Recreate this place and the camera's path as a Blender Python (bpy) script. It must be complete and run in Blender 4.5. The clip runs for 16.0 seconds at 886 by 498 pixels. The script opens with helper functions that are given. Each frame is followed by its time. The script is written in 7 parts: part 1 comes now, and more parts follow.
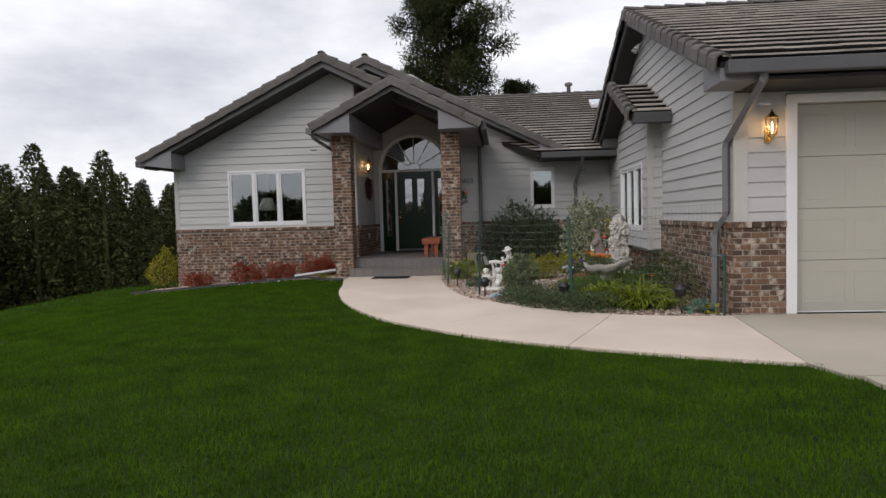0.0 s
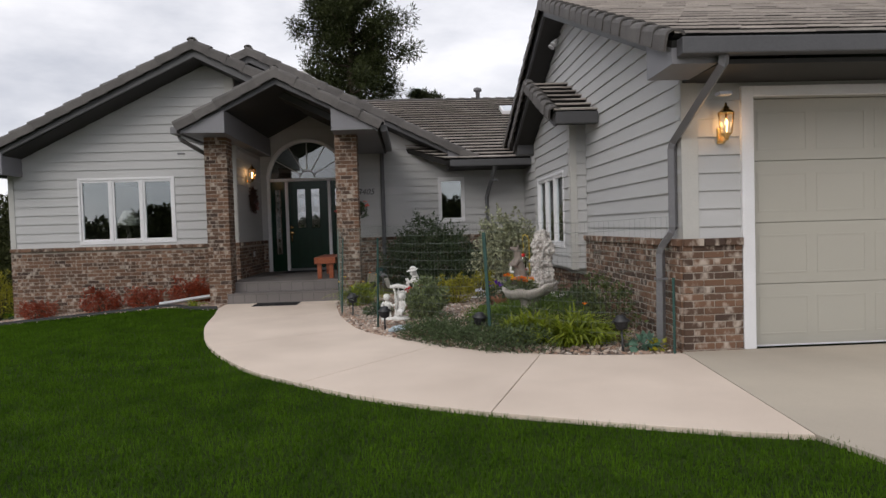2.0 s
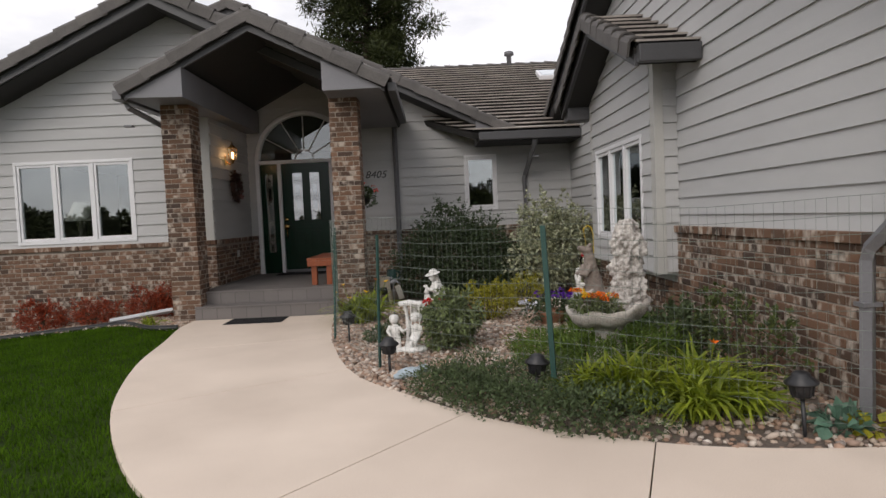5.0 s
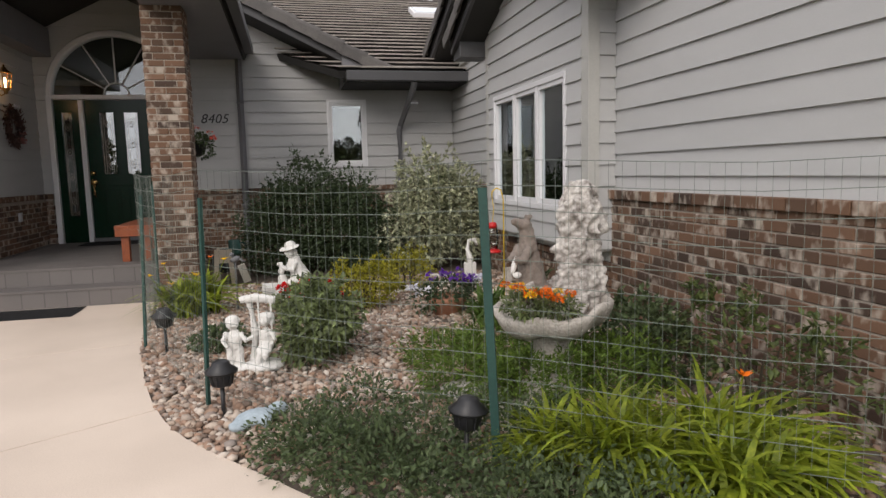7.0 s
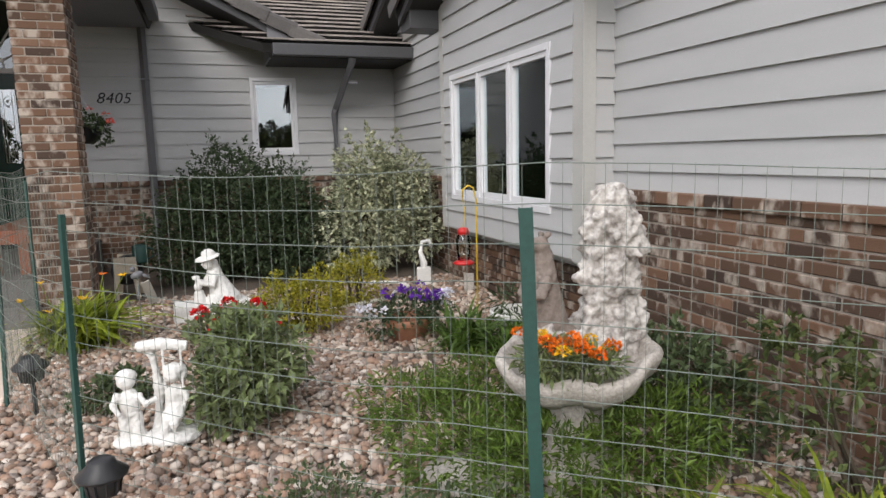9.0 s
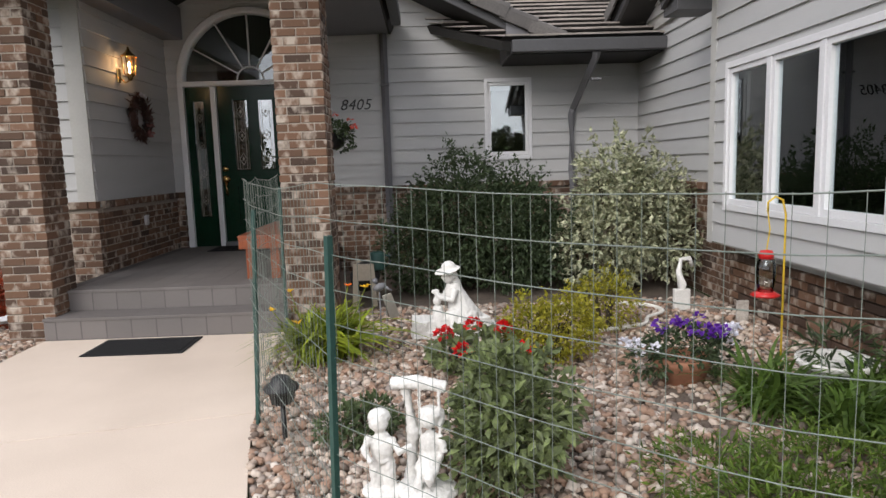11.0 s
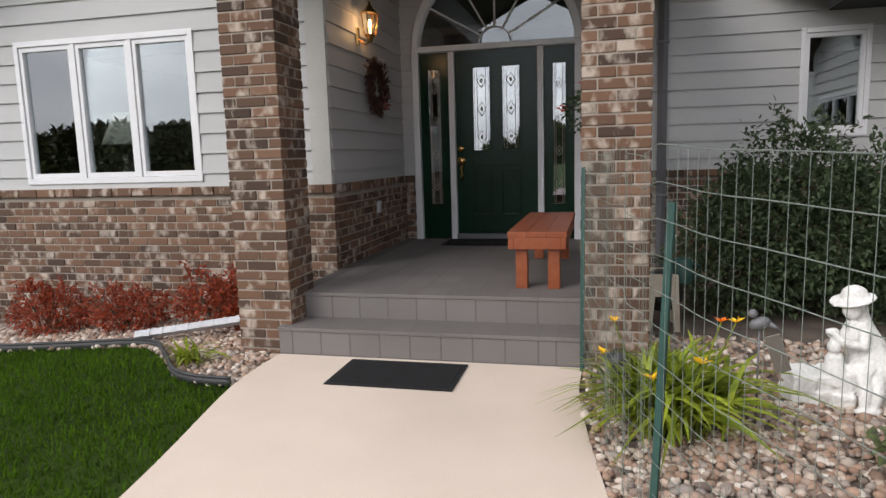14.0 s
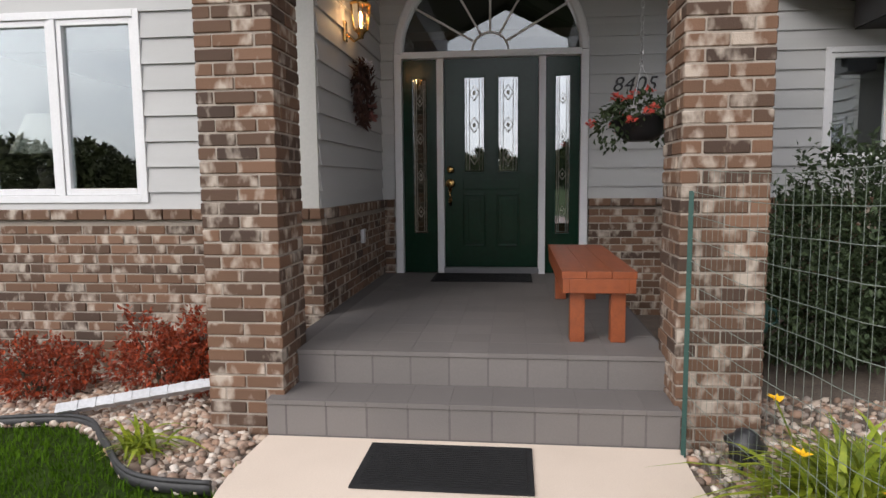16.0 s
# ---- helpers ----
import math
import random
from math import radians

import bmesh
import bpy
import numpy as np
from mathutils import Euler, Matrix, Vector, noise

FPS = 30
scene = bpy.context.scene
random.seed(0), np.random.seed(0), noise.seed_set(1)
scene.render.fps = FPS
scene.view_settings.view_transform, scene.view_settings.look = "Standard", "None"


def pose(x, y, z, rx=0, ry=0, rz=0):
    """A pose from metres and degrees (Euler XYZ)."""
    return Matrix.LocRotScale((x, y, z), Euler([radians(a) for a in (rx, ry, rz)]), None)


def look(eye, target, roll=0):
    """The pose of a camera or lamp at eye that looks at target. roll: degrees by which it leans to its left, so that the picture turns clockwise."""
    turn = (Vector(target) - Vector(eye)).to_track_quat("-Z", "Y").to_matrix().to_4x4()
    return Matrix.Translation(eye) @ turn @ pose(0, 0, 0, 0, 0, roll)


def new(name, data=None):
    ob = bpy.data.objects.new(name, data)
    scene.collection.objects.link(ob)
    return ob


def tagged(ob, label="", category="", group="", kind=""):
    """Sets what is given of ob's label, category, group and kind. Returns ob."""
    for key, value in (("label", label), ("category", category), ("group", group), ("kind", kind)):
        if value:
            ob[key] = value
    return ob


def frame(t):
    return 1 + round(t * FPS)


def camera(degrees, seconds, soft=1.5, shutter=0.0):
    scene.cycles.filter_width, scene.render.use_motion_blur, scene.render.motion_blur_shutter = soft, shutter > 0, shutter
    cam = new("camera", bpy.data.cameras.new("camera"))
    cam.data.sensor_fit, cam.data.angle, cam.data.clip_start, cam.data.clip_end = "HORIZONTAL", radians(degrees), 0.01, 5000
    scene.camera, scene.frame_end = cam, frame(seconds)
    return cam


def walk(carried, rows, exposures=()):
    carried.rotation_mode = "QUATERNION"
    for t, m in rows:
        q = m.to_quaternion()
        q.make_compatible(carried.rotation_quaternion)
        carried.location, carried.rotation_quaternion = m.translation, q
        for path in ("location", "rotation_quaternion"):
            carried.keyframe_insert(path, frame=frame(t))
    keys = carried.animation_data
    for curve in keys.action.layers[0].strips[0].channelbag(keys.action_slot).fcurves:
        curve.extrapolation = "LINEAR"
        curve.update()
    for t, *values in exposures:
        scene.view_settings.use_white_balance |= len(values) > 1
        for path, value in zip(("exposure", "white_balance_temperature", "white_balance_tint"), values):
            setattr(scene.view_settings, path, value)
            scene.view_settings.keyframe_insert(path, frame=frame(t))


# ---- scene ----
cam = camera(68.4, 16.0)
PATH = [
    (0, (1.011, 0.27, 1.233), (0.831, 2.26, 1.133), -1.5),
    (0.5, (1.064, 0.659, 1.246), (1.035, 2.657, 1.154), -1.6),
    (1, (1.023, 1.048, 1.263), (1.098, 3.045, 1.182), -1.7),
    (1.5, (1.032, 1.514, 1.266), (1.146, 3.509, 1.193), -1.7),
    (2, (1.095, 2.005, 1.262), (1.194, 4.001, 1.195), -1.7),
    (2.5, (1.111, 2.508, 1.26), (1.195, 4.505, 1.19), -1.8),
    (3, (1.14, 2.968, 1.24), (1.206, 4.966, 1.17), -1.8),
    (3.5, (1.176, 3.416, 1.242), (1.224, 5.413, 1.164), -1.9),
    (3.7, (1.185, 3.6, 1.244), (1.226, 5.597, 1.162), -2.0),
    (5.8, (1.167, 5.524, 1.29), (1.184, 7.519, 1.153), -2.7),
    (6, (1.15, 5.718, 1.285), (1.216, 7.711, 1.13), -2.8),
    (6.5, (1.139, 6.22, 1.239), (1.391, 8.195, 1.048), -2.1),
    (7, (1.145, 6.66, 1.256), (1.595, 8.597, 1.021), -1.4),
    (7.5, (1.168, 6.965, 1.273), (1.807, 8.842, 1.008), -0.7),
    (8, (1.215, 7.255, 1.319), (1.946, 9.094, 1.028), -0.9),
    (8.2, (1.21, 7.4, 1.32), (1.971, 9.231, 1.036), -0.9),
    (10.3, (1.065, 8.16, 1.332), (1.328, 10.123, 1.054), -2.1),
    (10.5, (1.04, 8.27, 1.33), (1.24, 10.242, 1.059), -2.0),
    (11, (0.958, 8.49, 1.343), (1.008, 10.473, 1.083), -1.8),
    (11.5, (0.829, 8.783, 1.325), (0.727, 10.767, 1.094), -1.2),
    (12, (0.765, 8.99, 1.345), (0.48, 10.955, 1.11), -1.1),
    (12.5, (0.578, 9.235, 1.34), (0.174, 11.178, 1.096), -1.2),
    (13, (0.365, 9.449, 1.334), (-0.111, 11.373, 1.067), -1.6),
    (13.5, (0.157, 9.694, 1.309), (-0.35, 11.608, 1.031), -1.8),
    (14, (-0.111, 9.921, 1.281), (-0.577, 11.846, 1.0), -1.6),
    (14.5, (-0.341, 10.149, 1.255), (-0.754, 12.087, 0.981), -1.2),
    (15, (-0.555, 10.377, 1.25), (-0.916, 12.327, 0.99), -0.9),
    (15.5, (-0.765, 10.575, 1.251), (-1.063, 12.539, 1.016), -0.6),
    (16, (-0.971, 10.762, 1.252), (-1.191, 12.739, 1.045), -0.5),
]
walk(cam, [(t, look(eye, target, roll)) for t, eye, target, roll in PATH],
     [(0, 0.02, 6550, 12), (3.5, 0.03, 6600, 12), (6, 0.3, 6800, 13), (7, 0.46, 6800, 13), (8, 0.77, 6550, 12), (11, 0.8, 6500, 12), (13.5, 0.74, 6500, 12), (16, 0.92, 6550, 12)])


# ---- world and light ----
world = bpy.data.worlds.new("overcast")
scene.world = world
world.use_nodes = True
wn, wl = world.node_tree.nodes, world.node_tree.links
wn.clear()
w_out = wn.new("ShaderNodeOutputWorld")
w_bg = wn.new("ShaderNodeBackground")
w_sky = wn.new("ShaderNodeTexSky")
w_sky.sky_type = "NISHITA"
w_sky.sun_disc = False
w_sky.sun_elevation = radians(32.5)
w_sky.sun_rotation = radians(212)
w_tc = wn.new("ShaderNodeTexCoord")
w_map = wn.new("ShaderNodeMapping")
w_map.inputs["Scale"].default_value = (1.0, 1.0, 2.6)
w_noise = wn.new("ShaderNodeTexNoise")
w_noise.inputs["Scale"].default_value = 2.6
w_noise.inputs["Detail"].default_value = 7
w_noise.inputs["Roughness"].default_value = 0.55
w_ramp = wn.new("ShaderNodeValToRGB")
w_ramp.color_ramp.elements[0].position = 0.36
w_ramp.color_ramp.elements[0].color = (6.3, 6.6, 7.3, 1)
w_ramp.color_ramp.elements[1].position = 0.62
w_ramp.color_ramp.elements[1].color = (10.6, 10.7, 11.1, 1)
w_mix = wn.new("ShaderNodeMix")
w_mix.data_type = "RGBA"
w_mix.inputs["Factor"].default_value = 0.93
wl.new(w_tc.outputs["Generated"], w_map.inputs["Vector"])
wl.new(w_map.outputs["Vector"], w_noise.inputs["Vector"])
wl.new(w_noise.outputs["Fac"], w_ramp.inputs["Fac"])
wl.new(w_sky.outputs["Color"], w_mix.inputs["A"])
wl.new(w_ramp.outputs["Color"], w_mix.inputs["B"])
wl.new(w_mix.outputs["Result"], w_bg.inputs["Color"])
w_bg.inputs["Strength"].default_value = 0.1
wl.new(w_bg.outputs["Background"], w_out.inputs["Surface"])

sun_data = bpy.data.lights.new("sun", "SUN")
sun_data.energy = 1.2
sun_data.angle = radians(35)
sun_data.color = (1.0, 0.96, 0.9)
sun = new("sun", sun_data)
sun.matrix_world = look((-10, -8, 12), (0, 8, 0))


# ---- builders ----
def np_mesh(name, V, F, smooth=False):
    """A mesh from arrays of vertices and equal-sided faces."""
    V, F = np.asarray(V, np.float32), np.asarray(F, np.int32)
    me = bpy.data.meshes.new(name)
    me.vertices.add(len(V))
    me.vertices.foreach_set("co", V.ravel())
    me.loops.add(F.size)
    me.loops.foreach_set("vertex_index", F.ravel())
    me.polygons.add(len(F))
    me.polygons.foreach_set("loop_start", np.arange(len(F), dtype=np.int32) * F.shape[1])
    me.update(calc_edges=True)
    me.polygons.foreach_set("use_smooth", np.full(len(F), smooth))
    return me


def scatter(V0, F0, R, T):
    """Copies of a small template, each turned and scaled by R and moved by T."""
    V = np.einsum("kij,nj->kni", R, V0) + T[:, None, :]
    F = F0[None] + (np.arange(len(T)) * len(V0))[:, None, None]
    return V.reshape(-1, 3), F.reshape(-1, F0.shape[1])


def rot_z(a):
    c, s, o, i = np.cos(a), np.sin(a), np.zeros_like(a), np.ones_like(a)
    return np.stack([np.stack([c, -s, o], -1), np.stack([s, c, o], -1), np.stack([o, o, i], -1)], -2)


def rot_x(a):
    c, s, o, i = np.cos(a), np.sin(a), np.zeros_like(a), np.ones_like(a)
    return np.stack([np.stack([i, o, o], -1), np.stack([o, c, -s], -1), np.stack([o, s, c], -1)], -2)


def rot_y(a):
    c, s, o, i = np.cos(a), np.sin(a), np.zeros_like(a), np.ones_like(a)
    return np.stack([np.stack([c, o, s], -1), np.stack([o, i, o], -1), np.stack([-s, o, c], -1)], -2)


def part(name, shape, material, parent=None, label="", kind=""):
    """One mesh object from a bmesh or a mesh, under a thing or a part."""
    if isinstance(shape, bmesh.types.BMesh):
        me = bpy.data.meshes.new(name)
        bmesh.ops.recalc_face_normals(shape, faces=shape.faces[:])
        shape.to_mesh(me)
        shape.free()
    else:
        me = shape
    if material and not me.materials:
        me.materials.append(material)
    ob = new(name, me)
    if parent:
        ob.parent = parent
    return tagged(ob, label, kind=kind)


def thing(name, place, label, category, group="", turn=0):
    ob = new(name)
    ob.empty_display_size = 0.1
    ob.matrix_basis = pose(*place, 0, 0, turn)
    return tagged(ob, label, category, group)


def setting(name, shape, material, label="", category="wall"):
    return tagged(part(name, shape, material), label, category, kind="structure")


def box(bm, x0, x1, y0, y1, z0, z1, bevel=0.0, m=None):
    r = bmesh.ops.create_cube(bm, size=1, matrix=Matrix.Translation(((x0 + x1) / 2, (y0 + y1) / 2, (z0 + z1) / 2)) @ Matrix.Diagonal((x1 - x0, y1 - y0, z1 - z0, 1)))
    vs = r["verts"]
    if bevel:
        es = list({e for v in vs for e in v.link_edges})
        b = bmesh.ops.bevel(bm, geom=es, offset=bevel, segments=2, affect="EDGES", profile=0.6)
        vs = list({v for f in b["faces"] for v in f.verts} | {v for v in vs if v.is_valid})
    if m:
        bmesh.ops.transform(bm, matrix=m, verts=vs)
    return bm


def boxed(*a, **k):
    return box(bmesh.new(), *a, **k)


def prism(pts, axis, a, b, bm=None):
    """A polygon in a plane, thickened along an axis from a to b."""
    bm = bm or bmesh.new()
    put = {"x": lambda p, d: (d, p[0], p[1]), "y": lambda p, d: (p[0], d, p[1]), "z": lambda p, d: (p[0], p[1], d)}[axis]
    lo, hi = [bm.verts.new(put(p, a)) for p in pts], [bm.verts.new(put(p, b)) for p in pts]
    bm.faces.new(lo)
    bm.faces.new(hi[::-1])
    for i in range(len(pts)):
        j = (i + 1) % len(pts)
        bm.faces.new((lo[i], lo[j], hi[j], hi[i]))
    return bm


def lathe(bm, profile, n=24, m=None):
    """A turned shape from (radius, height) pairs."""
    rings = []
    for r, z in profile:
        rings.append([bm.verts.new((r * math.cos(2 * math.pi * i / n), r * math.sin(2 * math.pi * i / n), z)) for i in range(n)])
    for a, b in zip(rings, rings[1:]):
        for i in range(n):
            f = bm.faces.new((a[i], a[(i + 1) % n], b[(i + 1) % n], b[i]))
            f.smooth = True
    bm.faces.new(rings[0][::-1])
    bm.faces.new(rings[-1])
    if m:
        bmesh.ops.transform(bm, matrix=m, verts=[v for r in rings for v in r])
    return bm


def tube(bm, pts, r, n=8, flat=(1, 1)):
    """A pipe along points; flat squashes its section."""
    pts = [Vector(p) for p in pts]
    rings = []
    for i, p in enumerate(pts):
        d = (pts[min(i + 1, len(pts) - 1)] - pts[max(i - 1, 0)]).normalized()
        side = d.cross(Vector((0, 0, 1)))
        side = side.normalized() if side.length > 0.05 else Vector((1, 0, 0))
        up = side.cross(d).normalized()
        k = r[i] if isinstance(r, (list, tuple)) else r
        rings.append([bm.verts.new(p + side * k * flat[0] * math.cos(2 * math.pi * j / n) + up * k * flat[1] * math.sin(2 * math.pi * j / n)) for j in range(n)])
    for a, b in zip(rings, rings[1:]):
        for j in range(n):
            f = bm.faces.new((a[j], a[(j + 1) % n], b[(j + 1) % n], b[j]))
            f.smooth = n > 5
    bm.faces.new(rings[0])
    bm.faces.new(rings[-1][::-1])
    return bm


def blob(bm, c, s, rot=(0, 0, 0), sub=2):
    m = pose(*c, *rot) @ Matrix.Diagonal((*((s, s, s) if isinstance(s, (int, float)) else s), 1))
    r = bmesh.ops.create_icosphere(bm, subdivisions=sub, radius=1, matrix=m)
    for v in r["verts"]:
        for f in v.link_faces:
            f.smooth = True
    return bm


def sculpted(ob, voxel, rough=0.0, size=0.1):
    """Melts overlapping shapes into one carved surface."""
    r = ob.modifiers.new("melt", "REMESH")
    r.mode, r.voxel_size, r.use_smooth_shade = "VOXEL", voxel, True
    s = ob.modifiers.new("soften", "SMOOTH")
    s.iterations = 3
    if rough:
        tex = bpy.data.textures.new("carving", "CLOUDS")
        tex.noise_scale = size
        d = ob.modifiers.new("carve", "DISPLACE")
        d.texture, d.strength, d.mid_level = tex, rough, 0.5
    return ob


def inside(P, poly):
    """Which of the points P lie inside a polygon."""
    x, y = P[:, 0], P[:, 1]
    hit = np.zeros(len(P), bool)
    q = np.asarray(poly)
    for (x0, y0), (x1, y1) in zip(q, np.roll(q, -1, 0)):
        c = (y0 > y) != (y1 > y)
        hit ^= c & (x < (x1 - x0) * (y - y0) / (y1 - y0 + 1e-12) + x0)
    return hit


def curve_through(pts, n=6):
    """A smooth line through points."""
    p = [Vector(q).to_3d() if len(q) == 2 else Vector(q) for q in pts]
    out = []
    for i in range(len(p) - 1):
        a, b, c, d = p[max(i - 1, 0)], p[i], p[i + 1], p[min(i + 2, len(p) - 1)]
        for k in range(n):
            t = k / n
            out.append(0.5 * (2 * b + (c - a) * t + (2 * a - 5 * b + 4 * c - d) * t * t + (3 * b - a - 3 * c + d) * t ** 3))
    return out + [p[-1]]


# ---- materials ----
def mat(name, color, rough=0.7, color2=None, scale=3.0, fine=60.0, bump=0.15, metal=0.0, spec=0.5, vary=0.0, by="", detail=0.5, stretch=(1, 1, 1), dist=0.01):
    """A surface with broad and fine variation between two colours, fine relief, and its own shade for each piece."""
    m = bpy.data.materials.new(name)
    m.use_nodes = True
    n, l = m.node_tree.nodes, m.node_tree.links
    b = n["Principled BSDF"]
    b.inputs["Roughness"].default_value, b.inputs["Metallic"].default_value = rough, metal
    b.inputs["Specular IOR Level"].default_value = spec
    geo = n.new("ShaderNodeNewGeometry")
    mp = n.new("ShaderNodeMapping")
    mp.inputs["Scale"].default_value = stretch
    l.new(geo.outputs["Position"], mp.inputs["Vector"])
    big, small = n.new("ShaderNodeTexNoise"), n.new("ShaderNodeTexNoise")
    big.inputs["Scale"].default_value, small.inputs["Scale"].default_value = scale, fine
    big.inputs["Detail"].default_value = 5
    l.new(mp.outputs["Vector"], big.inputs["Vector"])
    l.new(mp.outputs["Vector"], small.inputs["Vector"])
    both = n.new("ShaderNodeMix")
    both.inputs["Factor"].default_value = detail
    l.new(big.outputs["Fac"], both.inputs["A"])
    l.new(small.outputs["Fac"], both.inputs["B"])
    ramp = n.new("ShaderNodeValToRGB")
    ramp.color_ramp.elements[0].position, ramp.color_ramp.elements[1].position = 0.35, 0.65
    c2 = color2 or tuple(c * 0.82 for c in color)
    ramp.color_ramp.elements[0].color, ramp.color_ramp.elements[1].color = (*c2, 1), (*color, 1)
    l.new(both.outputs["Result"], ramp.inputs["Fac"])
    last = ramp.outputs["Color"]
    if by:
        src = n.new("ShaderNodeObjectInfo").outputs["Random"] if by == "object" else geo.outputs["Random Per Island"]
        mr = n.new("ShaderNodeMapRange")
        mr.inputs["To Min"].default_value, mr.inputs["To Max"].default_value = 1 - vary, 1 + vary
        l.new(src, mr.inputs["Value"])
        hs = n.new("ShaderNodeHueSaturation")
        l.new(mr.outputs["Result"], hs.inputs["Value"])
        l.new(last, hs.inputs["Color"])
        last = hs.outputs["Color"]
    l.new(last, b.inputs["Base Color"])
    if bump:
        bp = n.new("ShaderNodeBump")
        bp.inputs["Strength"].default_value, bp.inputs["Distance"].default_value = bump, dist
        l.new(small.outputs["Fac"], bp.inputs["Height"])
        l.new(bp.outputs["Normal"], b.inputs["Normal"])
    return m


BRICK_TONES = ((0.0, (0.062, 0.037, 0.026)), (0.25, (0.11, 0.062, 0.039)), (0.55, (0.16, 0.087, 0.052)), (0.85, (0.2, 0.107, 0.063)), (1.0, (0.24, 0.135, 0.085)))


def brick_mat(name, by, tones=BRICK_TONES, wash_share=0.75):
    """Tumbled bricks: dark, brown and red ones, with pale lime wash on patches."""
    m = mat(name, (0.5, 0.5, 0.5), 0.85, bump=0.5, fine=140, dist=0.004)
    n, l = m.node_tree.nodes, m.node_tree.links
    b = n["Principled BSDF"]
    geo = n["Geometry"]
    src = n.new("ShaderNodeObjectInfo").outputs["Random"] if by == "object" else geo.outputs["Random Per Island"]
    tone = n.new("ShaderNodeValToRGB")
    tone.color_ramp.interpolation = "LINEAR"
    e = tone.color_ramp.elements
    e[0].position, e[0].color = tones[0][0], (*tones[0][1], 1)
    e[1].position, e[1].color = tones[-1][0], (*tones[-1][1], 1)
    for p, c in tones[1:-1]:
        x = e.new(p)
        x.color = (*c, 1)
    l.new(src, tone.inputs["Fac"])
    wash = n.new("ShaderNodeTexNoise")
    wash.inputs["Scale"].default_value, wash.inputs["Detail"].default_value = 10.0, 3.5
    # the wash runs over the whole height of a brick, from an end or across its middle
    tall = n.new("ShaderNodeMapping")
    tall.inputs["Scale"].default_value = (1.0, 1.0, 0.6)
    # each brick takes its own place in the wash
    shift = n.new("ShaderNodeVectorMath")
    shift.operation = "MULTIPLY_ADD"
    l.new(src, shift.inputs[0])
    shift.inputs[1].default_value = (31.0, 17.0, 23.0)
    l.new(geo.outputs["Position"], tall.inputs["Vector"])
    l.new(tall.outputs["Vector"], shift.inputs[2])
    l.new(shift.outputs["Vector"], wash.inputs["Vector"])
    wr = n.new("ShaderNodeValToRGB")
    wr.color_ramp.elements[0].position, wr.color_ramp.elements[1].position = 0.52, 0.67
    l.new(wash.outputs["Fac"], wr.inputs["Fac"])
    lime = n.new("ShaderNodeMix")
    lime.data_type = "RGBA"
    lime.inputs["B"].default_value = (0.66, 0.57, 0.48, 1)
    k = n.new("ShaderNodeMath")
    k.operation = "MULTIPLY"
    k.inputs[1].default_value = wash_share
    l.new(wr.outputs["Color"], k.inputs[0])
    l.new(k.outputs[0], lime.inputs["Factor"])
    l.new(tone.outputs["Color"], lime.inputs["A"])
    grain = n.new("ShaderNodeMix")
    grain.data_type, grain.blend_type = "RGBA", "MULTIPLY"
    grain.inputs["Factor"].default_value = 0.5
    l.new(lime.outputs["Result"], grain.inputs["A"])
    l.new(n["Color Ramp"].outputs["Color"], grain.inputs["B"])
    bright = n.new("ShaderNodeHueSaturation")
    bright.inputs["Value"].default_value = 1.06
    l.new(grain.outputs["Result"], bright.inputs["Color"])
    l.new(bright.outputs["Color"], b.inputs["Base Color"])
    return m


def glass_mat(name, gloss, tint=(0.75, 0.8, 0.8)):
    m = bpy.data.materials.new(name)
    m.use_nodes = True
    n, l = m.node_tree.nodes, m.node_tree.links
    n.clear()
    out, mix = n.new("ShaderNodeOutputMaterial"), n.new("ShaderNodeMixShader")
    tr, gl, fr, add = n.new("ShaderNodeBsdfTransparent"), n.new("ShaderNodeBsdfGlossy"), n.new("ShaderNodeFresnel"), n.new("ShaderNodeMath")
    tr.inputs["Color"].default_value = (*tint, 1)
    gl.inputs["Roughness"].default_value = 0.0
    gl.inputs["Color"].default_value = (0.9, 0.94, 0.96, 1)
    fr.inputs["IOR"].default_value = 1.5
    add.operation, add.use_clamp = "ADD", True
    add.inputs[1].default_value = gloss
    l.new(fr.outputs["Fac"], add.inputs[0])
    l.new(add.outputs[0], mix.inputs["Fac"])
    l.new(tr.outputs["BSDF"], mix.inputs[1])
    l.new(gl.outputs["BSDF"], mix.inputs[2])
    l.new(mix.outputs["Shader"], out.inputs["Surface"])
    return m


def leaf_mat(name, color, color2, rough=0.5, by="island", through_light=0.35, scale=9.0, spec=0.35, vary=0.4):
    """Leaves: two greens over the plant, each leaf of its own shade, some light passing through."""
    m = mat(name, color, rough, color2, scale=scale, fine=45, bump=0, vary=vary, by=by, spec=spec)
    n, l = m.node_tree.nodes, m.node_tree.links
    b = n["Principled BSDF"]
    col = b.inputs["Base Color"].links[0].from_socket
    t, mx = n.new("ShaderNodeBsdfTranslucent"), n.new("ShaderNodeMixShader")
    l.new(col, t.inputs["Color"])
    mx.inputs["Fac"].default_value = through_light
    l.new(b.outputs["BSDF"], mx.inputs[1])
    l.new(t.outputs["BSDF"], mx.inputs[2])
    l.new(mx.outputs["Shader"], n["Material Output"].inputs["Surface"])
    return m


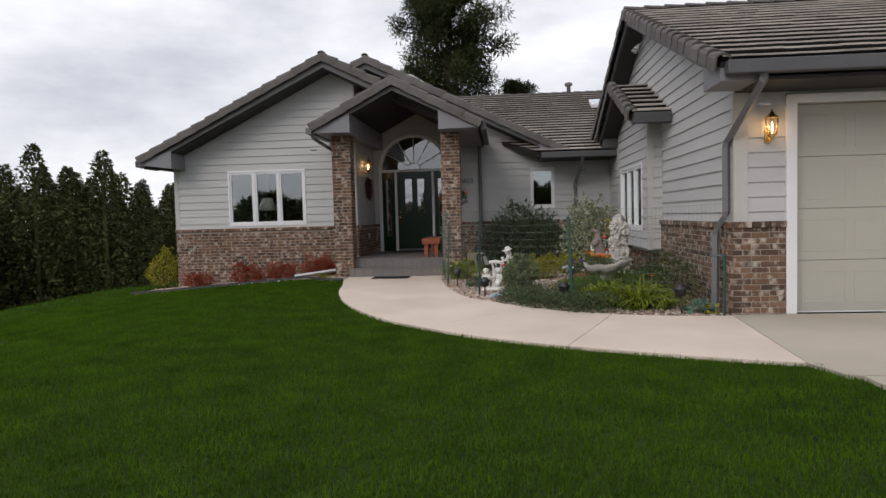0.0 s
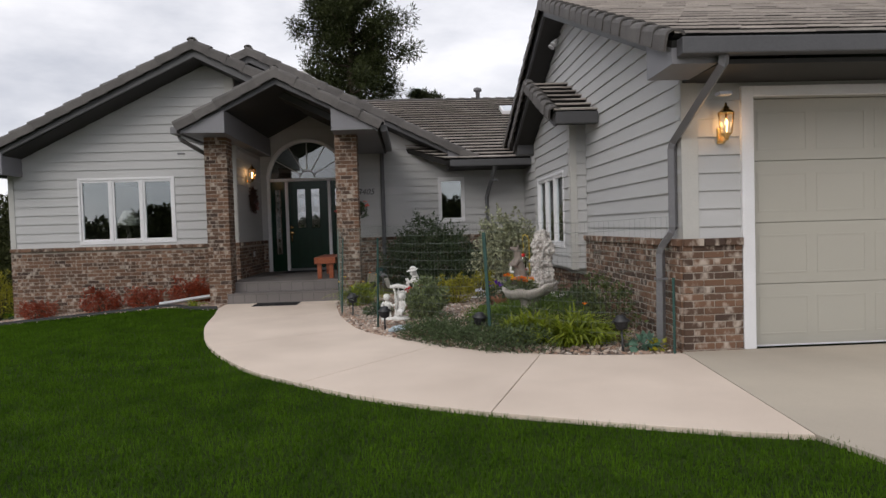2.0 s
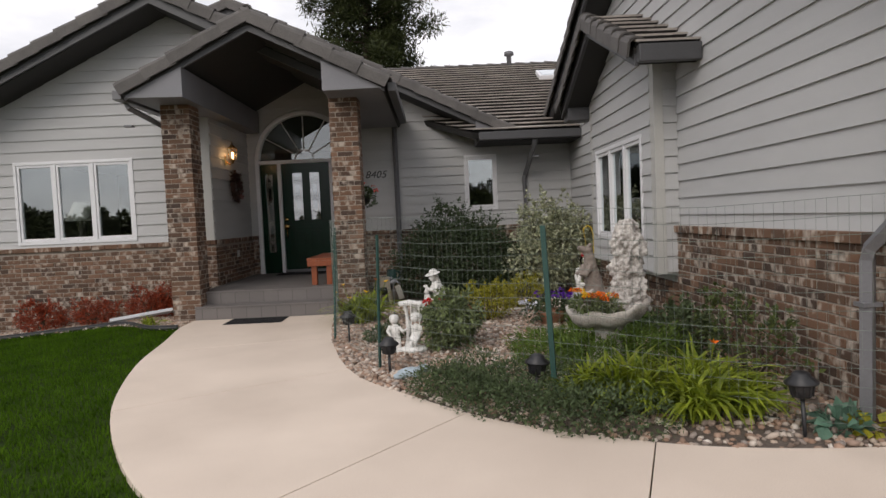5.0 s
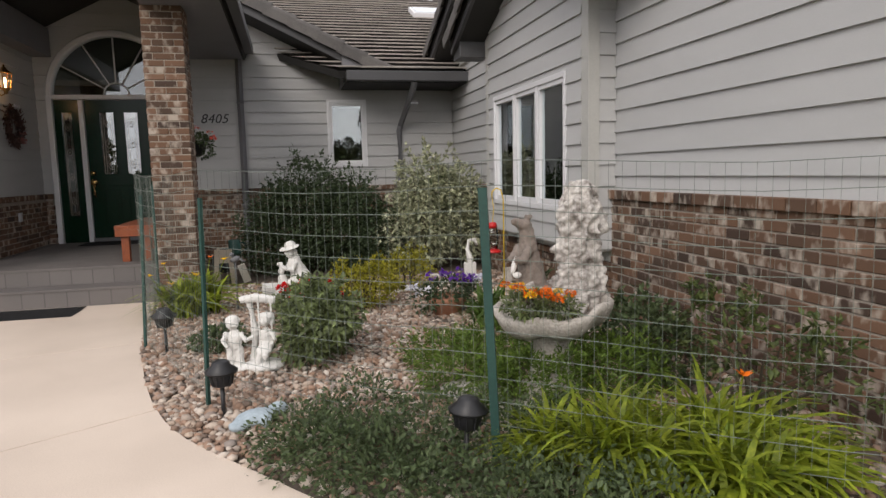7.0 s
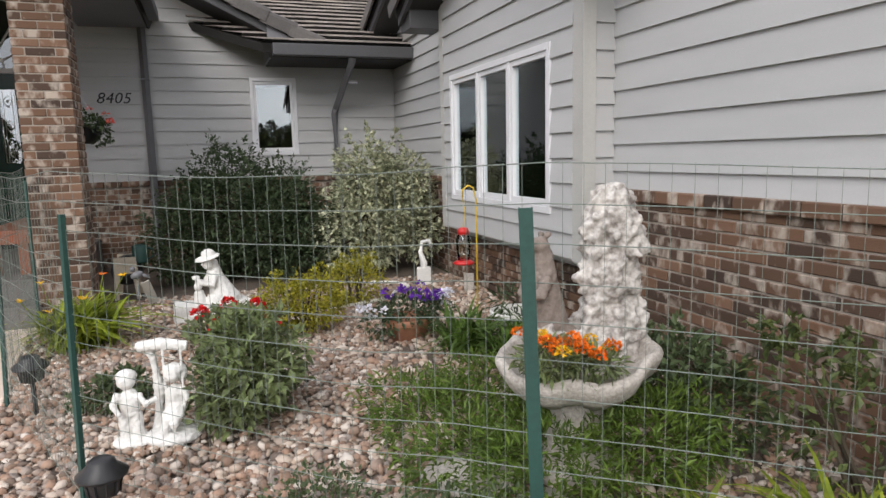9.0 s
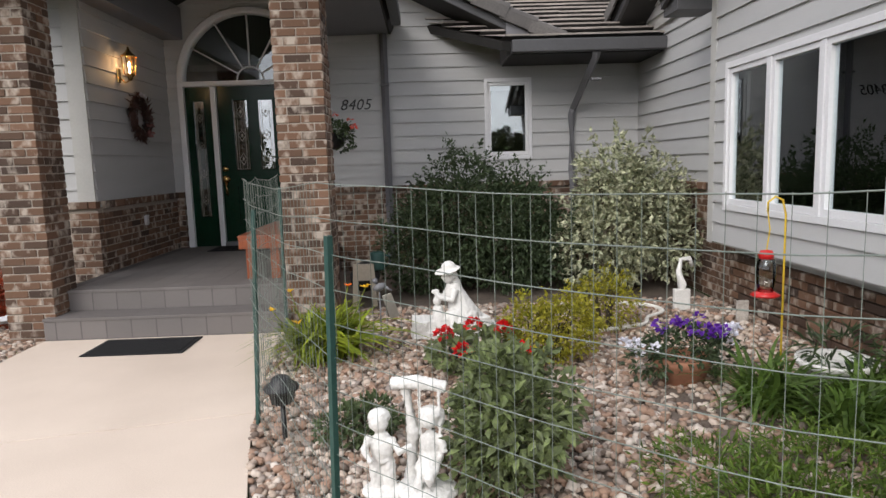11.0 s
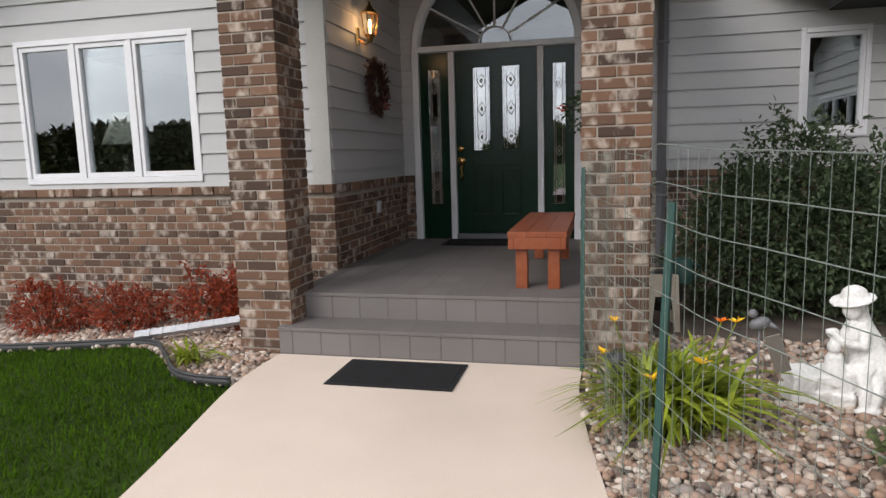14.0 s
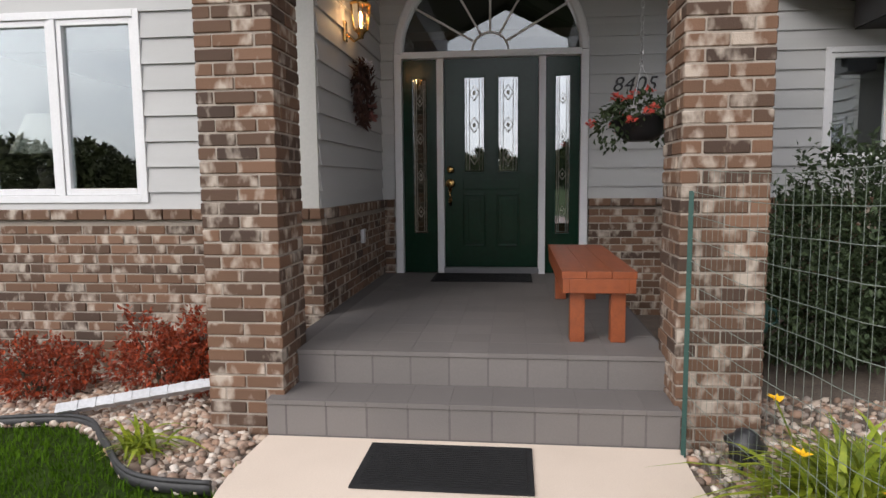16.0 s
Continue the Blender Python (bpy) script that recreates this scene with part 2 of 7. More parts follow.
SIDING = mat("painted_lap_siding", (0.46, 0.46, 0.458), 0.65, (0.415, 0.415, 0.414), scale=1.2, fine=90, bump=0.08, vary=0.03, by="object", stretch=(1, 1, 6))
TRIM_GREY = mat("grey_trim_paint", (0.46, 0.455, 0.43), 0.6, (0.42, 0.415, 0.395), bump=0.05)
WHITE = mat("white_vinyl", (0.71, 0.71, 0.725), 0.4, (0.65, 0.65, 0.665), bump=0.02)
CREAM = mat("garage_door_paint", (0.4, 0.385, 0.335), 0.55, (0.37, 0.355, 0.31), scale=1.5, fine=200, bump=0.05)
FASCIA = mat("dark_grey_metal_trim", (0.075, 0.075, 0.08), 0.5, (0.06, 0.06, 0.064), bump=0.04)
# soffits and decks lowered to near black, which adds eave shade by colour
SOFFIT = mat("shade_dark_soffit", (0.022, 0.021, 0.02), 0.7, (0.018, 0.017, 0.016), bump=0.05)
RETURN_BOX = mat("slate_grey_paint", (0.19, 0.19, 0.205), 0.55, (0.17, 0.17, 0.185), bump=0.04)
SPOUT = mat("grey_downspout_metal", (0.15, 0.15, 0.16), 0.45, (0.125, 0.125, 0.133), bump=0.05)
# slope tiles hold the sky's sheen in a paler colour than the rake tiles
SKY_PALE_TILE = mat("sky_pale_concrete_tile", (0.46, 0.415, 0.38), 0.6, (0.32, 0.29, 0.265), scale=2.0, fine=70, bump=0.3, vary=0.18, by="island")
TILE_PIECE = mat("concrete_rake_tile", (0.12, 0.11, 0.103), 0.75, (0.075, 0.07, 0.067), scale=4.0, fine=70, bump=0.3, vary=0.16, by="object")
# near black for the faces below tile lips: the gap's shadow as a colour
LIP_SHADE = mat("tile_lip_shade", (0.03, 0.03, 0.03), 0.9, bump=0)
MORTAR = mat("mortar", (0.38, 0.33, 0.28), 0.95, (0.27, 0.235, 0.2), scale=6, fine=120, bump=0.4)
BRICK_PIECE, BRICK_REST = brick_mat("tumbled_brick", "object"), brick_mat("tumbled_brick_rest", "island")
CONCRETE = mat("exposed_concrete", (0.7, 0.59, 0.495), 0.85, (0.56, 0.465, 0.385), scale=0.9, fine=160, bump=0.25, detail=0.35, dist=0.004)
DRIVE = mat("driveway_concrete", (0.5, 0.44, 0.355), 0.85, (0.4, 0.35, 0.285), scale=0.7, fine=140, bump=0.25, detail=0.3, dist=0.004)
STEP_TILE = mat("grey_painted_tile", (0.155, 0.14, 0.133), 0.78, (0.14, 0.127, 0.121), scale=2.5, fine=120, bump=0.15, vary=0.06, by="object")
GROUT = mat("dark_grout", (0.12, 0.109, 0.104), 0.9, bump=0.1)
SOIL = mat("lawn_ground", (0.035, 0.06, 0.01), 0.95, (0.014, 0.024, 0.006), scale=0.8, fine=25, bump=0.4, spec=0.08)
MULCH = mat("gravel_bed_soil", (0.16, 0.125, 0.1), 0.95, (0.08, 0.062, 0.05), scale=5, fine=60, bump=0.5)
GRASS = leaf_mat("mown_grass", (0.085, 0.165, 0.01), (0.026, 0.064, 0.005), 0.8, scale=2.6, spec=0.05, vary=0.14)
PEBBLE_TONES = ((0.0, (0.17, 0.13, 0.105)), (0.2, (0.35, 0.22, 0.15)), (0.4, (0.48, 0.31, 0.22)), (0.55, (0.35, 0.3, 0.265)), (0.75, (0.58, 0.45, 0.35)), (1.0, (0.8, 0.72, 0.64)))
STONE = brick_mat("river_pebble", "island", PEBBLE_TONES, 0.15)
STONE_PIECE = brick_mat("river_pebble_single", "object", PEBBLE_TONES, 0.15)
DOOR_GREEN = mat("glossy_green_door_paint", (0.003, 0.026, 0.013), 0.22, (0.002, 0.021, 0.01), bump=0.03, fine=30, spec=0.3)
BRASS = mat("polished_brass", (0.75, 0.5, 0.2), 0.25, (0.6, 0.38, 0.14), metal=1.0, bump=0.02)
STEEL = mat("galvanised_chain", (0.6, 0.6, 0.6), 0.35, metal=1.0, bump=0.02)
LEAD = mat("lead_came", (0.5, 0.48, 0.43), 0.3, metal=0.9, bump=0.05)
RUBBER = mat("black_rubber_mat", (0.007, 0.007, 0.008), 0.9, (0.004, 0.004, 0.005), fine=200, bump=0.5)
CEDAR = mat("red_cedar_stain", (0.28, 0.07, 0.02), 0.42, (0.185, 0.043, 0.013), scale=4, fine=30, bump=0.15, stretch=(6, 1, 6))
BLACK = mat("black_plastic", (0.018, 0.018, 0.02), 0.45, bump=0.05)
POST = mat("green_steel_post", (0.016, 0.066, 0.053), 0.6, (0.012, 0.045, 0.038), bump=0.1)
WIRE = mat("green_coated_wire", (0.2, 0.23, 0.2), 0.45, (0.1, 0.125, 0.11), bump=0)
STATUE = mat("white_cast_stone", (0.8, 0.79, 0.76), 0.8, (0.62, 0.61, 0.58), scale=12, fine=80, bump=0.3)
FOUNTAIN = mat("weathered_cast_stone", (0.56, 0.52, 0.47), 0.85, (0.3, 0.27, 0.24), scale=7, fine=70, bump=0.5)
BEAR = mat("brown_cast_stone", (0.26, 0.215, 0.185), 0.85, (0.17, 0.14, 0.12), scale=10, fine=70, bump=0.4)
TERRACOTTA = mat("terracotta", (0.36, 0.17, 0.1), 0.8, (0.3, 0.135, 0.08), bump=0.2)
BARK = mat("pine_bark", (0.1, 0.07, 0.05), 0.95, (0.05, 0.037, 0.03), fine=25, bump=0.8)
STEM = mat("twig", (0.07, 0.055, 0.035), 0.9, bump=0.2)
GLASS = glass_mat("window_glass", 0.17, (0.84, 0.88, 0.87))
CLEAR = glass_mat("clear_glass", 0.03, (0.95, 0.93, 0.88))
LEADED = glass_mat("bevelled_glass", 0.42, (0.7, 0.75, 0.72))
# dark base colour stands for the unlit look of the rooms behind the glass
ROOM = mat("room_dimness_colour", (0.1, 0.09, 0.08), 0.9, bump=0)
BLIND = mat("slat_blind", (0.75, 0.72, 0.66), 0.6, bump=0)
SHADE = mat("linen_lampshade", (0.84, 0.82, 0.76), 0.8, bump=0.1)
EDGING = mat("dark_lawn_edging", (0.03, 0.03, 0.032), 0.6, bump=0.1)
ROOF_PALE = mat("skylight_pane", (0.6, 0.65, 0.7), 0.1, bump=0)


def glow_mat(name, color, strength):
    m = bpy.data.materials.new(name)
    m.use_nodes = True
    b = m.node_tree.nodes["Principled BSDF"]
    b.inputs["Base Color"].default_value = (*color, 1)
    b.inputs["Emission Color"].default_value = (*color, 1)
    b.inputs["Emission Strength"].default_value = strength
    return m


BULB = glow_mat("lit_bulb", (1.0, 0.62, 0.28), 14.0)


def petal_mat(name, color):
    return leaf_mat(name, color, tuple(c * 0.75 for c in color), 0.5, through_light=0.3)


RED, ORANGE, YELLOW = petal_mat("red_petal", (0.7, 0.012, 0.015)), petal_mat("orange_petal", (0.9, 0.2, 0.01)), petal_mat("yellow_petal", (0.9, 0.55, 0.02))
PURPLE, PALE, CORAL = petal_mat("purple_petal", (0.13, 0.03, 0.35)), petal_mat("pale_petal", (0.75, 0.75, 0.82)), petal_mat("coral_petal", (0.75, 0.13, 0.1))
G_DARK = leaf_mat("dark_shrub_leaf", (0.09, 0.125, 0.058), (0.036, 0.058, 0.029))
G_MID = leaf_mat("rose_leaf", (0.22, 0.28, 0.1), (0.1, 0.115, 0.07), scale=14)
G_COVER = leaf_mat("ground_cover_leaf", (0.11, 0.145, 0.062), (0.05, 0.078, 0.034))
G_LILY = leaf_mat("daylily_leaf", (0.33, 0.375, 0.032), (0.12, 0.18, 0.018), by="object")
G_LIME = leaf_mat("yellow_green_leaf", (0.42, 0.37, 0.03), (0.16, 0.175, 0.022))
G_GRASSY = leaf_mat("grassy_clump_leaf", (0.15, 0.22, 0.035), (0.06, 0.11, 0.018))
G_STRAP = leaf_mat("strap_clump_leaf", (0.12, 0.19, 0.035), (0.05, 0.1, 0.02), by="object")
G_VARIEG = leaf_mat("variegated_leaf", (0.74, 0.73, 0.52), (0.075, 0.115, 0.05), scale=22.0)
G_BARB = leaf_mat("red_barberry_leaf", (0.42, 0.075, 0.026), (0.15, 0.03, 0.017))
G_PINE = leaf_mat("pine_needles", (0.062, 0.072, 0.026), (0.025, 0.032, 0.013), through_light=0.1, scale=1.5, spec=0.12)
G_WOOD = leaf_mat("far_pine_needles", (0.085, 0.092, 0.034), (0.03, 0.035, 0.014), through_light=0.05, scale=0.3, spec=0.05)


# ---- ground ----
def relu(v):
    return np.maximum(v, 0)


def ground_z(x, y):
    z = -0.035 - 0.075 * relu(-3 - x) - 0.2 * relu(-9.5 - x) - 0.16 * relu(y - 17) * (x < -6.6) - 0.05 * relu(y - 24)
    return np.maximum(z, -7.5)


gx = np.concatenate([[-900, -400, -200, -120, -80, -60, -45, -35, -28, -23, -19], np.arange(-16, 5, 0.5), [6, 8, 12, 20, 35, 60, 120, 300, 900]])
gy = np.concatenate([[-900, -400, -150, -60, -30, -15, -8, -4], np.arange(-2, 26, 0.5), [28, 32, 38, 45, 55, 70, 100, 200, 400, 900]])
GX, GY = np.meshgrid(gx, gy, indexing="ij")
gi = np.arange(GX.size).reshape(GX.shape)
ground = setting("ground", np_mesh("ground", np.stack([GX, GY, ground_z(GX, GY)], -1).reshape(-1, 3),
                 np.stack([gi[:-1, :-1], gi[1:, :-1], gi[1:, 1:], gi[:-1, 1:]], -1).reshape(-1, 4), True), SOIL, "dark green lawn ground falling away beside the house", "ground")

# the curved walk: outer edge by the lawn, inner edge by the garden
OUTER = curve_through([(-2.2, 13.79), (-2.19, 13.2), (-1.98, 12.2), (-1.72, 10.9), (-1.2, 9.4), (-0.5, 8.15), (0.13, 7.45), (0.66, 6.96), (1.3, 6.53), (1.95, 6.2), (2.9, 5.78), (3.4, 5.62)])
INNER = curve_through([(-0.2, 13.79), (-0.2, 13.3), (-0.1, 12.5), (0.09, 11.45), (0.45, 10.2), (0.95, 9.45), (1.55, 8.75), (2.33, 8.27), (2.96, 8.09), (3.66, 8.03)])
walkway = setting("pavement", boxed(-1.9, -0.4, 12.2, 13.6, -0.3, -0.12), MORTAR, "curved beige concrete front walk with sawn joints", "walkway")


def nearest(line, p):
    return min(range(len(line)), key=lambda i: (line[i].xy - Vector(p)).length)


CUTS = [(0, 0)] + [(nearest(OUTER, a), nearest(INNER, b)) for a, b in (((-1.86, 11.57), (-0.02, 11.97)), ((-1.2, 9.4), (0.42, 10.35)), ((0.1, 7.5), (1.4, 8.93)), ((1.66, 6.4), (2.34, 8.27)))] + [(len(OUTER) - 1, len(INNER) - 1)]
for (a0, b0), (a1, b1) in zip(CUTS, CUTS[1:]):
    ring = [p.xy for p in OUTER[a0:a1 + 1]] + [p.xy for p in INNER[b0:b1 + 1]][::-1]
    mid = sum(ring, Vector((0, 0))) / len(ring)
    bm = bmesh.new()
    lo = [bm.verts.new((*(p + (mid - p).normalized() * 0.006), -0.12)) for p in ring]
    hi = [bm.verts.new((*(p + (mid - p).normalized() * 0.006), -0.003)) for p in ring]
    # the worn arris lies a little in from the edge
    top = [bm.verts.new((*(p + (mid - p).normalized() * 0.008), 0.0)) for p in ring]
    for u, v in ((lo, hi), (hi, top)):
        for i in range(len(ring)):
            j = (i + 1) % len(ring)
            bm.faces.new((u[i], u[j], v[j], v[i]))
    bm.faces.new(top)
    part("slab", bm, CONCRETE, walkway)

driveway = setting("road", boxed(4.2, 11, -20, 7, -0.3, -0.13), MORTAR, "pale concrete driveway before the garage", "driveway")
for x0, x1, y0, y1 in ((3.66, 7.2, 5.2, 8.12), (7.2, 11, 5.2, 8.12), (3.6, 7.2, 1.2, 5.2), (7.2, 11, 1.2, 5.2), (3.6, 7.2, -4, 1.2), (7.2, 11, -4, 1.2), (3.6, 11, -25, -4)):
    pts = [(x0 + 0.005, y0 + 0.005), (x1 - 0.005, y0 + 0.005), (x1 - 0.005, y1 - 0.005), (x0 + 0.005, y1 - 0.005)]
    if x0 == 3.66:
        pts = [(3.41, 5.63), (3.52, 5.22), (x1 - 0.005, 5.22), (x1 - 0.005, y1), (3.67, y1), (3.67, 8.0)]
    part("slab", prism(pts, "z", -0.12, -0.003), DRIVE, driveway)


# ---- walls ----
def onto(facing, plane):
    """Maps (along, out, up) of a wall to the world."""
    return {"-y": lambda u, d, z: (u, plane - d, z), "-x": lambda u, d, z: (plane - d, u, z), "+x": lambda u, d, z: (plane + d, u, z)}[facing]


def cut_spans(u0, u1, holes):
    spans = [(u0, u1)]
    for a, b in holes:
        spans = [s for p, q in spans for s in ((p, min(q, a)), (max(p, b), q)) if s[1] - s[0] > 0.01]
    return spans


def lap_siding(wall, at, z0, z1, lim, holes=(), lap=0.171, proud=0.02):
    """Lap boards, each its own piece, cut at slopes and openings. holes: (u0, u1, z0, z1)."""
    z = z0
    while z < z1 - 0.01:
        zt = min(z + lap, z1)
        levels = sorted({z, zt, *(v for h in holes for v in h[2:4] if z + 0.004 < v < zt - 0.004)})
        for a, b in zip(levels, levels[1:]):
            (p0, q0), (p1, q1) = lim(a), lim(b)
            inner = [(h[0], h[1]) for h in holes if h[2] < (a + b) / 2 < h[3]]
            for s0, s1 in cut_spans(min(p0, p1), max(q0, q1), inner):
                lo, hi = (max(s0, p0), min(s1, q0)), (max(s0, p1), min(s1, q1))
                if lo[1] - lo[0] < 0.02:
                    continue
                if hi[1] - hi[0] < 0.002:
                    hi = ((lo[0] + lo[1]) / 2 - 0.001, (lo[0] + lo[1]) / 2 + 0.001)
                out = lambda v: 0.006 + proud * (z + lap - v) / lap
                bm = bmesh.new()
                f = [bm.verts.new(at(*c)) for c in ((lo[0], out(a), a), (lo[1], out(a), a), (hi[1], out(b), b), (hi[0], out(b), b))]
                k = [bm.verts.new(at(*c)) for c in ((lo[0], 0.001, a), (lo[1], 0.001, a), (hi[1], 0.001, b), (hi[0], 0.001, b))]
                bm.faces.new(f)
                for i in range(4):
                    j = (i + 1) % 4
                    bm.faces.new((f[i], f[j], k[j], k[i]))
                part("board", bm, SIDING, wall)
        z = zt


def brick_shape():
    bm = bmesh.new()
    bmesh.ops.create_cube(bm, size=1, matrix=Matrix.Diagonal((0.194, 0.09, 0.0575, 1)))
    bmesh.ops.bevel(bm, geom=bm.edges[:], offset=0.0045, segments=1, affect="EDGES")
    me = bpy.data.meshes.new("brick")
    bm.to_mesh(me)
    bm.free()
    me.materials.append(BRICK_PIECE)
    return me


BRICK = brick_shape()
COURSE = 0.0677
BV = np.array([v.co for v in BRICK.vertices])
BF3 = np.array([t.vertices for t in (BRICK.calc_loop_triangles() or BRICK.loop_triangles)])
brick_rand = random.Random(4)


def lay(parent, c, along, turn, singles):
    """One brick at c, along metres long, turned about z; the rest is gathered to be joined."""
    jig = brick_rand.uniform(-0.002, 0.002)
    m = pose(c[0], c[1], c[2], 0, 0, turn + brick_rand.uniform(-0.25, 0.25)) @ Matrix.Translation((0, jig, 0)) @ Matrix.Diagonal((along / 0.194, 1, 1, 1))
    if singles is None:
        ob = new("brick", BRICK)
        ob.parent = parent
        ob.matrix_basis = m
    else:
        singles.append(np.array(m))


def brick_face(wall, facing, plane, u0, u1, z0, z1, holes=(), single=(-99, 99), label="", ledge=True):
    """Running-bond veneer standing 8 mm proud of its mortar; pieces within the stretch 'single' are objects, the others one mesh."""
    at = onto(facing, plane)
    turn = 0 if facing == "-y" else 90
    bm = bmesh.new()
    for s0, s1 in cut_spans(u0, u1, [(h[0], h[1]) for h in holes]):
        a, b = at(s0 + 0.012, -0.085, z0), at(s1 - 0.012, 0.0, z1)
        box(bm, min(a[0], b[0]), max(a[0], b[0]), min(a[1], b[1]), max(a[1], b[1]), z0, z1)
    ven = part("brick_veneer", bm, MORTAR, wall, label)
    rest, n, top = [], 0, z1 - (0.075 if ledge else 0)
    while z0 + (n + 1) * COURSE <= top + 0.02:
        z = z0 + (n + 0.5) * COURSE
        for s0, s1 in cut_spans(u0, u1, [(h[0], h[1]) for h in holes if h[2] < z < h[3]]):
            u = s0 - (0.102 if n % 2 else 0)
            while u < s1 - 0.02:
                a, b = max(u, s0) + 0.005, min(u + 0.204, s1) - 0.005
                if b - a > 0.025:
                    lay(ven, at((a + b) / 2, 0.008 - 0.045, z), b - a, turn, None if single[0] < (a + b) / 2 < single[1] else rest)
                u += 0.204
        n += 1
    if ledge:
        for s0, s1 in cut_spans(u0, u1, [(h[0], h[1]) for h in holes]):
            u = s0
            while u < s1 - 0.02:
                a, b = u + 0.004, min(u + 0.204, s1) - 0.004
                if b - a > 0.025:
                    c = at((a + b) / 2, 0.04 - 0.045, z1 - 0.036)
                    ob = new("brick", BRICK)
                    ob.parent = ven
                    ob.matrix_basis = pose(*c, 0, 0, turn) @ Matrix.Diagonal(((b - a) / 0.194, 1, 1.22, 1))
                u += 0.204
    if rest:
        M = np.array(rest)
        V, F = scatter(BV, BF3, M[:, :3, :3], M[:, :3, 3])
        part("bricks", np_mesh("bricks", V, F), BRICK_REST, ven, kind="stuff")
    return ven


LEDGE = 1.08
A_APEX, B_APEX, D_APEX = (-2.8, 4.62), (-2.25, 4.98), (12.5, 4.62)


def under(apex, slope):
    return lambda z: (apex[0] - (apex[1] - z) / slope, apex[0] + (apex[1] - z) / slope)


def clip(f, lo, hi):
    return lambda z: (max(lo, f(z)[0]), min(hi, f(z)[1]))


# gable wall with the triple window
W1 = (-5.3, -3.46, 1.125, 2.41)
bm = bmesh.new()
for pts in ([(-6.58, -0.6), (-5.3, -0.6), (-5.3, 3.3), (-6.58, 2.7)], [(-3.46, -0.6), (-2.27, -0.6), (-2.27, 4.3), (-2.8, 4.55), (-3.46, 4.25)],
            [(-5.3, -0.6), (-3.46, -0.6), (-3.46, 1.125), (-5.3, 1.125)], [(-5.3, 2.41), (-3.46, 2.41), (-3.46, 4.25), (-5.3, 3.3)]):
    prism(pts, "y", 15.0, 15.15, bm)
wall_gable = setting("wall_1", bm, TRIM_GREY, "light grey lap-sided gable wall above a brick base")
lap_siding(wall_gable, onto("-y", 15.0), 1.022, 4.5, clip(under(A_APEX, 0.5), -6.58, -2.42), [(W1[0] - 0.0, W1[1] + 0.0, W1[2], W1[3])])
brick_face(wall_gable, "-y", 14.96, -6.6, -2.235, -0.45, LEDGE, single=(-4.5, 0), label="brown tumbled brick base with a projecting ledge")
part("corner_board", boxed(-2.43, -2.262, 14.972, 15.0, LEDGE, 4.3, 0.003), TRIM_GREY, wall_gable)
part("corner_board", boxed(-6.6, -6.5, 14.972, 15.0, LEDGE, 2.75, 0.003), TRIM_GREY, wall_gable)
wall_west = setting("wall_2", boxed(-6.6, -6.45, 15.15, 23.8, -2, 2.7), TRIM_GREY, "light grey side wall of the house")

# side wall of the entry porch
wall_entry = setting("wall_3", boxed(-2.42, -2.27, 15.15, 17.05, -0.3, 4.3), TRIM_GREY, "grey lap-sided porch side wall with brick below")
lap_siding(wall_entry, onto("+x", -2.27), 1.022, 4.25, lambda z: (15.0, 17.05))
brick_face(wall_entry, "+x", -2.24, 15.045, 17.05, 0.36, LEDGE, label="brown tumbled brick base")

# wall of the front door
ARC = (-1.21, 2.45, 0.91)
bm = bmesh.new()
arch_pts = [(ARC[0] + ARC[2] * math.cos(a), ARC[1] + ARC[2] * math.sin(a)) for a in [math.pi * i / 24 for i in range(25)]]
prism([(-0.3, 2.45)] + arch_pts[1:13] + [(-1.21, 4.9), (1.7, 3.0), (1.7, 2.45)], "y", 17.05, 17.2, bm)
prism(arch_pts[12:] + [(-2.42, 2.45), (-2.42, 4.85), (-1.21, 4.9)], "y", 17.05, 17.2, bm)
for r in ((-2.42, -2.12, -0.3, 2.45), (-0.3, 1.7, -0.3, 2.45), (1.7, 2.42, -0.3, 1.36), (1.7, 2.42, 2.42, 2.8), (2.42, 3.78, -0.3, 2.8)):
    prism([(r[0], r[2]), (r[1], r[2]), (r[1], r[3]), (r[0], r[3])], "y", 17.05, 17.2, bm)
W2 = (1.765, 2.375, 1.375, 2.405)
wall_door = setting("wall_4", bm, TRIM_GREY, "light grey lap-sided entry wall with brick below")
# the boards beside the arch are cut to its curve in short steps
arch_holes = [(ARC[0] - math.sqrt(ARC[2] ** 2 - h * h), ARC[0] + math.sqrt(ARC[2] ** 2 - h * h), 2.45 + h, 2.45 + h + 0.0445) for h in [0.0445 * i for i in range(21)]]
lap_siding(wall_door, onto("-y", 17.05), 1.022, 4.7, lambda z: (max(-2.27, -2.25 - (4.9 - z) / 0.5), min(3.76, 3.76 if z < 2.68 else -2.25 + (4.9 - z) / 0.5)), [(-2.13, -0.29, 0, 2.45), (W2[0], W2[1], W2[2], W2[3])] + arch_holes)
brick_face(wall_door, "-y", 17.01, -2.24, 3.74, -0.1, LEDGE, [(-2.13, -0.29, -1, 2)], single=(-2.3, 3.0), label="brown tumbled brick base")

# side wall in the recess beside the garage
wall_recess = setting("wall_5", boxed(3.78, 3.93, 14.2, 17.05, -0.3, 2.9), TRIM_GREY, "light grey lap-sided recess wall")
lap_siding(wall_recess, onto("-x", 3.78), 1.022, 2.85, lambda z: (14.2, 17.04))
brick_face(wall_recess, "-x", 3.74, 14.2, 17.0, -0.1, LEDGE, single=(99, 99), label="brown tumbled brick base")

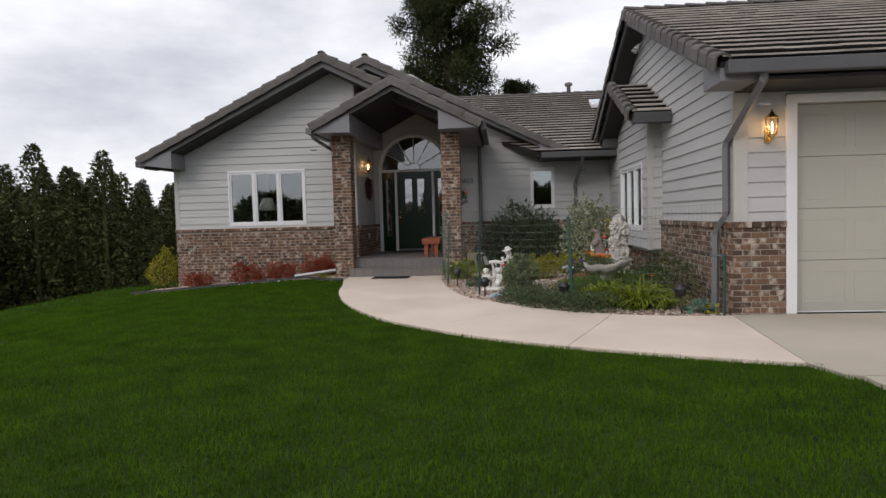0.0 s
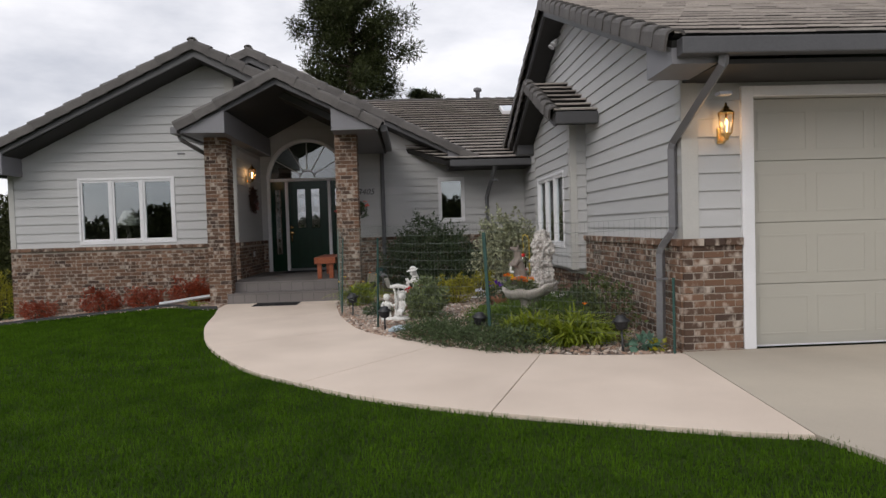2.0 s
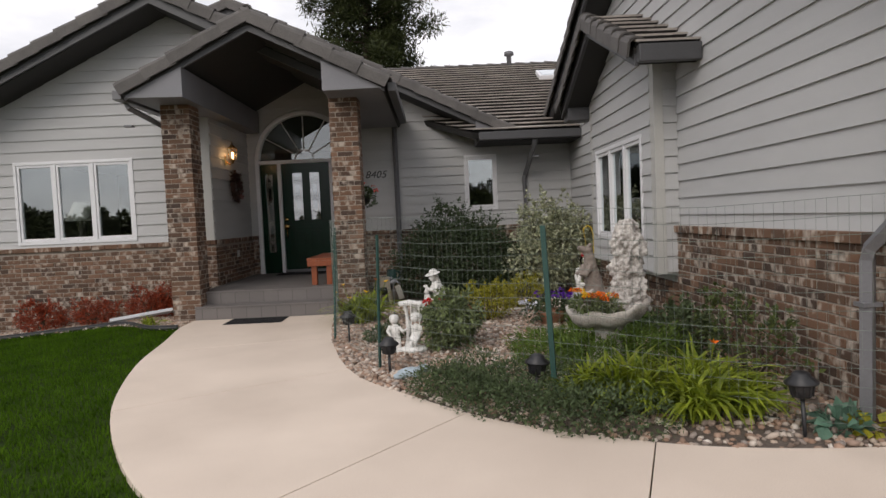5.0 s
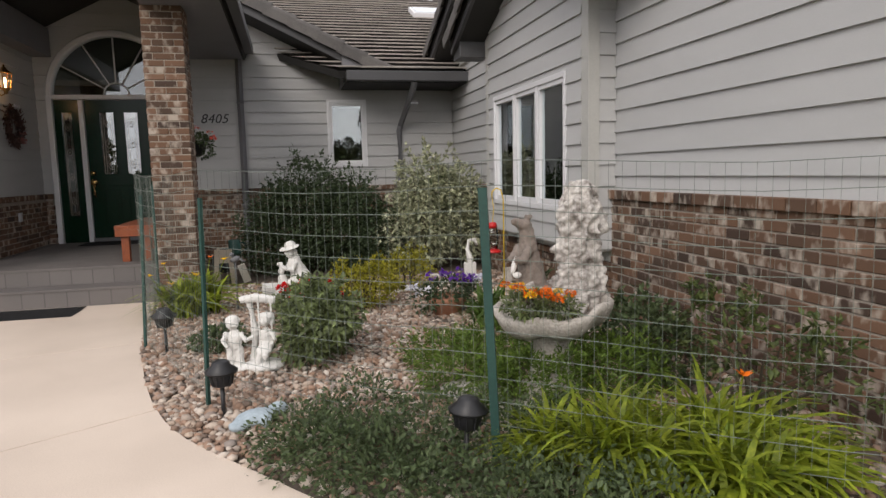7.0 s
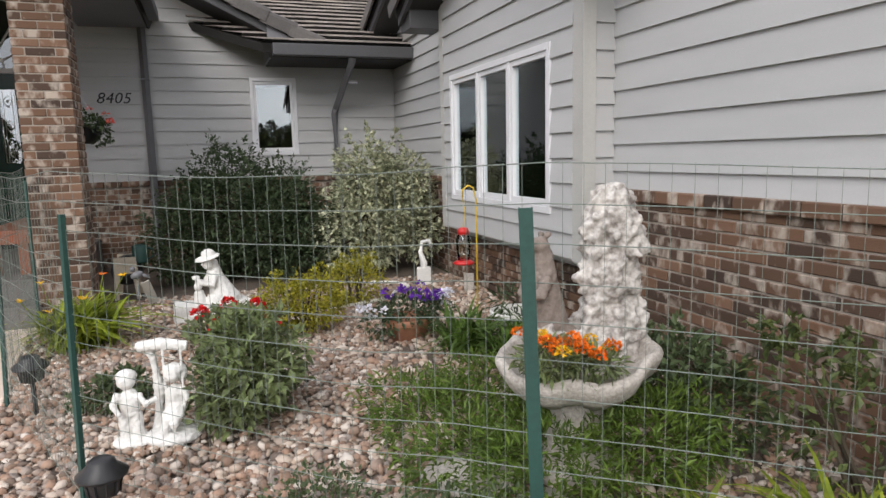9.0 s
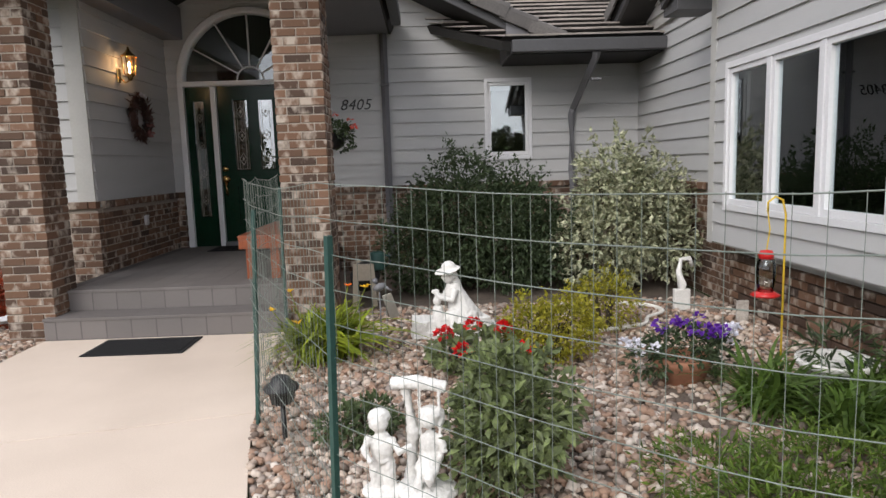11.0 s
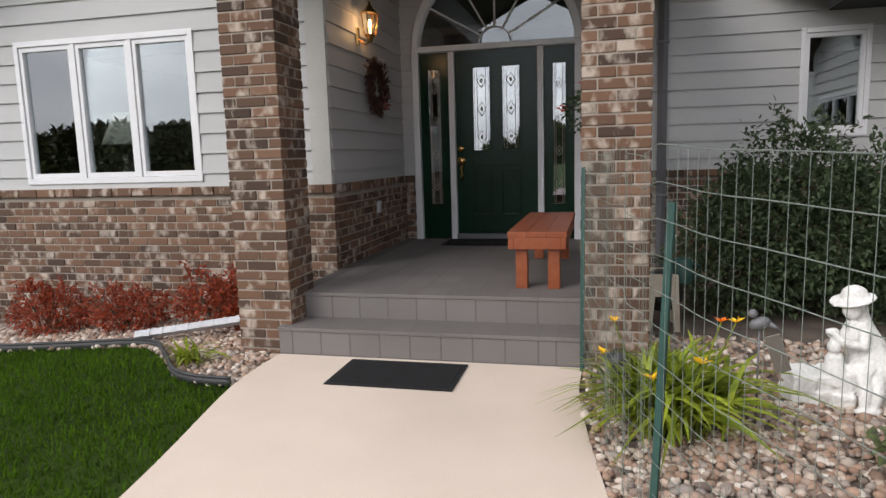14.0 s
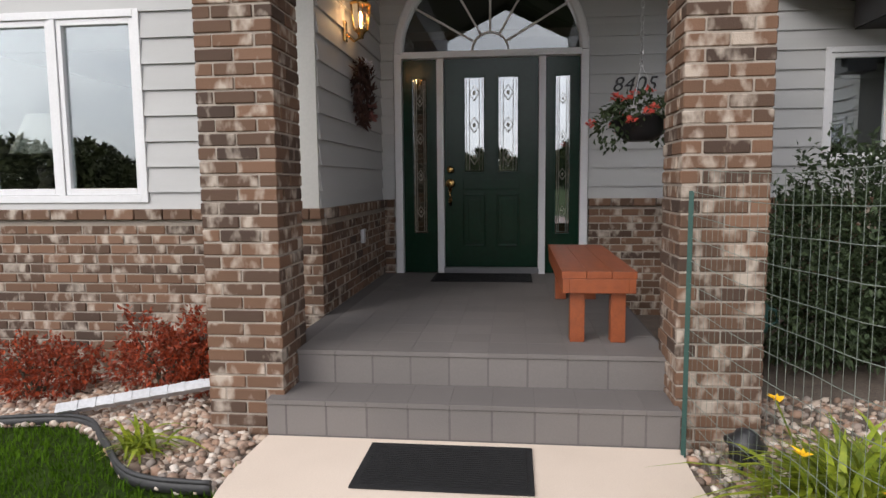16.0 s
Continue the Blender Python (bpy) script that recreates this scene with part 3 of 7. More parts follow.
# garage side wall and its window bay
bm = bmesh.new()
for pts in ([(8.15, -0.3), (11.56, -0.3), (11.56, 4.2), (8.15, 2.9)], [(11.56, -0.3), (14.14, -0.3), (14.14, 0.62), (11.56, 0.62)], [(11.56, 2.7), (14.14, 2.7), (14.14, 3.9), (12.5, 4.6), (11.56, 4.2)], [(14.14, 2.9), (17.2, 2.8), (14.14, 3.9)], [(14.14, -0.3), (14.2, -0.3), (14.2, 2.95), (14.14, 2.9)]):
    prism(pts, "x", 3.72, 3.775, bm)
wall_garage = setting("wall_6", bm, TRIM_GREY, "light grey lap-sided garage gable wall on a brick base")
lap_siding(wall_garage, onto("-x", 3.72), 1.022, 4.5, clip(under(D_APEX, 0.4), 8.15, 16.6), [(11.5, 14.2, 0, 2.95), (14.2, 16.7, 0, 2.95)])
brick_face(wall_garage, "-x", 3.68, 8.12, 14.2, -0.06, LEDGE, [(11.5, 14.2, 0.5, 2)], single=(8, 11.3), label="brown tumbled brick base with a projecting ledge")
part("corner_board", boxed(3.7, 3.73, 8.135, 8.25, LEDGE, 2.7, 0.003), TRIM_GREY, wall_garage)
W3 = (11.9, 13.9, 0.885, 2.085)
bm = bmesh.new()
for pts in ([(11.5, 0.58), (11.9, 0.58), (11.9, 3.15), (11.5, 2.95)], [(13.9, 0.58), (14.2, 0.58), (14.2, 2.85), (13.9, 3.0)], [(11.9, 0.58), (13.9, 0.58), (13.9, 0.885), (11.9, 0.885)], [(11.9, 2.085), (13.9, 2.085), (13.9, 3.0), (12.7, 3.4), (11.9, 3.15)]):
    prism(pts, "x", 3.48, 3.54, bm)
box(bm, 3.54, 3.72, 11.5, 11.56, 0.58, 2.95)
box(bm, 3.54, 3.72, 14.14, 14.2, 0.58, 2.85)
box(bm, 3.54, 3.72, 11.56, 14.14, 0.58, 0.62)
wall_bay = setting("wall_7", bm, TRIM_GREY, "light grey boxed window bay hung off the garage wall")
lap_siding(wall_bay, onto("-x", 3.48), 0.6, 3.35, clip(under((12.7, 3.42), 0.43), 11.6, 14.1), [(W3[0], W3[1], W3[2], W3[3])])
lap_siding(wall_bay, onto("-y", 11.5), 0.6, 2.75, lambda z: (3.56, 3.705))
part("corner_board", boxed(3.462, 3.478, 11.48, 11.6, 0.58, 2.95, 0.003), TRIM_GREY, wall_bay)
part("corner_board", boxed(3.462, 3.56, 11.474, 11.498, 0.58, 2.8, 0.003), TRIM_GREY, wall_bay)
part("corner_board", boxed(3.462, 3.478, 14.1, 14.21, 0.58, 2.85, 0.003), TRIM_GREY, wall_bay)

# garage front
bm = bmesh.new()
for r in ((3.775, 4.4, -0.3, 2.75), (9.2, 10.9, -0.3, 2.75), (4.4, 9.2, 2.42, 2.75)):
    prism([(r[0], r[2]), (r[1], r[2]), (r[1], r[3]), (r[0], r[3])], "y", 8.15, 8.3, bm)
wall_front = setting("wall_8", bm, TRIM_GREY, "light grey lap-sided garage front with a brick pier")
lap_siding(wall_front, onto("-y", 8.15), 1.022, 2.7, lambda z: (3.86, 10.9), [(4.28, 9.3, 0, 2.52)])
part("corner_board", boxed(3.7, 3.862, 8.12, 8.149, LEDGE, 2.7, 0.003), TRIM_GREY, wall_front)
brick_face(wall_front, "-y", 8.115, 3.69, 4.28, -0.06, LEDGE, label="brown tumbled brick pier with a projecting ledge")
wall_far = setting("wall_9", boxed(10.75, 10.9, 8.3, 24, -0.5, 2.75), TRIM_GREY, "plain grey end wall of the garage")
wall_back = setting("wall_10", boxed(-6.6, 10.9, 23.8, 23.95, -2, 2.75), TRIM_GREY, "plain grey back wall of the house")
# inner floors, ceilings and walls close the house, coloured dark for indoor dimness
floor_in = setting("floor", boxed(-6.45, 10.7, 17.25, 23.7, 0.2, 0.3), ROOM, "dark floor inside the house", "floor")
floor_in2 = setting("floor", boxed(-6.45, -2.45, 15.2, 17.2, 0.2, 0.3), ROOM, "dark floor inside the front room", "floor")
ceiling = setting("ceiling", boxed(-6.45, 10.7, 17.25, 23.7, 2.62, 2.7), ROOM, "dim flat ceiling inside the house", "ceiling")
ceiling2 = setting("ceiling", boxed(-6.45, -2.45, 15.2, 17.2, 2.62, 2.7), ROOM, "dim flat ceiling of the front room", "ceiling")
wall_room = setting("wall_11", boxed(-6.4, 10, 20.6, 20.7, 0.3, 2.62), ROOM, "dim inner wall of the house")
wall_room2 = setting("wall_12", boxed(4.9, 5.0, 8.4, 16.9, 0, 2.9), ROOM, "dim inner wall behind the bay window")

# ---- roofs ----
rake_bm = bmesh.new()
sec = [(-0.085, -0.13), (-0.085, 0.0), (-0.07, 0.035), (-0.03, 0.055), (0.03, 0.055), (0.075, 0.03), (0.085, 0.0), (0.06, 0.0), (0.055, 0.02), (0.02, 0.035), (-0.03, 0.035), (-0.06, 0.01), (-0.065, -0.13)]
ends = []
for y, k, dz in ((0.0, 1.0, 0.03), (0.42, 0.93, 0.0)):
    ends.append([rake_bm.verts.new((u * k, y, w * k + dz)) for u, w in sec])
for i in range(len(sec)):
    j = (i + 1) % len(sec)
    f = rake_bm.faces.new((ends[0][i], ends[0][j], ends[1][j], ends[1][i]))
    f.smooth = 1 < i < 5
rake_bm.faces.new(ends[0])
rake_bm.faces.new(ends[1][::-1])
bmesh.ops.recalc_face_normals(rake_bm, faces=rake_bm.faces[:])
RAKE = bpy.data.meshes.new("tile")
rake_bm.to_mesh(RAKE)
rake_bm.free()
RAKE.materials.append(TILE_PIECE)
tile_rand = random.Random(8)


def edge_tiles(roof, a, b, side, step=0.36, flip=1):
    """Rake tiles up an edge from a to b; the drop hangs towards side."""
    a, b, side = Vector(a), Vector(b), Vector(side).normalized()
    y = (b - a).normalized()
    z = (-side).cross(y).normalized()
    z = z if z.z > 0 else -z
    x = y.cross(z)
    n = max(1, round((b - a).length / step))
    s = 1 if x.dot(side) < 0 else -1
    for i in range(n):
        p = a + (b - a) * (i / n)
        m = Matrix((x * s, y, z)).transposed().to_4x4()
        ob = new("tile", RAKE)
        ob.parent = roof
        ob.matrix_basis = Matrix.Translation(p) @ m @ pose(tile_rand.uniform(-0.005, 0.005), 0, 0.004, tile_rand.uniform(-0.5, 0.5), 0, tile_rand.uniform(-1, 1)) @ Matrix.Diagonal((1, (b - a).length / n / 0.36, 1, 1))


def slope(roof, e0, e1, r0, r1, course=0.335, name="tiles", thick=0.1):
    """A pitched plane from the eave e0-e1 to the ridge r0-r1: a deck and overlapping courses of flat tiles."""
    e0, e1, r0, r1 = (Vector(p) for p in (e0, e1, r0, r1))
    n = ((e1 - e0).cross(r0 - e0)).normalized()
    n = n if n.z > 0 else -n
    bm = bmesh.new()
    t = [bm.verts.new(p) for p in (e0, e1, r1, r0)]
    b = [bm.verts.new(p - n * thick) for p in (e0, e1, r1, r0)]
    bm.faces.new(t)
    bm.faces.new(b[::-1])
    for i in range(4):
        bm.faces.new((t[i], t[(i + 1) % 4], b[(i + 1) % 4], b[i]))
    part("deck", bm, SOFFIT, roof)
    k = max(2, round((r0 - e0).length / course))
    V, F = [], []
    for i in range(k):
        v0, v1 = i / k - (0.03 / (r0 - e0).length if i == 0 else 0), min(1, (i + 1.15) / k)
        pa, pb, qa, qb = e0.lerp(r0, v0), e1.lerp(r1, v0), e0.lerp(r0, v1), e1.lerp(r1, v1)
        w = max((pb - pa).length, 0.01)
        off = 0.15 if i % 2 else 0.0
        cuts = sorted({0.0, 1.0, *[(off + 0.3 * j) / w for j in range(1, int(w / 0.3) + 1) if 0.02 < (off + 0.3 * j) / w < 0.98]})
        for c0, c1 in zip(cuts, cuts[1:]):
            g = 0.0015 / w
            h = tile_rand.uniform(-0.003, 0.003)
            low, under_lip, up = n * (0.085 + h), n * (0.064 + h), n * 0.014
            q = [pa.lerp(pb, c0 + g), pa.lerp(pb, c1 - g), qa.lerp(qb, c1 - g), qa.lerp(qb, c0 + g)]
            o = len(V)
            d0, d1 = (q[3] - q[0]) * 0.2, (q[2] - q[1]) * 0.2
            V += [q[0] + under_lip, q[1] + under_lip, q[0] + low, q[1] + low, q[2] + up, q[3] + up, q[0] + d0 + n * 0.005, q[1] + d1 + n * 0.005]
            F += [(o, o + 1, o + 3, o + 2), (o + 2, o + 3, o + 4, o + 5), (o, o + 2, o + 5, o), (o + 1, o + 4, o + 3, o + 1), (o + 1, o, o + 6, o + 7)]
    # under-lip faces get the painted shadow, the other faces the tile colour
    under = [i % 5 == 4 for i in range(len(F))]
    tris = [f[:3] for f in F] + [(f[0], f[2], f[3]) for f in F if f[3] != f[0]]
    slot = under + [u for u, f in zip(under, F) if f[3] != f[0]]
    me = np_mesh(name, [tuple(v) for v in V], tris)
    me.materials.append(SKY_PALE_TILE)
    me.materials.append(LIP_SHADE)
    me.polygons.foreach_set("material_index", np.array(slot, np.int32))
    part(name, me, None, roof, kind="stuff")


def roof_base(name, label):
    ob = new(name, boxed_mesh)
    return tagged(ob, label, "roof", kind="structure")


tiny = boxed(-0.05, 0.05, 21.9, 22.0, 2.9, 3.0)
boxed_mesh = bpy.data.meshes.new("roof_block")
tiny.to_mesh(boxed_mesh)
tiny.free()
boxed_mesh.materials.append(SOFFIT)


def gable_front(roof, pts, yy, depth, label=""):
    """A barge board: a band along the rake line, from yy back by depth."""
    part("barge_board", prism(pts, "y", yy, yy + depth), FASCIA, roof, label)


DARK = "dark grey concrete tile roof with dark grey fascia"
# over the gable room
roof_a = roof_base("roof_1", DARK)
slope(roof_a, (-7.08, 14.35, 2.66), (-7.08, 22.5, 2.66), (-2.8, 14.35, 4.78), (-2.8, 22.5, 4.78))
slope(roof_a, (0.2, 14.35, 3.28), (0.2, 16.5, 3.28), (-2.8, 14.35, 4.78), (-2.8, 16.5, 4.78))
edge_tiles(roof_a, (-7.1, 14.36, 2.67), (-2.8, 14.36, 4.79), (0, -1, 0))
edge_tiles(roof_a, (-0.3, 14.36, 3.55), (-2.8, 14.36, 4.79), (0, -1, 0))
edge_tiles(roof_a, (-2.8, 14.3, 4.8), (-2.8, 17, 4.8), (1, 0, 0))
gable_front(roof_a, [(-7.05, 2.48), (-7.05, 2.62), (-2.8, 4.73), (-0.3, 3.48), (-0.3, 3.3), (-2.8, 4.54)], 14.36, 0.04)
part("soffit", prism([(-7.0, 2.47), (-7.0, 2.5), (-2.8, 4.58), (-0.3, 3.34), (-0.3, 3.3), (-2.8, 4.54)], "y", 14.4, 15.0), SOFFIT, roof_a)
part("eave_return", prism([(-7.08, 2.56), (-6.32, 2.46), (-6.32, 2.86), (-7.08, 2.62)], "y", 14.345, 15.0), RETURN_BOX, roof_a, "slate-grey boxed eave return")
part("gutter", boxed(-7.2, -7.08, 14.4, 22.5, 2.52, 2.66, 0.01), FASCIA, roof_a)
# over the entry wall
roof_b = roof_base("roof_2", DARK)
slope(roof_b, (2.62, 16.3, 2.74), (2.62, 22.5, 2.74), (-2.25, 16.3, 5.16), (-2.25, 22.5, 5.16))
slope(roof_b, (-6.5, 16.3, 3.03), (-6.5, 22.5, 3.03), (-2.25, 16.3, 5.16), (-2.25, 22.5, 5.16))
edge_tiles(roof_b, (2.64, 16.31, 2.74), (-2.25, 16.31, 5.17), (0, -1, 0))
edge_tiles(roof_b, (-3.6, 16.31, 4.49), (-2.25, 16.31, 5.17), (0, -1, 0))
edge_tiles(roof_b, (-2.25, 16.28, 5.2), (-2.25, 22.5, 5.2), (1, 0, 0))
gable_front(roof_b, [(2.6, 2.56), (2.6, 2.7), (-2.25, 5.1), (-3.5, 4.47), (-3.5, 4.3), (-2.25, 4.92)], 16.32, 0.04)
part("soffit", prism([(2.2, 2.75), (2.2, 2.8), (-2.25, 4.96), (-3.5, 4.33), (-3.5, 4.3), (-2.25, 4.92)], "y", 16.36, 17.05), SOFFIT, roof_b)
part("eave_return", prism([(1.97, 2.56), (2.62, 2.6), (2.62, 2.68), (1.97, 2.96)], "y", 16.305, 17.0), RETURN_BOX, roof_b, "slate-grey boxed eave return")
# long roof behind, its eave over the recess
roof_c = roof_base("roof_3", "long dark grey tile roof with courses coloured sky-pale and a skylight")
slope(roof_c, (1.9, 16.15, 2.7), (10.9, 16.15, 2.7), (-3.0, 21.3, 4.95), (10.9, 21.3, 4.95), course=0.33)
slope(roof_c, (-6.6, 24.5, 3.4), (10.9, 24.5, 3.4), (-6.6, 21.3, 4.95), (10.9, 21.3, 4.95))
edge_tiles(roof_c, (-2.0, 21.3, 4.97), (10.9, 21.3, 4.97), (0, 1, 0))
part("gutter", boxed(2.0, 3.76, 16.02, 16.14, 2.56, 2.7, 0.012), FASCIA, roof_c, "dark grey metal gutter")
part("soffit", boxed(2.0, 3.78, 16.14, 17.05, 2.55, 2.58), SOFFIT, roof_c)
sky = part("skylight", boxed(-0.35, 0.35, -0.3, 0.3, 0.0, 0.1, 0.01), WHITE, roof_c, "white-framed skylight")
sky.matrix_basis = pose(4.02, 19.85, 4.37, 23.6, 0, 0)
part("pane", boxed(-0.3, 0.3, -0.25, 0.25, 0.1, 0.11), ROOF_PALE, sky)
bm = lathe(bmesh.new(), [(0.06, 0), (0.06, 0.25), (0.12, 0.26), (0.12, 0.34), (0.05, 0.37)], 12, pose(3.2, 21.2, 4.95))
part("roof_vent", bm, SPOUT, roof_c, "grey metal roof vent")
# garage
roof_d = roof_base("roof_4", "dark grey concrete tile garage roof with rounded rake tiles")
slope(roof_d, (3.33, 7.4, 2.76), (11.2, 7.4, 2.76), (3.33, 12.5, 4.8), (11.2, 12.5, 4.8))
slope(roof_d, (3.33, 17.4, 2.84), (11.2, 17.4, 2.84), (3.33, 12.5, 4.8), (11.2, 12.5, 4.8))
edge_tiles(roof_d, (3.34, 7.36, 2.76), (3.34, 12.5, 4.82), (-1, 0, 0), 0.31)
edge_tiles(roof_d, (3.34, 17.4, 2.85), (3.34, 12.5, 4.82), (-1, 0, 0), 0.31)
edge_tiles(roof_d, (3.3, 12.5, 4.84), (11.2, 12.5, 4.84), (0, 1, 0))
part("barge_board", prism([(7.42, 2.6), (7.42, 2.72), (12.5, 4.75), (17.3, 2.82), (17.3, 2.68), (12.5, 4.6)], "x", 3.34, 3.38), FASCIA, roof_d)
part("soffit", prism([(7.95, 2.8), (7.95, 2.84), (12.5, 4.66), (17.2, 2.76), (17.2, 2.7), (12.5, 4.6)], "x", 3.38, 3.72), SOFFIT, roof_d)
part("eave_return", prism([(7.4, 2.57), (7.98, 2.56), (7.98, 2.92), (7.4, 2.7)], "x", 3.325, 3.72), RETURN_BOX, roof_d, "slate-grey boxed eave return")
part("gutter", boxed(3.36, 11.2, 7.26, 7.39, 2.62, 2.76, 0.012), FASCIA, roof_d, "dark grey metal gutter")
part("soffit", boxed(3.72, 11.2, 7.4, 8.15, 2.56, 2.6), SOFFIT, roof_d)
# little roof of the window bay
roof_e = roof_base("roof_5", "small dark grey tiled roof over the window bay")
slope(roof_e, (3.1, 10.9, 2.76), (3.74, 10.9, 2.76), (3.1, 12.75, 3.56), (3.74, 12.75, 3.56), 0.3)
slope(roof_e, (3.1, 14.5, 2.8), (3.74, 14.5, 2.8), (3.1, 12.75, 3.56), (3.74, 12.75, 3.56), 0.3)
edge_tiles(roof_e, (3.11, 10.87, 2.77), (3.11, 12.75, 3.58), (-1, 0, 0), 0.3)
edge_tiles(roof_e, (3.11, 14.52, 2.81), (3.11, 12.75, 3.58), (-1, 0, 0), 0.3)
part("barge_board", prism([(10.92, 2.6), (10.92, 2.74), (12.75, 3.52), (14.45, 2.79), (14.45, 2.64), (12.75, 3.37)], "x", 3.11, 3.15), FASCIA, roof_e)
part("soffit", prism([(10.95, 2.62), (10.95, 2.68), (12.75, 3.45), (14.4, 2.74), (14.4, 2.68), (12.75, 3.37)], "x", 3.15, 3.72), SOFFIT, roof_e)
part("gutter", boxed(3.12, 3.7, 10.8, 10.9, 2.62, 2.78, 0.01), FASCIA, roof_e, "dark grey metal gutter")
part("eave_return", boxed(3.16, 3.5, 14.2, 14.52, 2.58, 2.76, 0.005), FASCIA, roof_e)
# porch
roof_p = roof_base("roof_6", "dark grey tiled porch gable roof with boxed returns")
slope(roof_p, (-2.8, 13.3, 3.1), (-2.8, 17.0, 3.1), (-1.12, 13.3, 3.98), (-1.12, 17.0, 3.98))
slope(roof_p, (0.64, 13.3, 3.06), (0.64, 17.0, 3.06), (-1.12, 13.3, 3.98), (-1.12, 17.0, 3.98))
edge_tiles(roof_p, (-2.82, 13.31, 3.1), (-1.12, 13.31, 4.0), (0, -1, 0), 0.38)
edge_tiles(roof_p, (0.66, 13.31, 3.06), (-1.12, 13.31, 4.0), (0, -1, 0), 0.38)
edge_tiles(roof_p, (-1.12, 13.28, 4.02), (-1.12, 16.3, 4.02), (1, 0, 0))
gable_front(roof_p, [(-2.75, 2.96), (-2.75, 3.06), (-1.12, 3.94), (0.6, 3.02), (0.6, 2.94), (-1.12, 3.78)], 13.32, 0.04)
part("eave_return", prism([(-2.73, 2.99), (-2.0, 2.975), (-2.0, 3.36), (-2.73, 3.03)], "y", 13.305, 17.0), RETURN_BOX, roof_p, "slate-grey boxed eave return")
part("eave_return", prism([(-0.2, 2.975), (0.58, 2.985), (0.58, 3.02), (-0.2, 3.36)], "y", 13.305, 17.0), RETURN_BOX, roof_p, "slate-grey boxed eave return")
part("gutter", boxed(-2.92, -2.8, 13.34, 14.9, 2.98, 3.1, 0.012), SPOUT, roof_p, "grey metal gutter")
part("gutter", boxed(0.64, 0.75, 13.34, 16.3, 2.94, 3.06, 0.012), FASCIA, roof_p, "dark grey metal gutter")

# ---- porch steps and floor ----
porch = setting("floor_porch", boxed(-2.24, -0.18, 14.0785, 17.05, -0.2, 0.3605), GROUT, "grey tiled porch floor and two front steps", "porch")
bm = boxed(-2.19, -0.21, 13.7935, 14.4, -0.2, 0.1805)
part("step_core", bm, GROUT, porch)


def tile_at(x0, x1, y0, y1, z0, z1, gap=0.0008, round_off=0.0012):
    part("tile", boxed(x0 + gap, x1 - gap, y0 + gap, y1 - gap, z0, z1, round_off), STEP_TILE, porch)


tw = 2.0 / 9.8
edges = [-2.2 + 0.1] + [-2.1 + tw * i for i in range(1, 9)] + [-0.36]
edges = [-2.2] + edges + [-0.2]
for a, b in zip(edges, edges[1:]):
    tile_at(a, b, 13.79, 13.82, 0.002, 0.155, 0.003, 0.004)
    tile_at(a, b, 13.785, 14.09, 0.158, 0.182)
xs = [-2.13] + [-2.13 + tw * i for i in range(1, 9)] + [-0.19]
for a, b in zip(xs, xs[1:]):
    tile_at(a, b, 14.075, 14.1, 0.183, 0.335, 0.003, 0.004)
    tile_at(a, b, 14.07, 14.3, 0.338, 0.362)
    for j in range(13):
        tile_at(a, b, 14.3 + 0.21 * j, 14.3 + 0.21 * (j + 1), 0.34, 0.362)


# ---- brick columns ----
def column(x0, y0, label):
    w, d, top = 0.4, 0.38, 2.98
    ob = thing("porch_column", (x0 + w / 2, y0 + d / 2, -0.06), label, "column", "columns of the porch")
    part("mortar_core", boxed(-w / 2 + 0.008, w / 2 - 0.008, -d / 2 + 0.008, d / 2 - 0.008, -0.05, top + 0.1), MORTAR, ob)
    n = 0
    while (n + 1) * COURSE < top + 0.09:
        z = (n + 0.5) * COURSE
        if n % 2 == 0:
            for sy in (-1, 1):
                for sx in (-1, 1):
                    lay(ob, (sx * w / 4, sy * (d / 2 - 0.045), z), w / 2 - 0.008, 0, None)
            for sx in (-1, 1):
                lay(ob, (sx * (w / 2 - 0.045), 0, z), d - 0.196, 90, None)
        else:
            for sx in (-1, 1):
                for sy in (-1, 1):
                    lay(ob, (sx * (w / 2 - 0.045), sy * d / 4, z), d / 2 - 0.008, 90, None)
            for sy in (-1, 1):
                lay(ob, (0, sy * (d / 2 - 0.045), z), w - 0.196, 0, None)
        n += 1
    return ob


column(-2.53, 13.86, "tall square brown tumbled-brick porch column")
column(-0.22, 13.86, "tall square brown tumbled-brick porch column beside the garden")


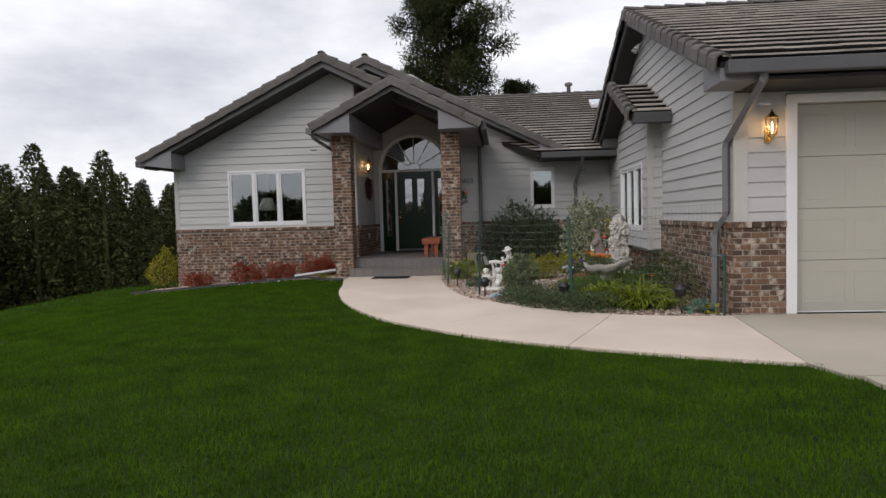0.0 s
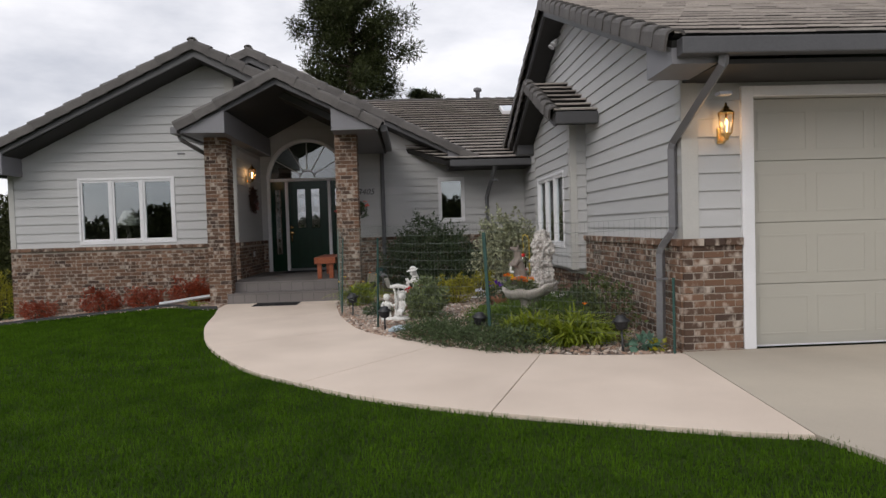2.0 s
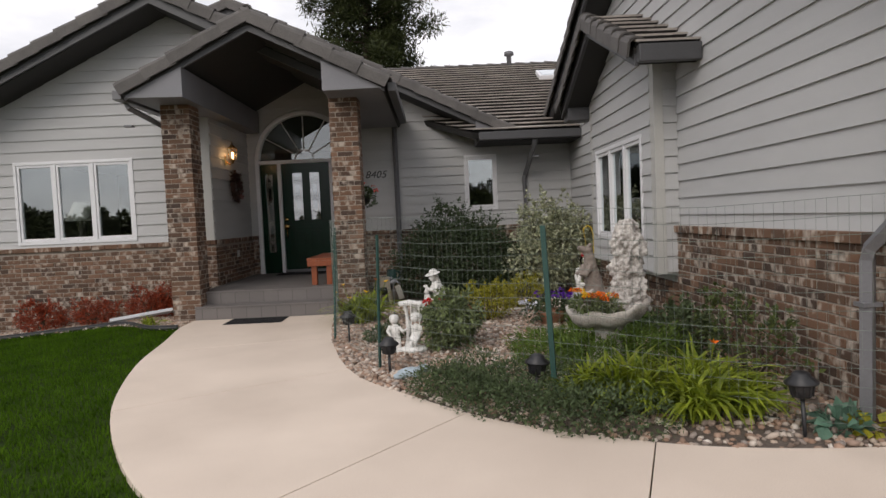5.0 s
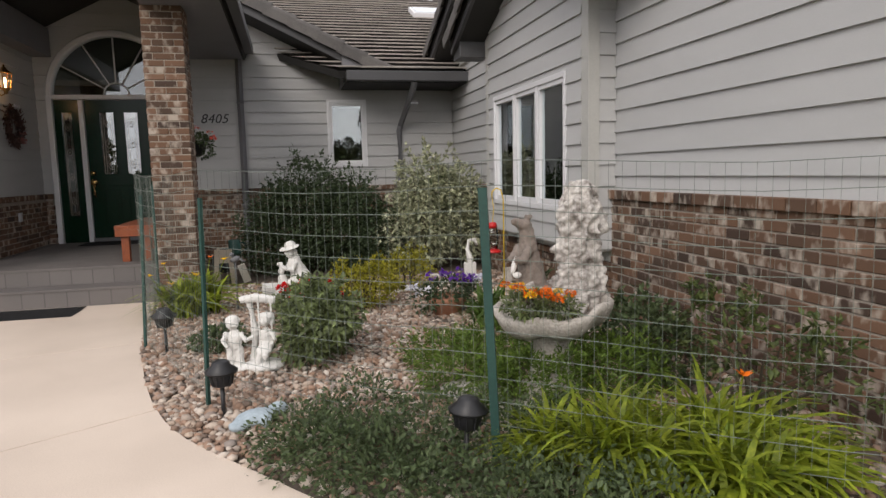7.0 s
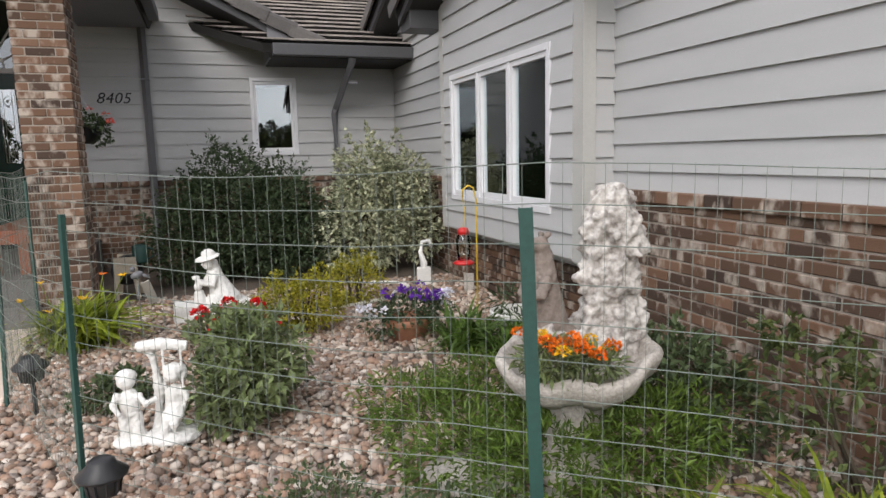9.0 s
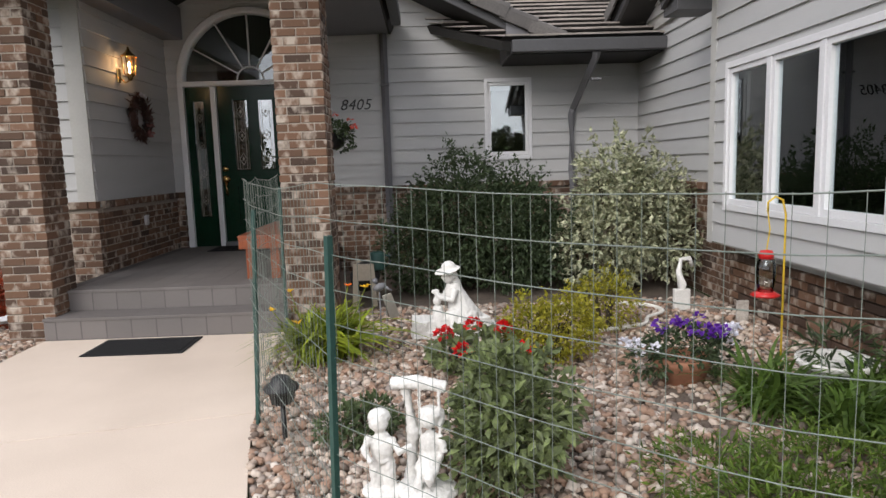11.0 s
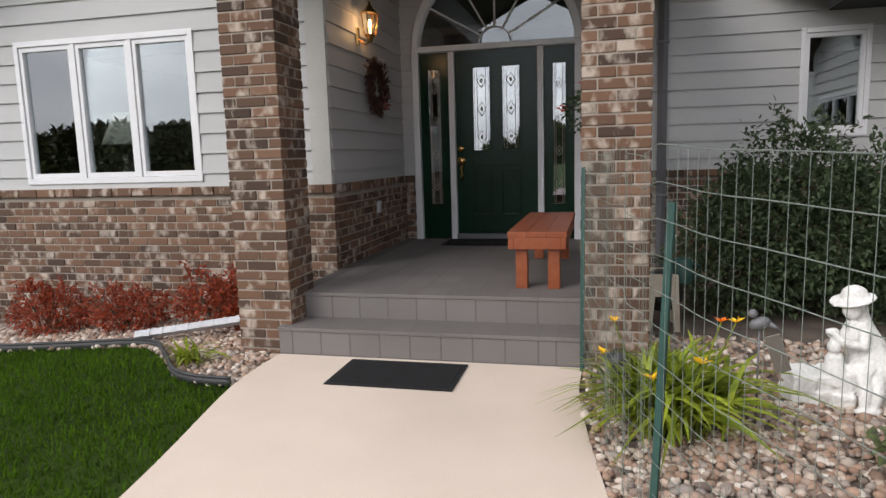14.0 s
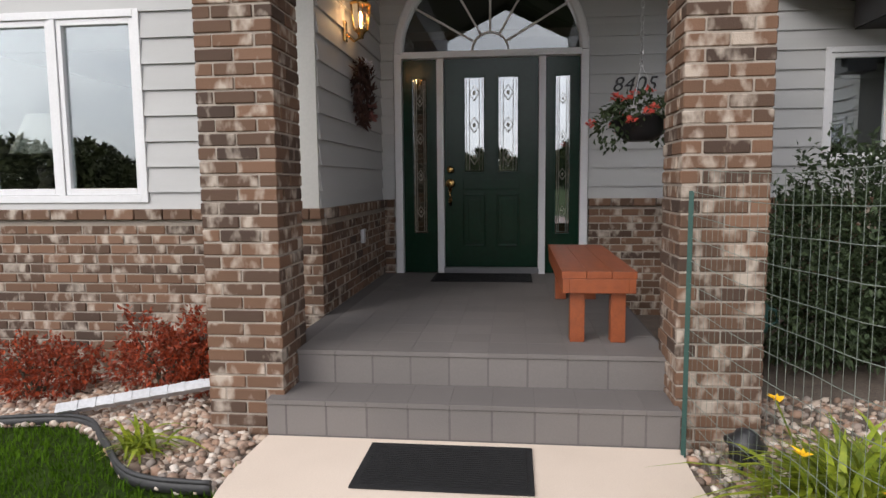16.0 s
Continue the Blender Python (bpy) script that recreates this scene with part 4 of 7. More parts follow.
# ---- windows ----
def casement(name, facing, plane, u0, u1, z0, z1, n, label, blinds=()):
    """A white framed window of n sashes set in an opening."""
    at = onto(facing, plane)

    def bar(name, a, b, c, d, o0, o1, parent, m=WHITE, bevel=0.004):
        p, q = at(a, o0, c), at(b, o1, d)
        return part(name, boxed(min(p[0], q[0]), max(p[0], q[0]), min(p[1], q[1]), max(p[1], q[1]), c, d, bevel), m, parent)

    bm = bmesh.new()
    for a, b, c, d in ((u0, u0 + 0.045, z0, z1), (u1 - 0.045, u1, z0, z1), (u0 + 0.045, u1 - 0.045, z1 - 0.05, z1), (u0 + 0.045, u1 - 0.045, z0, z0 + 0.05)):
        p, q = at(a, -0.08, c), at(b, 0.03, d)
        box(bm, min(p[0], q[0]), max(p[0], q[0]), min(p[1], q[1]), max(p[1], q[1]), c, d, 0.004)
    win = setting(name, bm, WHITE, label, "window")
    w = (u1 - u0 - 0.09) / n
    for i in range(n):
        a, b = u0 + 0.045 + w * i, u0 + 0.045 + w * (i + 1)
        if i:
            bar("mullion", a - 0.022, a + 0.022, z0 + 0.05, z1 - 0.05, -0.05, 0.026, win)
        s0, s1, t0, t1 = a + (0.024 if i else 0.002), b - (0.024 if i < n - 1 else 0.002), z0 + 0.052, z1 - 0.052
        bm = bmesh.new()
        for c, d, e, f in ((s0, s0 + 0.035, t0, t1), (s1 - 0.035, s1, t0, t1), (s0 + 0.035, s1 - 0.035, t1 - 0.04, t1), (s0 + 0.035, s1 - 0.035, t0, t0 + 0.045)):
            p, q = at(c, -0.05, e), at(d, 0.014, f)
            box(bm, min(p[0], q[0]), max(p[0], q[0]), min(p[1], q[1]), max(p[1], q[1]), e, f, 0.003)
        sash = part("window_frame", bm, WHITE, win)
        p, q = at(s0 + 0.03, -0.02, t0 + 0.04), at(s1 - 0.03, -0.014, t1 - 0.035)
        pane = part("pane", boxed(min(p[0], q[0]), max(p[0], q[0]), min(p[1], q[1]), max(p[1], q[1]), t0 + 0.04, t1 - 0.035), GLASS, sash, "reflecting window glass")
        pane.visible_shadow = False
        if i in blinds:
            p, q = at(s0 + 0.04, -0.09, 0), at(s1 - 0.04, -0.055, 0)
            x0, x1, y0, y1 = min(p[0], q[0]), max(p[0], q[0]), min(p[1], q[1]), max(p[1], q[1])
            blind = part("blind", boxed(x0, x1, y0, y1, t1 - 0.06, t1 - 0.036), BLIND, win, "lowered beige slat blind")
            z = t0 + 0.05
            while z < t1 - 0.08:
                part("slat", boxed(x0 + 0.005, x1 - 0.005, y0, y1, z, z + 0.02), BLIND, blind)
                z += 0.034
    return win


casement("window_1", "-y", 15.0, *W1, 3, "white triple casement window mirroring the woods")
casement("window_2", "-y", 17.05, *W2, 1, "small white window mirroring the sky")
casement("window_3", "-x", 3.48, *W3, 3, "white triple bay window with slat blinds", blinds=(0, 1))

# lamp standing inside the gable window
lamp = thing("table_lamp", (-4.53, 15.42, 0.42), "white-shaded table lamp on a dark stand inside the window", "lamp")
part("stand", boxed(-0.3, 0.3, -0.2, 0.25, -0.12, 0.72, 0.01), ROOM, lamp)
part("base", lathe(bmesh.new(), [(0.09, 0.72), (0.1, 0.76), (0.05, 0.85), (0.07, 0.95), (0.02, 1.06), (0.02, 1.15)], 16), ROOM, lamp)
part("shade", lathe(bmesh.new(), [(0.24, 1.06), (0.11, 1.36), (0.108, 1.36), (0.235, 1.06)], 28), SHADE, lamp, "pale conical linen shade")

# ---- front door ----
door = setting("door_1", boxed(-2.05, -0.37, 17.06, 17.14, 2.4, 2.47, 0.003), WHITE, "green panelled front door with sidelights under a white arch", "door")


def post(a, b, z0, z1, y0=17.0, y1=17.14, name="door_frame"):
    part(name, boxed(a, b, y0, y1, z0, z1, 0.005), WHITE, door)


post(-2.12, -2.05, 0.36, 2.45)
post(-0.37, -0.3, 0.36, 2.45)
post(-1.715, -1.65, 0.36, 2.4)
post(-0.755, -0.69, 0.36, 2.4)
post(-2.05, -0.37, 2.405, 2.465, 17.0, 17.06, "transom_bar")
bm = bmesh.new()
ring = []
for i in range(33):
    a = math.pi * i / 32
    row = []
    for r, y in ((0.835, 17.14), (0.835, 17.01), (0.85, 16.995), (0.9, 16.995), (0.915, 17.01), (0.915, 17.14)):
        row.append(bm.verts.new((ARC[0] + r * math.cos(a), y, 2.452 + r * math.sin(a))))
    ring.append(row)
for p, q in zip(ring, ring[1:]):
    for i in range(5):
        bm.faces.new((p[i], p[i + 1], q[i + 1], q[i]))
part("arch_frame", bm, WHITE, door, "white half-round casing")
bm = bmesh.new()
c = bm.verts.new((ARC[0], 17.08, 2.47))
arc = [bm.verts.new((ARC[0] + 0.84 * math.cos(math.pi * i / 24), 17.08, 2.465 + 0.84 * math.sin(math.pi * i / 24))) for i in range(25)]
for p, q in zip(arc, arc[1:]):
    bm.faces.new((c, p, q))
fan = part("fanlight", bm, GLASS, door, "half-round fanlight glass mirroring the sky")
fan.visible_shadow = False
bm = bmesh.new()
for a in (30, 60, 90, 120, 150):
    d = Vector((math.cos(radians(a)), 0, math.sin(radians(a))))
    tube(bm, [Vector((ARC[0], 17.07, 2.47)) + d * 0.17, Vector((ARC[0], 17.07, 2.47)) + d * 0.83], 0.011, 6)
tube(bm, [(ARC[0] + 0.17 * math.cos(math.pi * i / 12), 17.07, 2.47 + 0.17 * math.sin(math.pi * i / 12)) for i in range(13)], 0.011, 6)
part("sunburst", bm, WHITE, fan, "thin pale sunburst bars")


def leaded(x0, x1, z0, z1, y, parent):
    """A bevelled glass light with lead lines and diamonds."""
    bm = bmesh.new()
    for a, b, c, d in ((x0 - 0.02, x0, z0 - 0.02, z1 + 0.02), (x1, x1 + 0.02, z0 - 0.02, z1 + 0.02), (x0, x1, z1, z1 + 0.02), (x0, x1, z0 - 0.02, z0)):
        box(bm, a, b, y - 0.012, y + 0.008, c, d, 0.003)
    fr = part("light_frame", bm, DOOR_GREEN, parent)
    part("pane", boxed(x0, x1, y + 0.001, y + 0.005, z0, z1), LEADED, fr, "bevelled leaded glass").visible_shadow = False
    bm = bmesh.new()
    m = (x0 + x1) / 2
    q = (x1 - x0) * 0.26
    b = 0.014
    tube(bm, [(x0 + b, y, z0 + b), (x1 - b, y, z0 + b), (x1 - b, y, z1 - b), (x0 + b, y, z1 - b), (x0 + b, y, z0 + b)], 0.0035, 4)
    for x in (m - q, m + q):
        tube(bm, [(x, y, z0 + b), (x, y, z1 - b)], 0.0035, 4)
    for k in (0.14, 0.38, 0.62, 0.86) if z1 - z0 > 1.2 else (0.16, 0.5, 0.84):
        z = z0 + (z1 - z0) * k
        h = (x1 - x0) * 0.27
        tube(bm, [(m, y, z - 1.5 * h), (m + h, y, z), (m, y, z + 1.5 * h), (m - h, y, z), (m, y, z - 1.5 * h)], 0.0055, 4)
        # small bevelled jewel in each diamond
        blob(bm, (m, y - 0.001, z), (h * 0.36, 0.004, h * 0.5), (0, 0, 0), 1)
    part("lead_tracery", bm, LEAD, fr, "grey lead lines with diamonds")


leaf = part("door_leaf", boxed(-1.648, -0.757, 17.05, 17.095, 0.42, 2.4, 0.003), DOOR_GREEN, door, "glossy dark green door leaf")
leaded(-1.45, -1.27, 1.34, 2.22, 17.046, leaf)
leaded(-1.13, -0.95, 1.34, 2.22, 17.046, leaf)
for x in (-1.47, -1.15):
    for z0, z1 in ((0.62, 1.13),):
        bm = bmesh.new()
        for a, b, c, d in ((x, x + 0.02, z0, z1), (x + 0.2, x + 0.22, z0, z1), (x + 0.02, x + 0.2, z1 - 0.02, z1), (x + 0.02, x + 0.2, z0, z0 + 0.02)):
            box(bm, a, b, 17.038, 17.05, c, d, 0.006)
        box(bm, x + 0.05, x + 0.17, 17.042, 17.052, z0 + 0.05, z1 - 0.05, 0.004)
        part("panel", bm, DOOR_GREEN, leaf)
part("panel", boxed(-1.47, -0.93, 17.04, 17.052, 1.17, 1.27, 0.006), DOOR_GREEN, leaf)
part("threshold", boxed(-1.66, -0.74, 17.0, 17.1, 0.363, 0.42, 0.006), SPOUT, door, "grey metal threshold")
for x0, x1 in ((-2.048, -1.717), (-0.688, -0.372)):
    side = part("sidelight", boxed(x0, x1, 17.06, 17.1, 0.365, 2.4, 0.003), DOOR_GREEN, door, "green sidelight panel")
    m = (x0 + x1) / 2
    leaded(m - 0.065, m + 0.065, 0.75, 2.22, 17.055, side)
for z, r in ((1.36, 0.034), (1.23, 0.044)):
    bm = bmesh.new()
    lathe(bm, [(r, 0), (r, 0.008), (r * 0.6, 0.012), (r * 0.6, 0.035), (r, 0.045), (r * 0.9, 0.06), (0.004, 0.064)], 16, pose(-1.59, 17.05, z, 90, 0, 0))
    part("door_knob" if z < 1.3 else "deadbolt", bm, BRASS, leaf, "polished brass")
bm = bmesh.new()
tube(bm, [(-1.59, 17.045, 1.19), (-1.59, 17.005, 1.16), (-1.59, 17.0, 1.08), (-1.59, 17.045, 1.02)], 0.015, 8)
part("door_handle", bm, BRASS, leaf, "brass pull handle")

# ---- garage door ----
gdoor = setting("door_2", boxed(4.4, 9.2, 8.26, 8.28, 0, 2.42), CREAM, "pale grey-beige sectional garage door with white trim", "garage door")
for i in range(4):
    z0 = 0.01 + i * 0.602
    bm = boxed(4.41, 9.19, 8.225, 8.258, z0, z0 + 0.597, 0.005)
    sec_ob = part("section", bm, CREAM, gdoor)
    for k in range(8):
        x0 = 4.5 + k * 0.59
        bm = bmesh.new()
        for a, b, c, d in ((x0, x0 + 0.02, z0 + 0.1, z0 + 0.48), (x0 + 0.48, x0 + 0.5, z0 + 0.1, z0 + 0.48), (x0 + 0.02, x0 + 0.48, z0 + 0.46, z0 + 0.48), (x0 + 0.02, x0 + 0.48, z0 + 0.1, z0 + 0.12)):
            box(bm, a, b, 8.2215, 8.227, c, d, 0.002)
        part("panel", bm, CREAM, sec_ob)
part("weather_strip", boxed(4.41, 9.19, 8.22, 8.24, -0.002, 0.012), WHITE, gdoor)
for r in ((4.28, 4.4, 0, 2.52), (9.2, 9.3, 0, 2.52), (4.4, 9.2, 2.425, 2.52)):
    part("door_trim", boxed(r[0], r[1], 8.1, 8.26, r[2], r[3], 0.005), WHITE, gdoor, "white trim board")


# ---- wall lanterns ----
def lantern(place, turn, label, group="brass wall lanterns"):
    ob = thing("wall_lantern", place, label, "wall lamp", group, turn)
    part("back_plate", boxed(-0.035, 0.035, -0.02, 0.0, -0.16, 0.0, 0.006), BRASS, ob)
    bm = tube(bmesh.new(), [(0, -0.01, -0.1), (0, -0.08, -0.16), (0, -0.13, -0.13), (0, -0.135, -0.09)], 0.009, 8)
    part("arm", bm, BRASS, ob)
    bm = lathe(bmesh.new(), [(0.02, -0.14), (0.03, -0.1), (0.055, -0.08), (0.06, -0.07)], 8, pose(0, -0.135, 0))
    part("cup", bm, BRASS, ob)
    for i in range(6):
        a = math.pi / 3 * i
        bm = tube(bmesh.new(), [(0.058 * math.cos(a), -0.135 + 0.058 * math.sin(a), -0.07), (0.078 * math.cos(a), -0.135 + 0.078 * math.sin(a), 0.12)], 0.005, 6)
        part("bar", bm, BRASS, ob)
    for i in range(6):
        a, b = math.pi / 3 * i, math.pi / 3 * (i + 1)
        bm = bmesh.new()
        bm.faces.new([bm.verts.new((r * math.cos(t), -0.135 + r * math.sin(t), z)) for r, t, z in ((0.055, a, -0.065), (0.055, b, -0.065), (0.075, b, 0.115), (0.075, a, 0.115))])
        part("glass_pane", bm, CLEAR, ob).visible_shadow = False
    bm = lathe(bmesh.new(), [(0.085, 0.115), (0.09, 0.125), (0.06, 0.15), (0.035, 0.17), (0.03, 0.185), (0.012, 0.2), (0.016, 0.215), (0.002, 0.235)], 6, pose(0, -0.135, 0))
    part("roof", bm, BRASS, ob)
    bm = lathe(bmesh.new(), [(0.006, -0.06), (0.008, 0.0), (0.014, 0.02), (0.012, 0.045), (0.002, 0.07)], 10, pose(0, -0.135, 0))
    part("bulb", bm, BULB, ob, "lit candle bulb").visible_shadow = False
    for f in ob.children:
        f.scale = (0.95, 0.95, 0.95)
    lamp_data = bpy.data.lights.new("lantern_light", "POINT")
    lamp_data.energy, lamp_data.color, lamp_data.shadow_soft_size = 0.8, (1.0, 0.6, 0.28), 0.03
    glow = new("lantern_light", lamp_data)
    glow.parent = ob
    glow.location = (0, -0.13, 0.03)
    return ob


lantern((4.08, 8.128, 2.13), 0, "lit brass lantern on the grey garage wall")
lantern((-2.25, 15.68, 2.45), 90, "lit brass lantern on the grey porch wall")

# ---- house number ----
number = thing("house_number", (-0.09, 17.028, 2.06), "four dark italic metal house numerals on grey siding", "house number")
for i, ch in enumerate("8405"):
    cu = bpy.data.curves.new("digit", "FONT")
    cu.body, cu.size, cu.shear, cu.extrude = ch, 0.19, 0.28, 0.006
    tmp = bpy.data.objects.new("digit", cu)
    scene.collection.objects.link(tmp)
    me = bpy.data.meshes.new_from_object(tmp.evaluated_get(bpy.context.evaluated_depsgraph_get()))
    bpy.data.objects.remove(tmp)
    d = part("digit", me, BLACK, number)
    d.matrix_basis = pose(0.1 * i, 0, 0, 90, 0, 0)


# ---- downspouts ----
def spout(pts, label, r=0.035):
    ob = thing("downspout", pts[-1], label, "downspout")
    o = Vector(pts[-1])
    bm = tube(bmesh.new(), [Vector(p) - o for p in pts], r * 1.35, 4, (1.0, 0.85))
    part("pipe", bm, SPOUT, ob)
    for k in (1, len(pts) - 2):
        p = Vector(pts[k]) - o
        part("strap", boxed(p.x - 0.055, p.x + 0.055, p.y - 0.045, p.y + 0.045, p.z - 0.26, p.z - 0.235, 0.003), SPOUT, ob)
    return ob


spout([(3.74, 7.33, 2.64), (3.74, 7.35, 2.55), (3.66, 8.2, 2.02), (3.655, 8.23, 1.95), (3.655, 8.23, 1.2), (3.64, 8.24, 1.15), (3.58, 8.36, 1.0), (3.58, 8.38, 0.93), (3.57, 8.38, 0.02)], "grey metal garage downspout stepping out over the brick ledge")
spout([(0.5, 16.98, 3.0), (0.5, 16.98, 2.6), (0.5, 16.97, 1.2), (0.5, 16.93, 1.08), (0.5, 16.93, 0.02)], "dark grey downspout beside the house number")
spout([(2.97, 16.08, 2.56), (2.97, 16.12, 2.5), (2.9, 16.96, 2.0), (2.88, 16.98, 1.92), (2.88, 16.98, 1.2), (2.88, 16.92, 1.08), (2.88, 16.92, 0.02)], "dark grey downspout under the recess gutter")
spout([(-2.86, 13.6, 3.0), (-2.84, 13.6, 2.92), (-2.58, 14.15, 2.72), (-2.56, 14.28, 2.62), (-2.565, 14.3, 0.2), (-2.58, 14.3, 0.12)], "grey porch downspout behind the brick column")
WORN_WHITE = mat("worn_white_vinyl", (0.56, 0.56, 0.58), 0.5, (0.42, 0.42, 0.43), bump=0.05)
ext = thing("downspout_extension", (-2.55, 14.28, 0.0), "white corrugated downspout extension lying on the gravel", "downspout")
bm = tube(bmesh.new(), [(0.0, 0.0, 0.12), (-0.2, -0.05, 0.1), (-0.92, -0.3, 0.02)], 0.05, 4, (1.0, 0.7))
part("pipe", bm, WORN_WHITE, ext)
for k in range(8):
    t = k / 8
    p = Vector((-0.2, -0.05, 0.1)).lerp(Vector((-0.9, -0.3, 0.02)), t)
    part("rib", tube(bmesh.new(), [p, p + Vector((-0.02, -0.007, -0.002))], 0.054, 4, (1.0, 0.72)), WORN_WHITE, ext)

# ---- porch furnishings ----
bench = thing("bench", (-0.52, 15.05, 0.362), "orange-brown stained cedar bench on the grey porch", "bench")
for i in range(3):
    part("seat_plank", boxed(-0.2 + i * 0.134, -0.2 + i * 0.134 + 0.132, -0.75, 0.75, 0.36, 0.4, 0.004), CEDAR, bench)
part("apron", boxed(-0.195, -0.157, -0.748, 0.748, 0.28, 0.3595, 0.004), CEDAR, bench)
part("apron", boxed(0.157, 0.195, -0.748, 0.748, 0.28, 0.3595, 0.004), CEDAR, bench)
part("end_rail", boxed(-0.157, 0.157, -0.749, -0.71, 0.28, 0.3595, 0.004), CEDAR, bench)
part("end_rail", boxed(-0.157, 0.157, 0.71, 0.748, 0.27, 0.358, 0.004), CEDAR, bench)
for x in (-0.15, 0.07):
    for y in (-0.7, 0.62):
        part("leg", boxed(x, x + 0.08, y, y + 0.08, 0.0, 0.3, 0.004), CEDAR, bench)


def mat_on(name, x0, x1, y0, y1, z, label):
    ob = thing(name, ((x0 + x1) / 2, (y0 + y1) / 2, z), label, "door mat", "black door mats")
    w, d = (x1 - x0) / 2, (y1 - y0) / 2
    part("base", boxed(-w, w, -d, d, 0.0005, 0.009, 0.003), RUBBER, ob)
    n = int(2 * d / 0.022)
    for i in range(n):
        part("rib", boxed(-w + 0.03, w - 0.03, -d + 0.03 + i * (2 * d - 0.06) / n, -d + 0.03 + (i + 0.6) * (2 * d - 0.06) / n, 0.009, 0.013), RUBBER, ob)


mat_on("door_mat", -1.65, -0.89, 13.26, 13.72, 0.001, "black ribbed rubber mat on the beige walk")
mat_on("door_mat", -1.72, -0.82, 16.46, 16.96, 0.363, "black ribbed rubber mat on the porch at the door")

leafV = np.array([(0, 0, 0), (-0.5, 0.42, 0.08), (0.5, 0.42, 0.08), (0, 0.5, -0.02), (0, 1, -0.08)], float)
leafF = np.array([(0, 3, 1), (0, 2, 3), (1, 3, 4), (3, 2, 4)])
rng = np.random.default_rng(11)


bladeletV = np.array([(0, 0, 0), (-0.5, 0.5, 0.05), (0.5, 0.5, 0.05), (0, 1, -0.05)], float)
bladeletF = np.array([(0, 2, 1), (1, 2, 3)])


def leaves(P, D, length, width=0.5, spread=0.6, droop=0.2, far=False):
    """Leaves at the points P, each pointing roughly along D."""
    n = len(P)
    D = D + rng.normal(0, spread, (n, 3))
    D[:, 2] -= droop * rng.random(n)
    D /= np.linalg.norm(D, axis=1)[:, None] + 1e-9
    U = rng.normal(0, 0.5, (n, 3)) + (0, 0, 1)
    X = np.cross(D, U)
    X /= np.linalg.norm(X, axis=1)[:, None] + 1e-9
    Z = np.cross(X, D)
    L = length * rng.uniform(0.6, 1.25, n)
    R = np.stack([X * (L * width)[:, None], D * L[:, None], Z * L[:, None]], -1)
    return scatter(bladeletV if far else leafV, bladeletF if far else leafF, R, P)


def lump_points(n, lumps, shell=0.55):
    """Points in the outer part of several lumps (x, y, z, rx, ry, rz), and the ways outwards."""
    L = np.array(lumps, float)
    vol = L[:, 3] * L[:, 4] * L[:, 5]
    k = rng.choice(len(L), n, p=vol / vol.sum())
    d = rng.normal(0, 1, (n, 3))
    d /= np.linalg.norm(d, axis=1)[:, None]
    r = (shell + (1 - shell) * rng.random(n)) ** 0.8 * (1 + 0.16 * np.sin(d[:, 0] * 7 + k) * np.cos(d[:, 2] * 6 + 2 * k))
    P = L[k, :3] + d * r[:, None] * L[k, 3:]
    return P, d


def shrub(name, place, lumps, n, leaf, m, label, category="shrub", width=0.5, stems=9, droop=0.2, sprigs=0, group=""):
    """A bush: woody stems and a crown of separate leaves with an uneven edge."""
    ob = thing(name, place, label, category, group)
    P, D = lump_points(n, lumps)
    if sprigs:
        # loose shoots standing out of the crown
        top = np.array(lumps)[rng.integers(0, len(lumps), sprigs)]
        d = rng.normal(0, 0.55, (sprigs, 3))
        d[:, 2] = np.abs(d[:, 2]) + 0.8
        d /= np.linalg.norm(d, axis=1)[:, None]
        k = np.repeat(np.arange(sprigs), 22)
        t = rng.uniform(0.75, 1.45, len(k))
        P = np.concatenate([P, top[k, :3] + d[k] * t[:, None] * top[k, 3:] + rng.normal(0, 0.012, (len(k), 3))])
        D = np.concatenate([D, d[k] + rng.normal(0, 0.6, (len(k), 3))])
    keep = P[:, 2] > 0.015
    V, F = leaves(P[keep], D[keep], leaf, width, 0.7, droop)
    part("foliage", np_mesh("foliage", V, F), m, ob, kind="stuff")
    for i in range(stems):
        l = lumps[i % len(lumps)]
        a = rng.uniform(0, 6.28)
        e = Vector((l[0] + 0.5 * l[3] * math.cos(a), l[1] + 0.5 * l[4] * math.sin(a), l[2] + 0.4 * l[5]))
        b = Vector((0.08 * math.cos(a), 0.08 * math.sin(a), -0.03))
        mid = b.lerp(e, 0.5) + Vector((0.03 * math.cos(3 * a), 0.03, 0.04))
        part("stem", tube(bmesh.new(), [b, mid, e], [0.012, 0.009, 0.004], 5), STEM, ob)
    return ob


def bloom_set(ob, P, r, m, name="flower", label="", n=26, flat=0.55):
    """Flower heads, each a ball of small petals."""
    for p in P:
        d = rng.normal(0, 1, (n, 3))
        d[:, 2] = np.abs(d[:, 2]) * flat
        d /= np.linalg.norm(d, axis=1)[:, None]
        V, F = leaves(np.asarray(p) + d * r * (0.45 if n < 40 else 0.62), d, r * (0.75 if n < 40 else 0.42), 0.9, 0.25 if n < 40 else 0.5, 0.0)
        part(name, np_mesh(name, V, F), m, ob, label)


